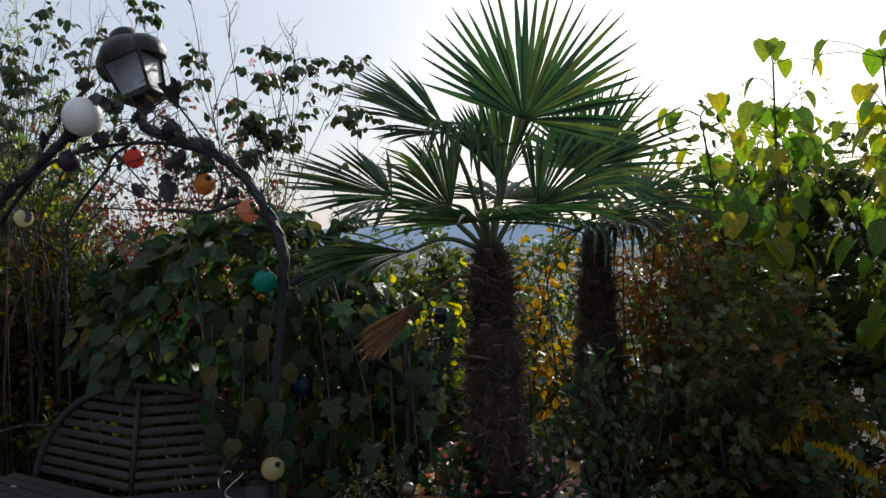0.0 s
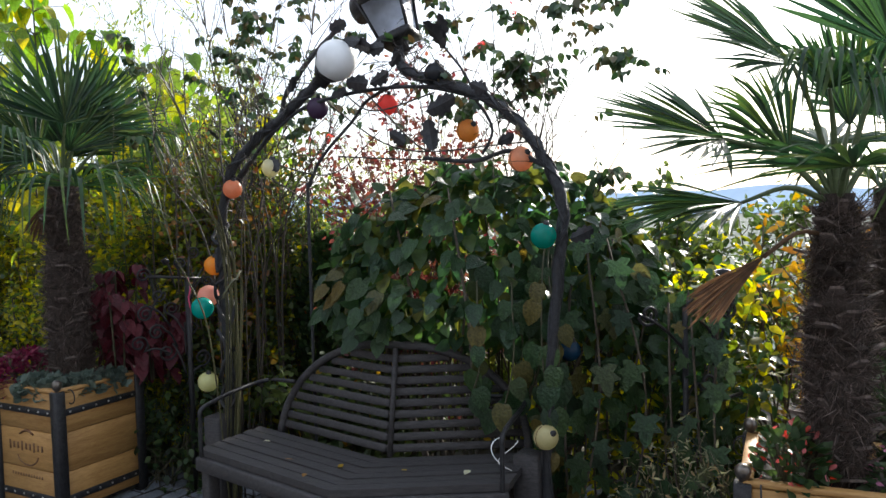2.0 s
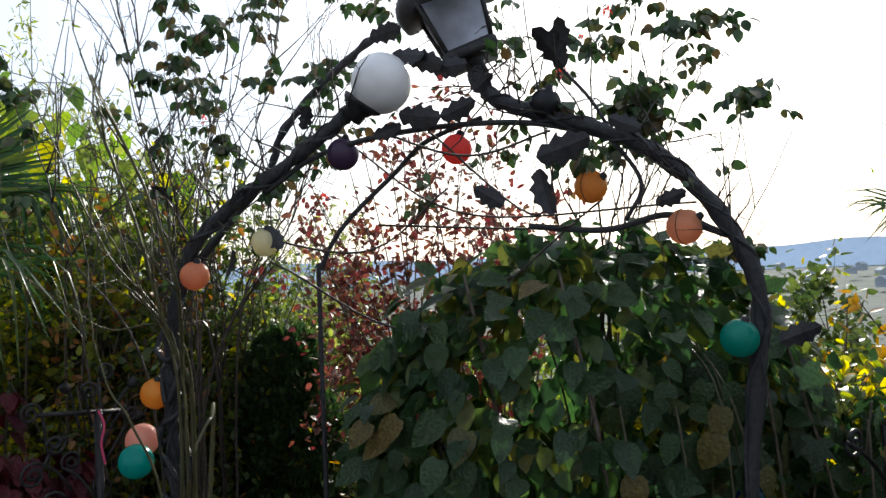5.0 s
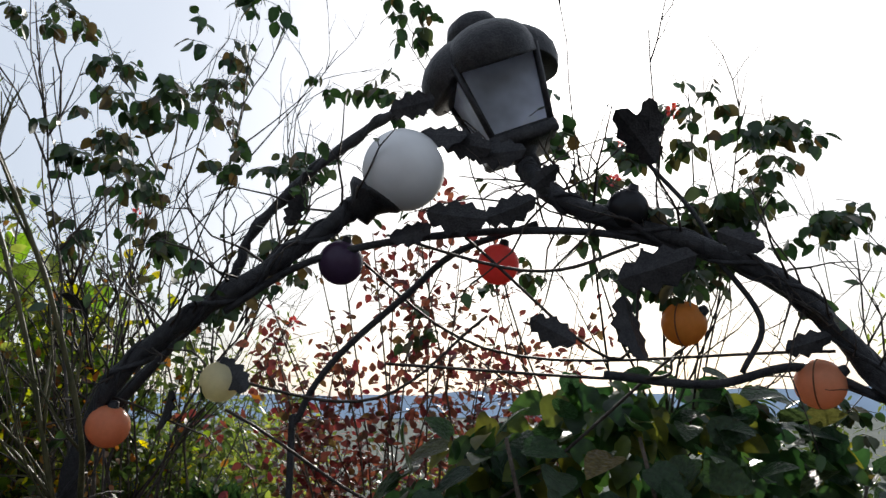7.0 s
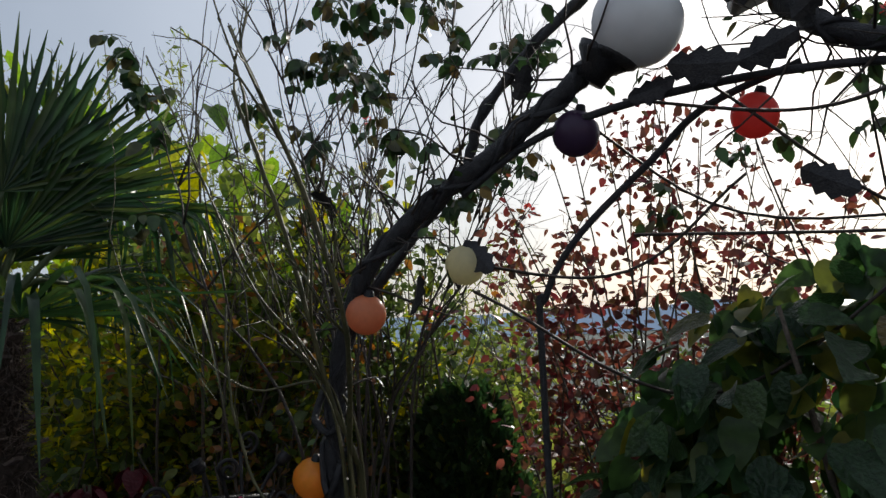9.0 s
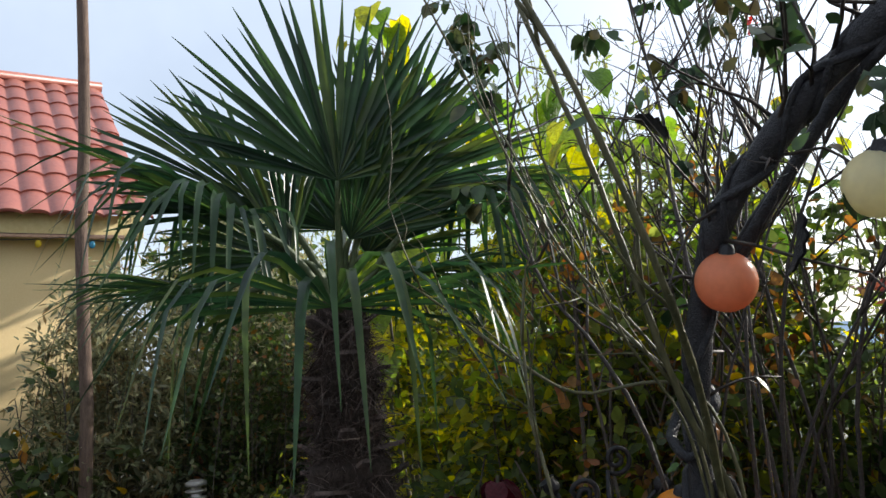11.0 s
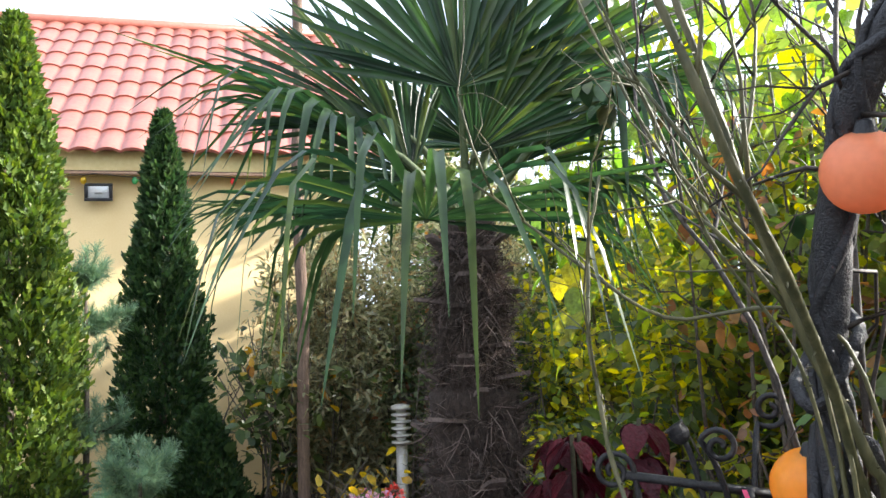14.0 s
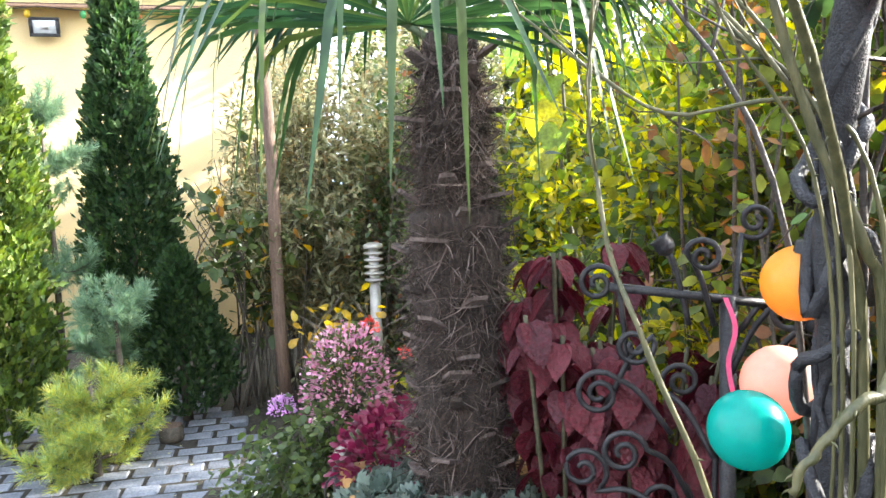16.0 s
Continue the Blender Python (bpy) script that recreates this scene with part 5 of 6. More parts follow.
rr = np.random.default_rng(60)
left_stems = [(-2.8 + 0.18 * k + rr.uniform(-0.06, 0.06), 4.5 + rr.uniform(-0.1, 0.4), rr.uniform(2.0, 2.7), 8, rr.uniform(0.0035, 0.006)) for k in range(6)]
rose("climbing_rose", "climbing rose with dark bare shoots and leafy tips", -2.34, 4.3, left_stems, 61, 0.78, 170, 0.043, 2)
dark_stems = [(-2.75 + 0.17 * k + rr.uniform(-0.08, 0.08), 4.85 + rr.uniform(-0.15, 0.15), rr.uniform(1.9, 2.6), 9, rr.uniform(0.005, 0.0075)) for k in range(7)]
rose("old_rose", "old rose bush with dark branching bare wood", -2.32, 4.75, dark_stems, 63, 0.8, 60, 0.042, 0)
right_stems = [(-1.28, 4.05, 2.62, 4, 0.005), (-1.02, 4.0, 2.5, 4, 0.0055), (-0.9, 4.15, 2.4, 5, 0.005), (-0.74, 4.05, 2.3, 4, 0.005), (-0.55, 4.2, 2.25, 4, 0.005), (-1.2, 4.2, 2.3, 4, 0.0045),
               (-1.5, 4.3, 2.5, 5, 0.0045), (-0.4, 4.1, 1.9, 4, 0.0045), (-0.85, 3.95, 1.95, 6, 0.005)]
rose("climbing_rose", "tall rose shoots with small leaves against the sky", -1.0, 4.15, right_stems, 64, 0.64, 230, 0.042, 4)

# green-brown shoots that lean away from the dark post towards the path
lean = thing("rose_shoots", -2.22, 4.18, 0, "green-brown arching rose shoots tied to the dark post", "rose bush")
L0 = np.array((-2.22, 4.18, 0.0))
rng = np.random.default_rng(62)
main = [([(-2.31, 4.24, 0), (-2.3, 4.22, 1.0), (-2.295, 4.165, 1.24), (-2.262, 4.017, 1.426), (-2.255, 3.93, 1.53), (-2.29, 3.88, 1.69), (-2.34, 3.845, 1.85), (-2.42, 3.8, 2.06)], 0.0068, 5),
        ([(-2.3, 4.23, 0), (-2.28, 4.22, 1.05), (-2.291, 4.19, 1.229), (-2.325, 4.157, 1.335), (-2.36, 4.107, 1.503), (-2.42, 4.07, 1.75), (-2.5, 4.05, 2.0)], 0.0075, 5),
        ([(-2.32, 4.16, 0), (-2.32, 4.01, 0.85), (-2.386, 3.953, 1.131), (-2.436, 3.959, 1.214), (-2.471, 3.966, 1.315), (-2.501, 3.985, 1.445), (-2.52, 4.03, 1.56)], 0.0038, 2),
        ([(-2.3, 4.16, 0), (-2.2, 4.1, 1.05), (-2.183, 3.998, 1.12), (-2.2, 3.948, 1.08), (-2.212, 3.92, 1.04)], 0.007, 0)]
for k in range(4):
    b = np.array((-2.33 + rng.normal(0, 0.015), 4.2 + rng.normal(0, 0.02), 0))
    m1 = np.array((-2.3 + rng.normal(0, 0.02), 4.19 + rng.normal(0, 0.03), rng.uniform(1.08, 1.3)))
    e = np.array((-2.62 + rng.normal(0, 0.13), 4.03 + rng.normal(0, 0.1), rng.uniform(1.5, 2.15)))
    main.append(([b, m1, m1 * 0.5 + e * 0.5 + np.array((0, 0, -0.03)), e], rng.uniform(0.0022, 0.0036), 4))
for pts, r, kids in main:
    wood, here = Geo(), []
    path = smooth_path(pts, 34) - L0
    path += np.cumsum(rng.normal(0, 0.0016, (34, 3)), 0) * np.linspace(0, 1, 34)[:, None]
    tube(wood, path, np.linspace(r, r * 0.55, 34) * (1 + 0.12 * np.sin(np.arange(34) * 1.9)), 8)
    for _ in range(kids):
        i = int(rng.integers(16, 33))
        d = unit(unit(path[i + 1] - path[i]) + 0.6 * unit(rng.normal(0, 1, 3)) + np.array((-0.1, 0, 0.25)))
        twig(wood, path[i], d, rng.uniform(0.1, 0.42), r * 0.5, rng, here, 1, 3, 0.35, 0.2, 5)
    for i in range(8, 33, 2):
        out = unit(rng.normal(0, 1, 3))
        tube(wood, [path[i], path[i] + out * (r + 0.003), path[i] + out * (r + 0.006) - np.array((0, 0, 0.002))], (0.0016, 0.001, 0.0002), 4)
    part("shoot", wood, M_SHOOT, lean)

# thin dead shoots tangled round the arch limbs
rng = np.random.default_rng(64)
tangle = thing("dead_vine", -1.6, 3.9, 0, "tangle of thin bare shoots round the arch", "vine")
tips = []
for path, num in ((LEFT, 34), (RIGHT, 46)):
    line = smooth_path(path, 60) - A0
    for k in range(num):
        i = rng.integers(22, 58)
        d = unit(np.array((rng.normal(0, 1), rng.normal(0, 0.5), rng.normal(0.25, 0.7))) + 0.5 * unit(line[i + 1] - line[i]))
        g = Geo()
        twig(g, line[i], d, rng.uniform(0.12, 0.36), 0.0032, rng, tips, 1, 2, 0.6, 0.0, 4)
        part("shoot", g, M_WOOD, tangle)
for k in range(6):
    g = Geo()
    a, b = np.array(on_arch(rng.uniform(-2.1, -1.5), rng.uniform(1.5, 1.95), rng.uniform(-0.05, 0.15))), np.array(on_arch(rng.uniform(-1.5, -0.85), rng.uniform(1.55, 1.9), rng.uniform(-0.05, 0.15)))
    tube(g, smooth_path([a - A0, (a + b) / 2 - A0 + np.array((0, 0, -0.12)) + rng.normal(0, 0.1, 3), b - A0], 16), 0.0035, 4)
    part("shoot", g, M_WOOD, tangle)
g = Geo()
P, D = np.array([t[0] for t in tips]), np.array([t[1] for t in tips])
pick = rng.integers(0, len(P), 110)
scatter(g, OVATE, P[pick], D[pick], rng.uniform(0.02, 0.045, 110), rng, 0.5, 0.6)
part("foliage", g, M_ROSE, tangle)

# ---- shrubs ----
bush("barberry", "open red-leaved shrub behind the arch", "shrub", (-1.5, 4.75, 0), (-1.5, 4.65, 1.55), (0.58, 0.35, 0.72), 50, 6500, 0.036, OVATE, M_RED, 70, kids=6, r=0.005)
bush("rhus", "shrub with dry orange-brown leaves", "shrub", (-2.75, 4.95, 0), (-2.75, 4.9, 1.45), (0.38, 0.3, 0.62), 22, 800, 0.042, OVATE, M_ORANGE, 71)
bush("willow_shrub", "feathery yellow-green willow shrub", "shrub", (-2.3, 6.1, 0), (-2.3, 6.1, 0.95), (0.9, 0.45, 0.85), 40, 5200, 0.06, LANCE, M_WILLOW, 72, M_STEM, 0.005, 7)
bush("willow_shrub", "feathery green willow shrub below the hill", "shrub", (-1.0, 6.6, -0.02), (-1.0, 6.6, 0.6), (0.9, 0.5, 0.7), 36, 4200, 0.06, LANCE, M_WILLOW, 73, M_STEM, 0.005, 7)
bush("yellow_shrub", "yellow-green leafy shrub behind the vine", "shrub", (-0.3, 5.1, 0), (-0.3, 5.1, 0.85), (0.65, 0.4, 0.74), 34, 4200, 0.065, OVATE, M_GREEN, 74, extra=[(500, M_YELGRN, OVATE, 0.065, "yellow_leaves")])
bush("yellow_shrub", "yellow-green leafy shrub beyond the palm", "shrub", (0.4, 5.6, 0), (0.4, 5.6, 0.82), (0.7, 0.45, 0.74), 34, 4200, 0.065, OVATE, M_GREEN, 75, extra=[(600, M_YELGRN, OVATE, 0.065, "yellow_leaves")])
bush("cherry_shrub", "slender shrub with glowing amber leaves", "shrub", (0.45, 4.5, 0), (0.4, 4.5, 1.1), (0.36, 0.3, 0.48), 14, 270, 0.07, OVATE, M_AMBER, 76)
bush("hazel", "hedge shrub with large yellow-green leaves", "shrub", (-3.7, 5.75, 0), (-3.75, 5.7, 1.15), (0.75, 0.5, 1.05), 44, 6500, 0.058, OVATE, M_YELGRN, 77, extra=[(2200, M_GREEN, OVATE, 0.055, "green_foliage")])
bush("hazel", "hedge shrub with yellowing broad leaves", "shrub", (-2.95, 5.35, 0), (-2.95, 5.2, 0.8), (0.65, 0.4, 0.8), 44, 5600, 0.052, OVATE, M_YELGRN, 78, extra=[(2400, M_GREEN, OVATE, 0.05, "green_foliage")])
bush("hazel", "low yellow-green shrub behind the palm", "shrub", (-4.0, 5.2, 0), (-4.0, 5.15, 0.55), (0.6, 0.35, 0.55), 36, 3600, 0.045, OVATE, M_YELGRN, 79, extra=[(1800, M_GREEN, OVATE, 0.045, "green_foliage")])
bush("hazel", "hedge shrub with broad green and yellow leaves", "shrub", (-3.3, 5.5, 0), (-3.3, 5.5, 1.25), (0.6, 0.35, 0.85), 44, 6500, 0.055, OVATE, M_YELGRN, 178, extra=[(1800, M_GREEN, OVATE, 0.055, "green_foliage")])
bush("spindle", "dense green shrub behind the arch post", "shrub", (-2.55, 5.75, 0), (-2.55, 5.75, 0.9), (0.6, 0.35, 0.75), 36, 3600, 0.055, OVATE, M_WILLOW, 179)
bush("spindle", "dense olive green shrub behind the arch", "shrub", (-1.75, 5.7, 0), (-1.75, 5.7, 0.65), (0.6, 0.35, 0.62), 34, 3200, 0.05, OVATE, M_WILLOW, 180)
bush("spindle", "dense yellow-green shrub behind the vine", "shrub", (-0.9, 5.4, 0), (-0.9, 5.4, 0.75), (0.6, 0.35, 0.74), 36, 4000, 0.055, OVATE, M_WILLOW, 181)
bush("elder", "tall dense green shrub behind the arch post", "shrub", (-2.95, 6.0, 0), (-2.95, 5.95, 0.9), (0.55, 0.35, 0.65), 30, 1700, 0.055, OVATE, M_GREEN, 190, extra=[(700, M_YELGRN, BROAD, 0.085, "broad_leaves")])
bush("elder", "dense green shrub beside the thuja", "shrub", (-2.35, 5.5, 0), (-2.4, 5.5, 0.9), (0.45, 0.3, 0.7), 40, 3800, 0.05, OVATE, M_GREEN, 191, extra=[(900, M_YELGRN, OVATE, 0.055, "yellow_leaves")])
bush("hazel", "leafy yellow-green shrub behind the rose shoots", "shrub", (-2.6, 5.0, 0), (-2.62, 4.98, 0.75), (0.42, 0.22, 0.75), 38, 3200, 0.05, OVATE, M_GREEN, 194, extra=[(900, M_YELGRN, OVATE, 0.055, "yellow_leaves"), (160, M_AMBER, OVATE, 0.055, "amber_leaves")])
bush("elder", "green shrub filling the hedge gap", "shrub", (-3.6, 6.5, 0), (-3.6, 6.4, 1.1), (0.6, 0.4, 0.7), 30, 1900, 0.06, OVATE, M_GREEN, 192, extra=[(600, M_YELGRN, BROAD, 0.09, "broad_leaves")])
bush("elder", "fine-leaved green shrub tangled with rose shoots", "shrub", (-2.95, 5.25, 0), (-2.9, 5.2, 1.6), (0.42, 0.25, 0.62), 30, 2200, 0.05, OVATE, M_WILLOW, 193, extra=[(260, M_ORANGE, OVATE, 0.05, "brown_leaves")])
bush("spindle", "fine-leaved olive shrub behind the red shrub", "shrub", (-1.95, 6.3, 0), (-1.95, 6.25, 0.95), (0.6, 0.35, 0.8), 44, 5200, 0.045, OVATE, M_WILLOW, 197, M_BARK, 0.005, 7, extra=[(1500, M_GREEN, OVATE, 0.045, "green_leaves")])
bush("spindle", "fine twiggy green shrub behind the red shrub", "shrub", (-1.25, 5.9, 0), (-1.25, 5.9, 0.75), (0.5, 0.3, 0.72), 44, 4200, 0.042, OVATE, M_GREEN, 198, M_BARK, 0.005, 7)
bush("elder", "tall twiggy green shrub with some brown leaves", "shrub", (-2.3, 5.3, 0), (-2.33, 5.25, 1.15), (0.42, 0.28, 0.9), 50, 4600, 0.042, OVATE, M_GREEN, 199, M_BARK, 0.006, 8, extra=[(500, M_YELGRN, OVATE, 0.045, "yellow_leaves"), (260, M_ORANGE, OVATE, 0.045, "brown_leaves")])
bush("dogwood", "green leafy shrub in shade behind the planter", "shrub", (-3.4, 5.05, 0), (-3.4, 5.0, 0.6), (0.55, 0.3, 0.6), 24, 2000, 0.055, OVATE, M_GREEN, 80)
bush("tall_hedge", "tall mixed hedge with green and yellow leaves", "hedge", (-5.3, 7.2, 0), (-5.3, 7.2, 1.1), (1.0, 0.6, 1.0), 40, 4200, 0.08, OVATE, M_YELGRN, 81)
bush("tall_hedge", "tall mixed hedge of green leaves", "hedge", (-3.6, 7.3, -0.02), (-3.6, 7.3, 0.9), (1.0, 0.6, 0.8), 34, 2600, 0.065, OVATE, M_GREEN, 82)
bush("willow_tree", "feathery pale willow with fine hanging leaves", "tree", (-4.4, 8.4, -0.1), (-4.4, 8.4, 2.3), (1.5, 0.8, 1.9), 50, 6500, 0.085, LANCE, M_WILLOW, 83, M_STEM, 0.008, 8, fall=0.9)
bush("willow_tree", "feathery willow with fine hanging leaves", "tree", (-6.8, 8.2, 0), (-6.8, 8.2, 2.0), (1.4, 0.8, 1.6), 44, 5000, 0.085, LANCE, M_WILLOW, 84, M_STEM, 0.008, 8, fall=0.9)
bush("willow_tree", "feathery willow behind the hedge", "tree", (-2.3, 8.6, -0.3), (-2.3, 8.6, 1.35), (1.0, 0.7, 1.3), 36, 1900, 0.08, LANCE, M_WILLOW, 85, M_STEM, 0.007, 8, fall=0.7)
bush("tall_hedge", "tall green hedge beside the house gable", "hedge", (-6.6, 7.0, 0), (-6.5, 6.9, 1.6), (0.9, 0.5, 1.35), 40, 4200, 0.08, BROAD, M_GREEN, 185)
bush("tall_hedge", "tall green hedge past the house corner", "hedge", (-7.6, 7.3, 0), (-7.5, 7.2, 1.6), (0.9, 0.6, 1.5), 40, 5200, 0.08, BROAD, M_GREEN, 186)
bush("bamboo_shrub", "upright yellow-green shrub of thin stems", "shrub", (-3.0, 6.2, 0), (-3.0, 6.2, 0.95), (0.6, 0.35, 0.85), 30, 1600, 0.06, LANCE, M_WILLOW, 86, M_STEM, 0.006, 6)
bush("snowberry", "dark shrub with pale narrow leaves", "shrub", (0.48, 3.62, 0), (0.5, 3.58, 0.6), (0.36, 0.28, 0.5), 26, 1100, 0.055, OVATE, M_DARK, 87, extra=[(160, M_OLIVE, OVATE, 0.05, "pale_leaves")])
bush("japanese_maple", "japanese maple with dark green and orange leaves", "tree", (1.1, 3.85, 0), (1.08, 3.8, 0.85), (0.55, 0.45, 0.62), 40, 4600, 0.048, LOBED, M_MAPLE, 88, extra=[(110, M_ORANGE, LOBED, 0.06, "orange_leaves")])
bush("rowan", "shrub with orange autumn leaves", "shrub", (0.95, 4.5, 0), (0.95, 4.4, 1.42), (0.42, 0.3, 0.24), 26, 1300, 0.045, LOBED, M_ORANGE, 89)
bush("tall_hedge", "tall dark green hedge with yellow leaves", "hedge", (1.7, 4.9, 0), (1.7, 4.9, 1.15), (0.8, 0.5, 1.05), 44, 7000, 0.075, OVATE, M_GREEN, 90, extra=[(420, M_YELGRN, OVATE, 0.075, "yellow_leaves")])
bush("tall_hedge", "dark green hedge beside the garden", "hedge", (2.6, 4.3, 0), (2.5, 4.4, 1.15), (0.8, 0.6, 1.05), 46, 8000, 0.075, OVATE, M_GREEN, 91)
bush("privet", "dark low shrub under the maple", "shrub", (1.5, 3.5, 0), (1.5, 3.5, 0.45), (0.6, 0.4, 0.5), 26, 2000, 0.05, OVATE, M_DARK, 92)
bush("willow_tree", "feathery willow against the bright sky", "tree", (2.5, 6.2, 0), (2.5, 6.2, 1.7), (0.8, 0.6, 1.0), 36, 3200, 0.07, LANCE, M_WILLOW, 93, M_STEM, 0.007, 7)
bush("low_shrub", "low green shrub on the slope", "shrub", (0.4, 7.3, -0.1), (0.4, 7.3, 0.4), (1.2, 0.6, 0.6), 36, 3000, 0.07, OVATE, M_GREEN, 94)
bush("low_shrub", "low green shrub on the slope", "shrub", (2.2, 7.6, -0.1), (2.2, 7.6, 0.5), (1.3, 0.6, 0.7), 36, 3000, 0.07, OVATE, M_GREEN, 95)
bush("buddleia", "grey-green shrub with narrow leaves beside the pole", "shrub", (-6.15, 5.6, 0), (-6.1, 5.6, 1.35), (0.5, 0.5, 1.15), 50, 14000, 0.078, LANCE, M_OLIVE, 96, kids=7, r=0.005, extra=[(1200, M_OLIVE, OVATE, 0.05, "broad_leaves")])
bush("buddleia", "grey-green twiggy shrub by the house wall", "shrub", (-6.0, 6.3, 0), (-5.9, 6.25, 1.5), (0.55, 0.5, 1.2), 50, 14000, 0.078, LANCE, M_OLIVE, 97, kids=7, r=0.005)
bush("buddleia", "silvery shrub with small leaves beside the pole", "shrub", (-6.05, 5.2, 0), (-6.0, 5.12, 1.35), (0.36, 0.32, 0.7), 34, 6000, 0.065, LANCE, M_OLIVE, 196, kids=7, r=0.005)
bush("hydrangea", "hydrangea with green and yellow leaves", "shrub", (-6.0, 4.95, 0), (-5.9, 4.85, 1.15), (0.32, 0.3, 0.55), 18, 420, 0.085, OVATE, M_GREEN, 98, extra=[(70, M_AMBER, OVATE, 0.08, "yellow_leaves"), (90, M_WHITEPET, SMALL, 0.03, "faded_panicles")])
bush("physalis", "shrub with round pale yellow leaves", "shrub", (-5.2, 5.15, 0), (-5.15, 5.05, 0.6), (0.32, 0.18, 0.17), 10, 90, 0.065, PETAL, M_SUMAC, 99)
bush("privet", "dark shrub behind the bollard", "shrub", (-5.3, 6.2, 0), (-5.3, 6.15, 0.65), (0.65, 0.35, 0.7), 26, 2400, 0.05, OVATE, M_DARK, 100)
bush("hazel", "hedge shrub beside the house", "shrub", (-4.9, 6.3, 0), (-4.9, 6.3, 1.1), (0.6, 0.4, 1.05), 40, 5200, 0.055, OVATE, M_YELGRN, 101, extra=[(1800, M_GREEN, OVATE, 0.05, "green_foliage")])
bush("geranium", "low leafy green geranium by the paving", "shrub", (-4.45, 4.5, 0), (-4.45, 4.5, 0.22), (0.26, 0.24, 0.22), 34, 2300, 0.04, OVATE, M_GREEN, 102, M_STEM, 0.004, extra=[(60, M_WHITEPET, PETAL, 0.02, "white_blossoms")])
bush("yellow_asters", "wispy undergrowth with yellow leaves", "plants", (-3.05, 4.85, 0), (-3.05, 4.85, 0.55), (0.45, 0.25, 0.5), 30, 1300, 0.04, LANCE, M_YELGRN, 103, M_STEM, 0.003)
bush("undergrowth", "dry brown and green undergrowth by the palm", "plants", (-0.35, 3.35, 0), (-0.35, 3.35, 0.35), (0.3, 0.22, 0.35), 26, 700, 0.035, LANCE, M_OLIVE, 104, M_STEM, 0.003)
bush("undergrowth", "leafy undergrowth at the arch's foot", "plants", (-2.75, 4.55, 0), (-2.75, 4.6, 0.3), (0.4, 0.25, 0.35), 26, 900, 0.05, OVATE, M_DARK, 105, M_STEM, 0.004)
bush("undergrowth", "dark undergrowth behind the bench", "plants", (-1.75, 4.55, 0), (-1.75, 4.55, 0.4), (0.7, 0.2, 0.45), 36, 1700, 0.06, OVATE, M_GREEN, 106, M_STEM, 0.004, extra=[(90, M_AMBER, OVATE, 0.06, "yellow_leaves")])


bush("elder", "tall loose shrub with green and rusty leaves", "shrub", (-2.8, 5.35, 0), (-2.85, 5.35, 1.7), (0.55, 0.3, 0.58), 36, 2600, 0.045, OVATE, M_GREEN, 195, extra=[(700, M_YELGRN, OVATE, 0.05, "yellow_foliage"), (160, M_ORANGE, OVATE, 0.042, "brown_foliage")])
bush("hazel", "low bright yellow shrub beside the palm", "shrub", (-3.0, 4.85, 0), (-2.98, 4.83, 0.72), (0.36, 0.2, 0.42), 26, 1500, 0.042, OVATE, M_YELGRN, 200, M_STEM, 0.003)

bush("tall_hedge", "dense tall hedge of small green leaves", "hedge", (-5.35, 6.95, 0), (-5.35, 6.9, 1.45), (0.85, 0.4, 1.2), 44, 7000, 0.055, OVATE, M_GREEN, 201, extra=[(1500, M_YELGRN, OVATE, 0.055, "yellow_foliage")])
bush("buddleia", "twiggy shrub of small green and russet leaves", "shrub", (-5.5, 5.75, 0), (-5.5, 5.75, 1.25), (0.45, 0.3, 1.0), 44, 5200, 0.042, OVATE, M_GREEN, 202, kids=7, r=0.005, extra=[(900, M_OLIVE, OVATE, 0.042, "pale_foliage"), (350, M_ORANGE, OVATE, 0.042, "russet_foliage")])

bush("tall_hedge", "dense hedge of green leaves at the house corner", "hedge", (-7.1, 6.6, 0), (-7.1, 6.6, 1.5), (0.5, 0.35, 1.25), 40, 5200, 0.06, OVATE, M_GREEN, 203, extra=[(900, M_OLIVE, OVATE, 0.055, "pale_foliage")])

bush("ivy", "dark leafy ivy at the foot of the vine", "shrub", (-0.2, 4.1, 0), (-0.2, 4.1, 0.62), (0.34, 0.22, 0.6), 22, 900, 0.06, BROAD, M_VINE2, 204, M_BARK, 0.005)

# large heart-leaved shoots
def catalpa(label, x, y, shoots, seed, n=90, size=0.13):
    rng = np.random.default_rng(seed)
    ob = thing("catalpa", x, y, 0, label, "tree")
    g, spots = Geo(), []
    for ex, ey, ez in shoots:
        e = np.array((ex - x, ey - y, ez))
        path = smooth_path([(rng.normal(0, 0.05), rng.normal(0, 0.05), 0), e * np.array((0.6, 0.6, 0.55)), e], 18)
        part("stem", tube(Geo(), path, np.linspace(0.014, 0.004, 18), 6), M_STEM, ob)
        spots += [path[i] for i in range(8, 18)] + [path[i] for i in range(13, 18)]
    places = []
    for _ in range(n):
        p = spots[rng.integers(0, len(spots))]
        a = rng.uniform(0, 6.28)
        o = np.array((math.cos(a), math.sin(a), rng.uniform(-0.2, 0.5)))
        reach = rng.uniform(0.05, 0.24)
        q = p + o * reach + np.array((0, 0, 0.03))
        tube(g, smooth_path([p, (p + q) / 2 + np.array((0, 0, 0.02)), q], 5), 0.0025, 3)
        places.append((Vector(q), (o[0] * 0.6, o[1] * 0.6, -0.7), (o[0], o[1] - 0.3, 0.7), size * rng.uniform(0.6, 1.2)))
    tagged(part("leafstalk_mass", g, M_STEM, ob), kind="stuff")
    single_leaves(ob, "leaf", HEART, M_BIG, places)


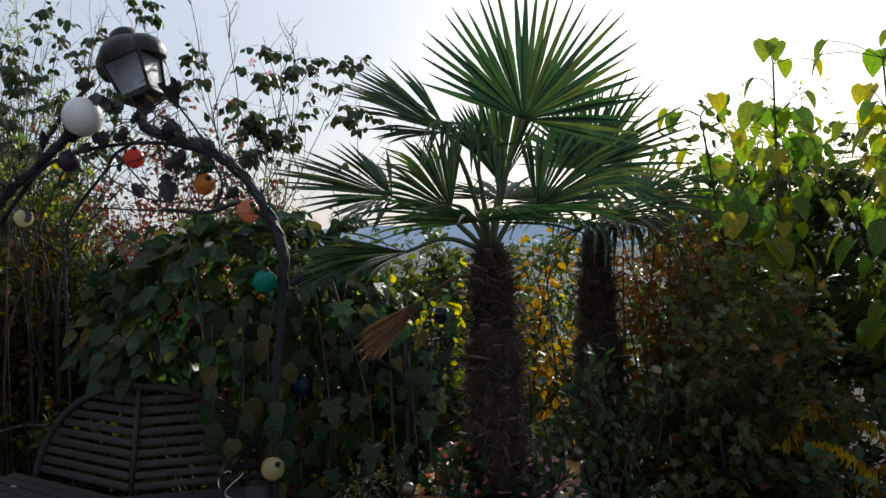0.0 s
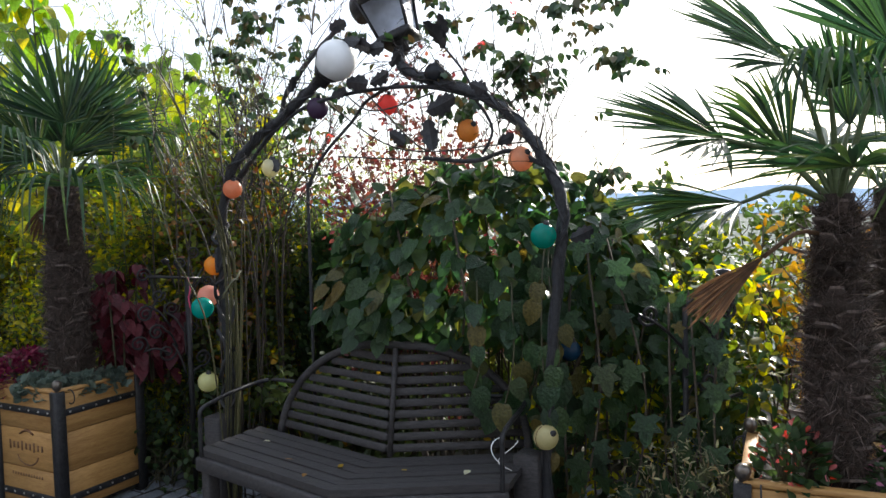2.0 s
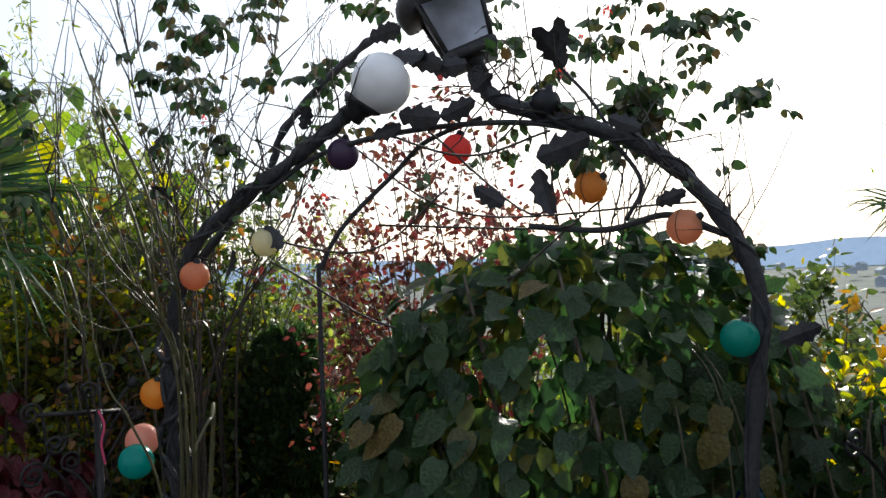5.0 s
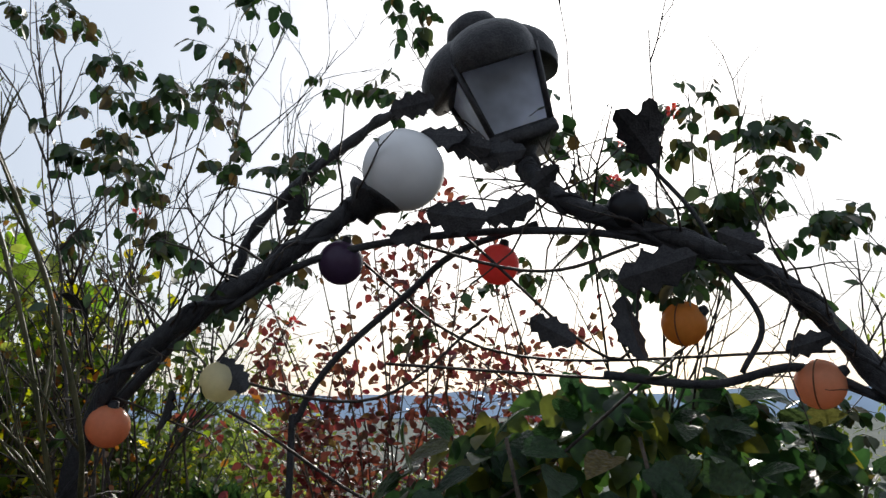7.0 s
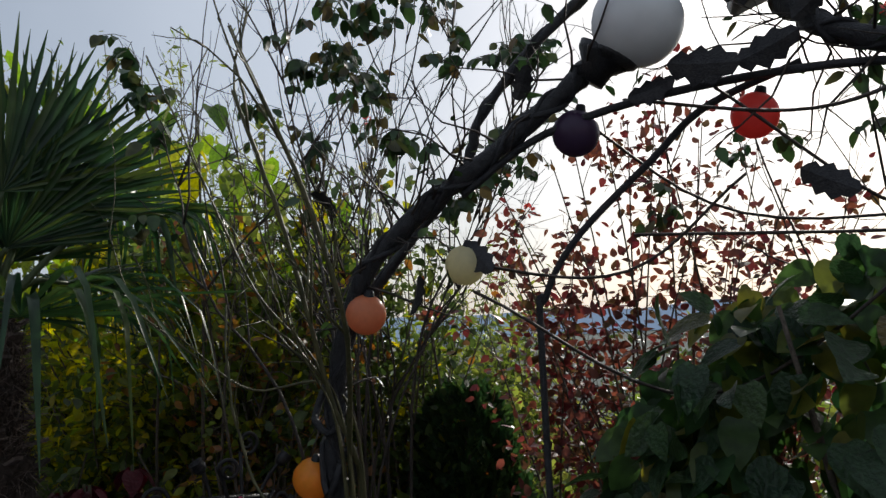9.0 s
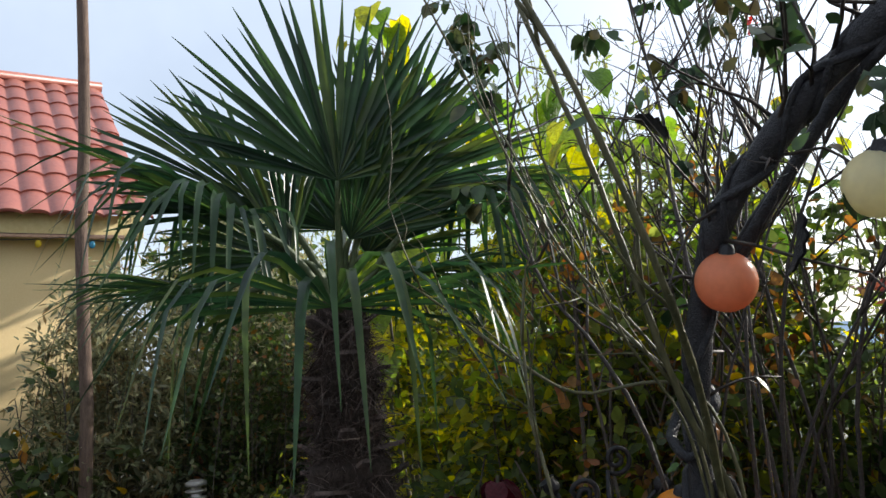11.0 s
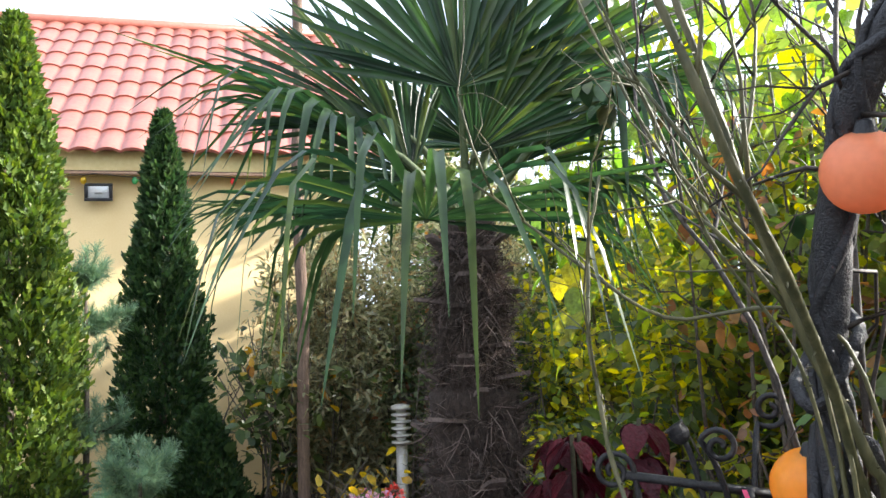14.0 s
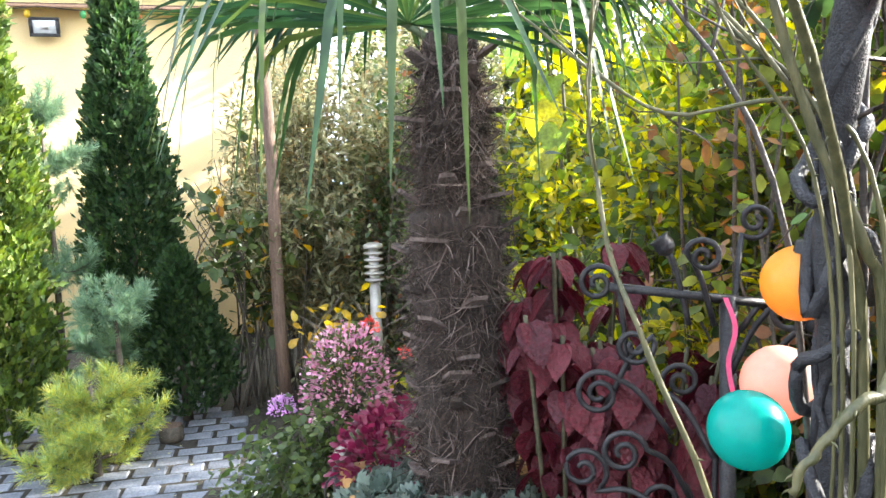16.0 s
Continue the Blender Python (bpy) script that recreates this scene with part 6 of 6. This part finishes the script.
catalpa("young tree with large yellow-green heart-shaped leaves", 1.5, 4.15, [(1.42, 4.05, 2.2), (1.15, 4.25, 2.0), (1.6, 4.3, 1.75), (1.3, 4.1, 1.6)], 110, 130, 0.12)
catalpa("young tree with large green heart-shaped leaves", 1.95, 3.75, [(1.75, 3.75, 2.15), (2.0, 3.9, 2.3), (1.7, 3.6, 1.6), (1.85, 3.6, 1.1)], 111, 120, 0.125)
catalpa("tree with large lime green leaves behind the palm", -4.4, 6.0, [(-4.4, 5.9, 3.2), (-4.0, 6.1, 2.7), (-4.8, 6.0, 2.9), (-3.7, 5.9, 2.1), (-4.4, 5.8, 2.1), (-3.6, 6.2, 2.4)], 112, 295, 0.15)
catalpa("young tree with lime leaves over the hedge", -3.1, 5.6, [(-3.1, 5.5, 2.4), (-2.85, 5.5, 2.15), (-3.35, 5.7, 2.3), (-2.7, 5.4, 1.75), (-3.5, 5.6, 2.0), (-2.6, 5.6, 1.95)], 113, 240, 0.12)

# yellow sumac sprays
rng = np.random.default_rng(114)
sumac = thing("sumac", 1.45, 3.6, 0, "sumac with drooping yellow feathered leaves", "shrub")
for k in range(15):
    g, lf = Geo(), Geo()
    b = np.array((rng.uniform(-0.3, 0.5), rng.uniform(-0.25, 0.25), rng.uniform(0.35, 0.75)))
    a = rng.uniform(2.0, 5.5)
    e = b + np.array((0.26 * math.cos(a), 0.26 * math.sin(a), -0.08))
    stem = smooth_path([(b[0] * 0.3, b[1] * 0.3, 0), b * 0.8, b], 8)
    tube(g, stem, 0.005, 5)
    rib = smooth_path([b, (b + e) / 2 + np.array((0, 0, 0.04)), e], 14)
    tube(g, rib, 0.002, 4)
    for i in range(2, 14):
        scatter(lf, LANCE, np.repeat(rib[i:i + 1], 2, 0), np.array([(0.25, -0.1, -1), (-0.25, 0.1, -1)]), np.array([0.075, 0.075]) * rng.uniform(0.8, 1.1), rng, 0.15, 0.2, (0, -1, 0.2))
    spray = part("spray", g, M_BARK, sumac)
    part("feathered_leaf", lf, M_SUMAC, spray)


# ---- conifers ----
def conifer(name, label, x, y, h, r, count, size, mat, seed, shape=0.75, z0=0.05):
    """A dense column or cone: trunk and many small flat sprays, with an uneven surface."""
    rng = np.random.default_rng(seed)
    ob = thing(name, x, y, 0, label, "conifer")
    g = Geo()
    tube(g, [(0, 0, 0), (0, 0, h * 0.9)], [0.03, 0.008], 7)
    part("trunk", g, M_BARK, ob)
    t = rng.random(count) ** 0.8
    z = z0 + t * (h - z0)
    a = rng.uniform(0, 2 * np.pi, count)
    lump = 1 + 0.12 * np.sin(a * 3 + z * 7 + seed) + 0.14 * np.sin(a * 7 - z * 13) + 0.12 * np.sin(a * 13 + z * 31 + seed)
    rr_ = r * np.minimum(1, (1 - t) ** shape * 1.35 + 0.03) * np.minimum(1, 0.55 + t * 4) * lump * rng.uniform(0.72, 1.1, count)
    out = np.stack([np.cos(a), np.sin(a), np.zeros(count)], -1)
    p = out * rr_[:, None] + np.stack([0 * z, 0 * z, z], -1)
    g = Geo()
    scatter(g, SPRAY, p, out * 0.6 + np.array((0, 0, 0.9)), rng.uniform(0.6, 1.2, count) * size, rng, 0.35, 0.0, (0.3, 0.3, 0.3))
    part("foliage", g, mat, ob)
    return ob


conifer("thuja", "tall bright green thuja column by the house", -6.12, 3.64, 2.95, 0.27, 24000, 0.06, M_THUJA, 120, 0.68)
conifer("thuja", "dark green thuja column in front of the wall", -6.72, 4.5, 2.7, 0.24, 20000, 0.058, M_THUJA_D, 121, 0.75)
conifer("dwarf_spruce", "small dark green conical dwarf spruce", -6.02, 4.55, 0.93, 0.22, 8000, 0.045, M_THUJA_D, 122, 0.7)
conifer("thuja_globe", "dark rounded thuja behind the arch", -2.07, 5.2, 1.27, 0.2, 8000, 0.05, M_THUJA_D, 123, 0.35)


def pine(label, x, y, whorls, seed, mat):
    """A young pine: a stem, tiers of limbs and needle brushes at their ends; whorls: (height, reach, limbs)."""
    rng = np.random.default_rng(seed)
    ob = thing("young_pine", x, y, 0, label, "pine")
    g, nd = Geo(), Geo()
    top = whorls[-1][0] + 0.12
    tube(g, [(0, 0, 0), (0.01, 0.01, top * 0.5), (0, 0, top)], [0.022, 0.015, 0.006], 7)
    ends = [((0, 0, top), (0, 0, 1))]
    for z, reach, limbs in whorls:
        for k in range(limbs):
            a = rng.uniform(0, 6.28)
            e = np.array((math.cos(a) * reach, math.sin(a) * reach, z + reach * 0.25)) * np.array((*rng.uniform(0.7, 1.1, 2), 1))
            path = smooth_path([(0, 0, z), e * np.array((0.5, 0.5, 0)) + np.array((0, 0, z)), e], 7)
            part("limb", tube(Geo(), path, np.linspace(0.01, 0.004, 7), 5), M_BARK, ob)
            for i in (2, 3, 4, 5, 6):
                ends.append((path[i], path[i] - path[i - 1] + np.array((0, 0, 0.03))))
                side = path[i] + rng.normal(0, 0.05, 3)
                ends.append((side, side - path[i - 1] + np.array((0, 0, 0.04))))
    for p, d in ends:
        m = 130
        d = unit(d)
        q = np.array(p) + d * rng.uniform(-0.05, 0.04, (m, 1))
        dirs = d * 0.75 + unit(rng.normal(0, 1, (m, 3))) * 0.75
        nt = (np.array([(-0.03, 0, 0), (0.03, 0, 0), (0.014, 1, 0), (-0.014, 1, 0)], float), np.array([(0, 1, 2), (0, 2, 3)]))
        scatter(nd, nt, q, dirs, rng.uniform(0.035, 0.065, m), rng, 0.1, 0.0)
    part("trunk", g, M_BARK, ob)
    part("needles", nd, mat, ob)


pine("young pine with yellow-green needle brushes by the paving", -5.5, 3.98, [(0.08, 0.27, 8), (0.2, 0.25, 8), (0.34, 0.2, 6)], 130, M_NEEDLE)
pine("young blue-green pine with open tiers of needles", -5.72, 4.15, [(0.5, 0.2, 4), (0.7, 0.2, 5)], 131, M_NEEDLE_B)
pine("slender young pine in front of the ochre wall", -6.3, 4.0, [(0.85, 0.22, 4), (1.15, 0.2, 4), (1.4, 0.14, 4), (1.65, 0.08, 3)], 132, M_NEEDLE_B)

# ---- small garden things ----
mum = clump("chrysanthemum", "round pink chrysanthemum mound in bloom", "flowers", -4.52, 4.74, 0.36, 0.18, 0.36, [("foliage", 500, OVATE, 0.035, M_GREEN, 0, 0.95), ("blossoms", 1500, PETAL, 0.022, M_PINK, 0.05, 1.0)], 140)
pot = thing("flower_pot", -4.52, 4.74, 0, "dark clay flower pot under the chrysanthemum", "pot")
g = Geo()
lathe(g, [(0.0, 0), (0.1, 0), (0.14, 0.3), (0.15, 0.3), (0.15, 0.34), (0.13, 0.34), (0.12, 0.3), (0.0, 0.3)], Matrix(), 28)
part("body", g, M_SOIL, pot)
clump("allium", "lilac flower head above green leaves", "flowers", -4.62, 4.5, 0.4, 0.05, 0.06, [("blossoms", 300, PETAL, 0.014, M_LILAC, 0, 1)], 141)
clump("zinnia", "coral flower heads beside the chrysanthemum", "flowers", -4.75, 4.98, 0.62, 0.035, 0.05, [("blossoms", 90, PETAL, 0.022, M_CORAL, 0, 1)], 142)
clump("zinnia", "small coral flower near the bollard", "flowers", -4.5, 5.0, 0.55, 0.025, 0.035, [("blossoms", 60, PETAL, 0.018, M_CORAL, 0, 1)], 143)
rng = np.random.default_rng(144)
for k, (x, y, z) in enumerate(((-3.02, 4.95, 1.0), (-2.95, 5.0, 1.04), (-3.1, 5.0, 0.85), (-2.8, 5.0, 0.95))):
    d = thing("daisy", x, y, 0, "tall yellow daisy on a thin stalk", "flower", "yellow daisies")
    g = Geo()
    tube(g, smooth_path([(0, 0, 0), (0.03, 0.01, z * 0.5), (0, 0, z)], 8), 0.003, 5)
    part("stalk", g, M_STEM, d)
    g = Geo()
    ph = np.arange(13) * 2 * np.pi / 13
    scatter(g, LANCE, np.tile(np.array((0, 0, z)), (13, 1)), np.stack([np.cos(ph), np.sin(ph), 0 * ph + 0.1], -1), np.full(13, 0.04), rng, 0.05, 0.1)
    part("petals", g, M_DAISY, d)
    g = Geo()
    ball(g, (0, 0, z + 0.004), 0.012, 12, 0.7)
    part("eye", g, M_BARK, d)

bollard = thing("bollard_lamp", -5.42, 5.41, 0, "louvred garden bollard lamp on a slim post", "lamp")
g = Geo()
tube(g, [(0, 0, 0), (0, 0, 0.72)], 0.03, 16)
part("post", g, M_RUST, bollard)
for k in range(5):
    g = Geo()
    lathe(g, [(0.03, 0.72 + 0.036 * k), (0.052, 0.728 + 0.036 * k), (0.054, 0.735 + 0.036 * k), (0.03, 0.742 + 0.036 * k)], Matrix(), 20)
    part("louvre", g, M_RUST, bollard)
g = Geo()
tube(g, [(0, 0, 0.72), (0, 0, 0.9)], 0.026, 14)
part("diffuser", g, M_GLASS_W, bollard)
g = Geo()
lathe(g, [(0.03, 0.9), (0.054, 0.902), (0.054, 0.92), (0.03, 0.93), (0, 0.932)], Matrix(), 20)
part("cap", g, M_RUST, bollard)

log = thing("cut_log", -5.75, 4.38, 0, "short sawn log standing on the paving", "log")
g = Geo()
lathe(g, [(0.0, 0.0), (0.058, 0.0), (0.06, 0.03), (0.057, 0.075), (0.054, 0.078)], Matrix(), 18)
part("bark", g, M_BARK, log)
g = Geo()
lathe(g, [(0.055, 0.078), (0.03, 0.079), (0.0, 0.079)], Matrix(), 18)
part("cut_face", g, M_OLDWOOD, log, "pale sawn end")


# ---- wrought-iron scroll stands ----
def spiral(c, u, w, r0, turns, start, lead=None, n=34):
    """Points of a scroll in the plane of u and w, wound in to its centre c."""
    c, u, w = np.array(c), np.array(u, float), np.array(w, float)
    t = np.linspace(0, 1, n)
    a = start + turns * 2 * np.pi * t
    r = r0 * (1 - 0.82 * t)
    pts = c + (r * np.cos(a))[:, None] * u + (r * np.sin(a))[:, None] * w
    if lead is not None:
        pts = np.concatenate([smooth_path([lead, (np.array(lead) + pts[0]) / 2 + 0.02 * w, pts[0]], 8)[:-1], pts])
    return pts


stand = thing("iron_stand", -2.66, 4.42, 0, "black wrought-iron plant stand with scrolls and roses", "plant stand")
sp = np.array((-2.66, 4.42, 0.0))
U, W = unit((0.62, 0.55, 0.0)), np.array((0, 0, 1.0))
N = unit((0.66, -0.75, 0))
g = Geo()
tube(g, [(0.03, 0.03, 0), (0.03, 0.03, 1.1)], 0.014, 10)
part("post", g, M_IRON, stand)
g = Geo()
tube(g, [tuple(-0.15 * U + 1.115 * W), tuple(0.12 * U + 1.085 * W)], 0.008, 6)
part("cross_bar", g, M_IRON, stand)
scrolls = [((-0.17, 1.12), 0.034, 1.6, 0.3, (-0.12, 0.97)), ((0.0, 1.17), 0.03, -1.5, 2.8, (0.02, 1.05)), ((0.09, 1.22), 0.032, 1.6, 4.0, (0.05, 1.05)), ((-0.11, 1.02), 0.034, -1.7, 0.5, (-0.16, 0.9)),
           ((-0.17, 0.93), 0.04, 1.7, 1.2, (-0.05, 0.86)), ((-0.03, 0.94), 0.034, -1.6, 3.6, (0.02, 0.82)), ((-0.13, 0.84), 0.04, 1.6, 0.2, (-0.02, 0.75)), ((0.05, 0.83), 0.04, -1.7, 2.2, (0.02, 0.7)),
           ((-0.2, 0.78), 0.045, 1.6, 5.2, (-0.06, 0.72)), ((0.13, 1.08), 0.03, 1.5, 2.2, (0.04, 0.95)), ((-0.06, 0.72), 0.05, -1.6, 0.9, (0.02, 0.6)), ((0.1, 0.68), 0.045, 1.7, 4.4, (0.02, 0.55))]
for k, ((su, sw), r0, turns, st, (lu, lw)) in enumerate(scrolls):
    g = Geo()
    off = N * (0.05 * math.sin(k * 2.3))
    tube(g, spiral(su * U + sw * W + off, U, W, r0, turns, st, lu * U + lw * W), 0.0052, 6)
    part("scroll", g, M_IRON, stand)
CUP = [(0.0, 0.0), (0.012, 0.001), (0.024, 0.012), (0.028, 0.028), (0.024, 0.042), (0.03, 0.05), (0.026, 0.05), (0.02, 0.04), (0.0, 0.02)]
for su, sw, tilt in ((-0.05, 1.17, -35), (0.15, 1.16, 50), (0.16, 1.05, 70)):
    g = lathe(Geo(), CUP, Matrix.Translation(su * U + sw * W) @ pose(0, 0, 0, 0, tilt, 40) @ Matrix.Scale(0.65, 4), 9)
    part("iron_rose", g, M_IRON, stand)
    part("rose_stalk", tube(Geo(), smooth_path([su * U + sw * W, su * 0.8 * U + (sw - 0.03) * W, su * 0.4 * U + (sw - 0.12) * W], 10), 0.005, 6), M_IRON, stand)
g = Geo()
rib = smooth_path([tuple(0.035 * U + 1.1 * W + N * 0.02), tuple(0.05 * U + 1.05 * W + N * 0.025), tuple(0.04 * U + 0.99 * W + N * 0.02), tuple(0.052 * U + 0.92 * W + N * 0.02)], 14)
side = (U * 0.004)[None]
g.add(np.concatenate([rib - side, rib + side]), [(i, i + 1, 15 + i, 14 + i) for i in range(13)])
part("ribbon", g, M_RIBBON, stand, "bright pink ribbon tied on")

stand2 = thing("iron_stand", -0.3, 3.78, 0, "black wrought-iron scroll stand in the vine", "plant stand")
U2 = unit((0.9, 0.42, 0))
g = Geo()
tube(g, [(0, 0, 0), (0, 0, 1.02)], 0.012, 8)
part("post", g, M_IRON, stand2)
g = Geo()
tube(g, [(0, 0, 1.02), tuple(0.2 * U2 + 1.02 * W)], 0.008, 6)
part("cross_bar", g, M_IRON, stand2)
g = Geo()
tube(g, [(-0.02, 0, 0.6), tuple(0.26 * U2 + 0.66 * W)], 0.008, 6)
part("cross_bar", g, M_IRON, stand2)
for (su, sw), r0, turns, st, (lu, lw) in (((0.2, 1.0), 0.045, 1.7, 1.0, (0.13, 0.78)), ((0.12, 0.84), 0.04, -1.6, 0.2, (0.04, 0.98)), ((0.1, 1.08), 0.03, 0.6, 0.2, (0.0, 1.02)), ((0.1, 0.72), 0.04, 1.6, 3.2, (0.0, 0.65)), ((-0.16, 1.0), 0.045, 1.6, 3.0, (0, 0.85))):
    g = Geo()
    tube(g, spiral(su * U2 + sw * W, U2, W, r0, turns, st, lu * U2 + lw * W), 0.0065, 6)
    part("scroll", g, M_IRON, stand2)
part("iron_rose", lathe(Geo(), CUP, Matrix.Translation(0.17 * U2 + 1.09 * W) @ pose(0, 0, 0, 20, 0, 0) @ Matrix.Scale(1.2, 4), 9), M_IRON, stand2)

# small litter on the bench and paving
rng = np.random.default_rng(156)
for k, (x, y, mt, s) in enumerate(((-2.02, 3.83, M_WHITEPET, 0.03), (-1.6, 3.52, M_SUMAC, 0.04), (-1.12, 3.52, M_WHITEPET, 0.045), (-1.85, 3.6, M_ORANGE, 0.035), (-1.35, 3.5, M_SUMAC, 0.03), (-1.72, 3.45, M_ORANGE, 0.03))):
    g = Geo()
    scatter(g, OVATE, np.array([(0, 0, 0.006)]), np.array([(math.cos(k * 2.2), math.sin(k * 2.2), 0.0)]), np.array([s]), rng, 0.05, 0.0, (0, 0, 3))
    ob = part("fallen_leaf", g, mt, at=pose(x, y, 0.453))
    tagged(ob, "dry fallen leaf lying on the bench seat", "leaf", "fallen leaves on the bench")
g = Geo()
m = 420
pp = np.stack([rng.uniform(-6.2, -2.6, m), rng.uniform(1.5, 4.5, m), np.full(m, 0.006)], -1)
scatter(g, OVATE, pp, np.stack([rng.normal(0, 1, m), rng.normal(0, 1, m), np.zeros(m)], -1), rng.uniform(0.012, 0.035, m), rng, 0.1, 0.0, (0, 0, 3))
tagged(part("leaf_litter", g, M_OLIVE), "scattered dry leaf litter on the setts", "leaf litter", kind="stuff")
wire = thing("white_cable", -1.02, 3.52, 0.45, "loops of thin white cable on the bench end", "cable")
g = Geo()
ph = np.linspace(0, 4 * np.pi, 60)
tube(g, np.stack([0.03 * np.cos(ph) + 0.004 * ph, 0.025 * np.sin(ph), 0.065 + 0.06 * np.sin(ph * 0.5 + 1.2)], -1), 0.002, 5)
part("loop", g, M_GLASS_W, wire)

# ---- unseen wall added behind the walker to cut fill light ----
g = Geo()
box(g, 16, 0.3, 4.5, pose(0, -3.2, 2.25), 0.02)
tagged(part("wall_south", g, M_STONE), "unseen plain grey wall added to block fill light", "wall", kind="structure")

# ---- paving ----
paving = tagged(new("pavement"), "worn grey stone setts in running rows", "paving", kind="structure")
g = Geo()
box(g, 6.3, 7.8, 0.02, pose(-3.6, 0.8, -0.012), 0)
box(g, 3.5, 5.8, 0.02, pose(1.32, -0.1, -0.012), 0)
part("bedding", g, M_SOIL, paving)
SL, SW = 0.162, 0.108
rng = np.random.default_rng(160)
sett_meshes = []
for k in range(5):
    g = Geo()
    l, w = SL - 0.012 - 0.004 * rng.random(), SW - 0.012 - 0.004 * rng.random()
    box(g, l, w, 0.05, Matrix(), 0.009)
    me = g.mesh("sett", False)
    me.materials.append(M_SETT)
    sett_meshes.append(me)
ang = 65.7
ca, sa = math.cos(radians(ang)), math.sin(radians(ang))
joined, singles = Geo(), 0
cells = [(i, j) for i in range(-62, 63) for j in range(-95, 96)]
cells.sort(key=lambda c: math.hypot((c[0] + 0.5 * (c[1] % 2)) * SL * ca - c[1] * SW * sa - 0.45, (c[0] + 0.5 * (c[1] % 2)) * SL * sa + c[1] * SW * ca - 0.2))
for i, j in cells:
    u, w = (i + 0.5 * (j % 2)) * SL, j * SW
    x, y = -5.0 + u * ca - w * sa, 4.0 + u * sa + w * ca
    if not (-6.7 < x < 3.0 and -3.0 < y < 4.75) or (x > -2.2 and y > 4.6) or (x > -0.45 and y > 2.85):
        continue
    m = pose(x, y, -0.022 + rng.normal(0, 0.0025), rng.normal(0, 1.0), rng.normal(0, 1.0), ang + rng.normal(0, 1.2))
    if singles < 300:
        part("sett", sett_meshes[rng.integers(0, 5)], M_SETT, paving, at=m)
        singles += 1
    else:
        box_v = np.array([(sx * (SL - 0.014) / 2, sy * (SW - 0.014) / 2, z) for z in (-0.02, 0.018) for sx, sy in ((-1, -1), (1, -1), (1, 1), (-1, 1))] + [(sx * (SL - 0.028) / 2, sy * (SW - 0.028) / 2, 0.025) for sx, sy in ((-1, -1), (1, -1), (1, 1), (-1, 1))])
        mm = np.array(m)
        joined.add(box_v @ mm[:3, :3].T + mm[:3, 3], [(0, 1, 5, 4), (1, 2, 6, 5), (2, 3, 7, 6), (3, 0, 4, 7), (4, 5, 9, 8), (5, 6, 10, 9), (6, 7, 11, 10), (7, 4, 8, 11), (8, 9, 10, 11)])
tagged(part("sett_field", joined, M_SETT, paving, smooth=False), kind="stuff")
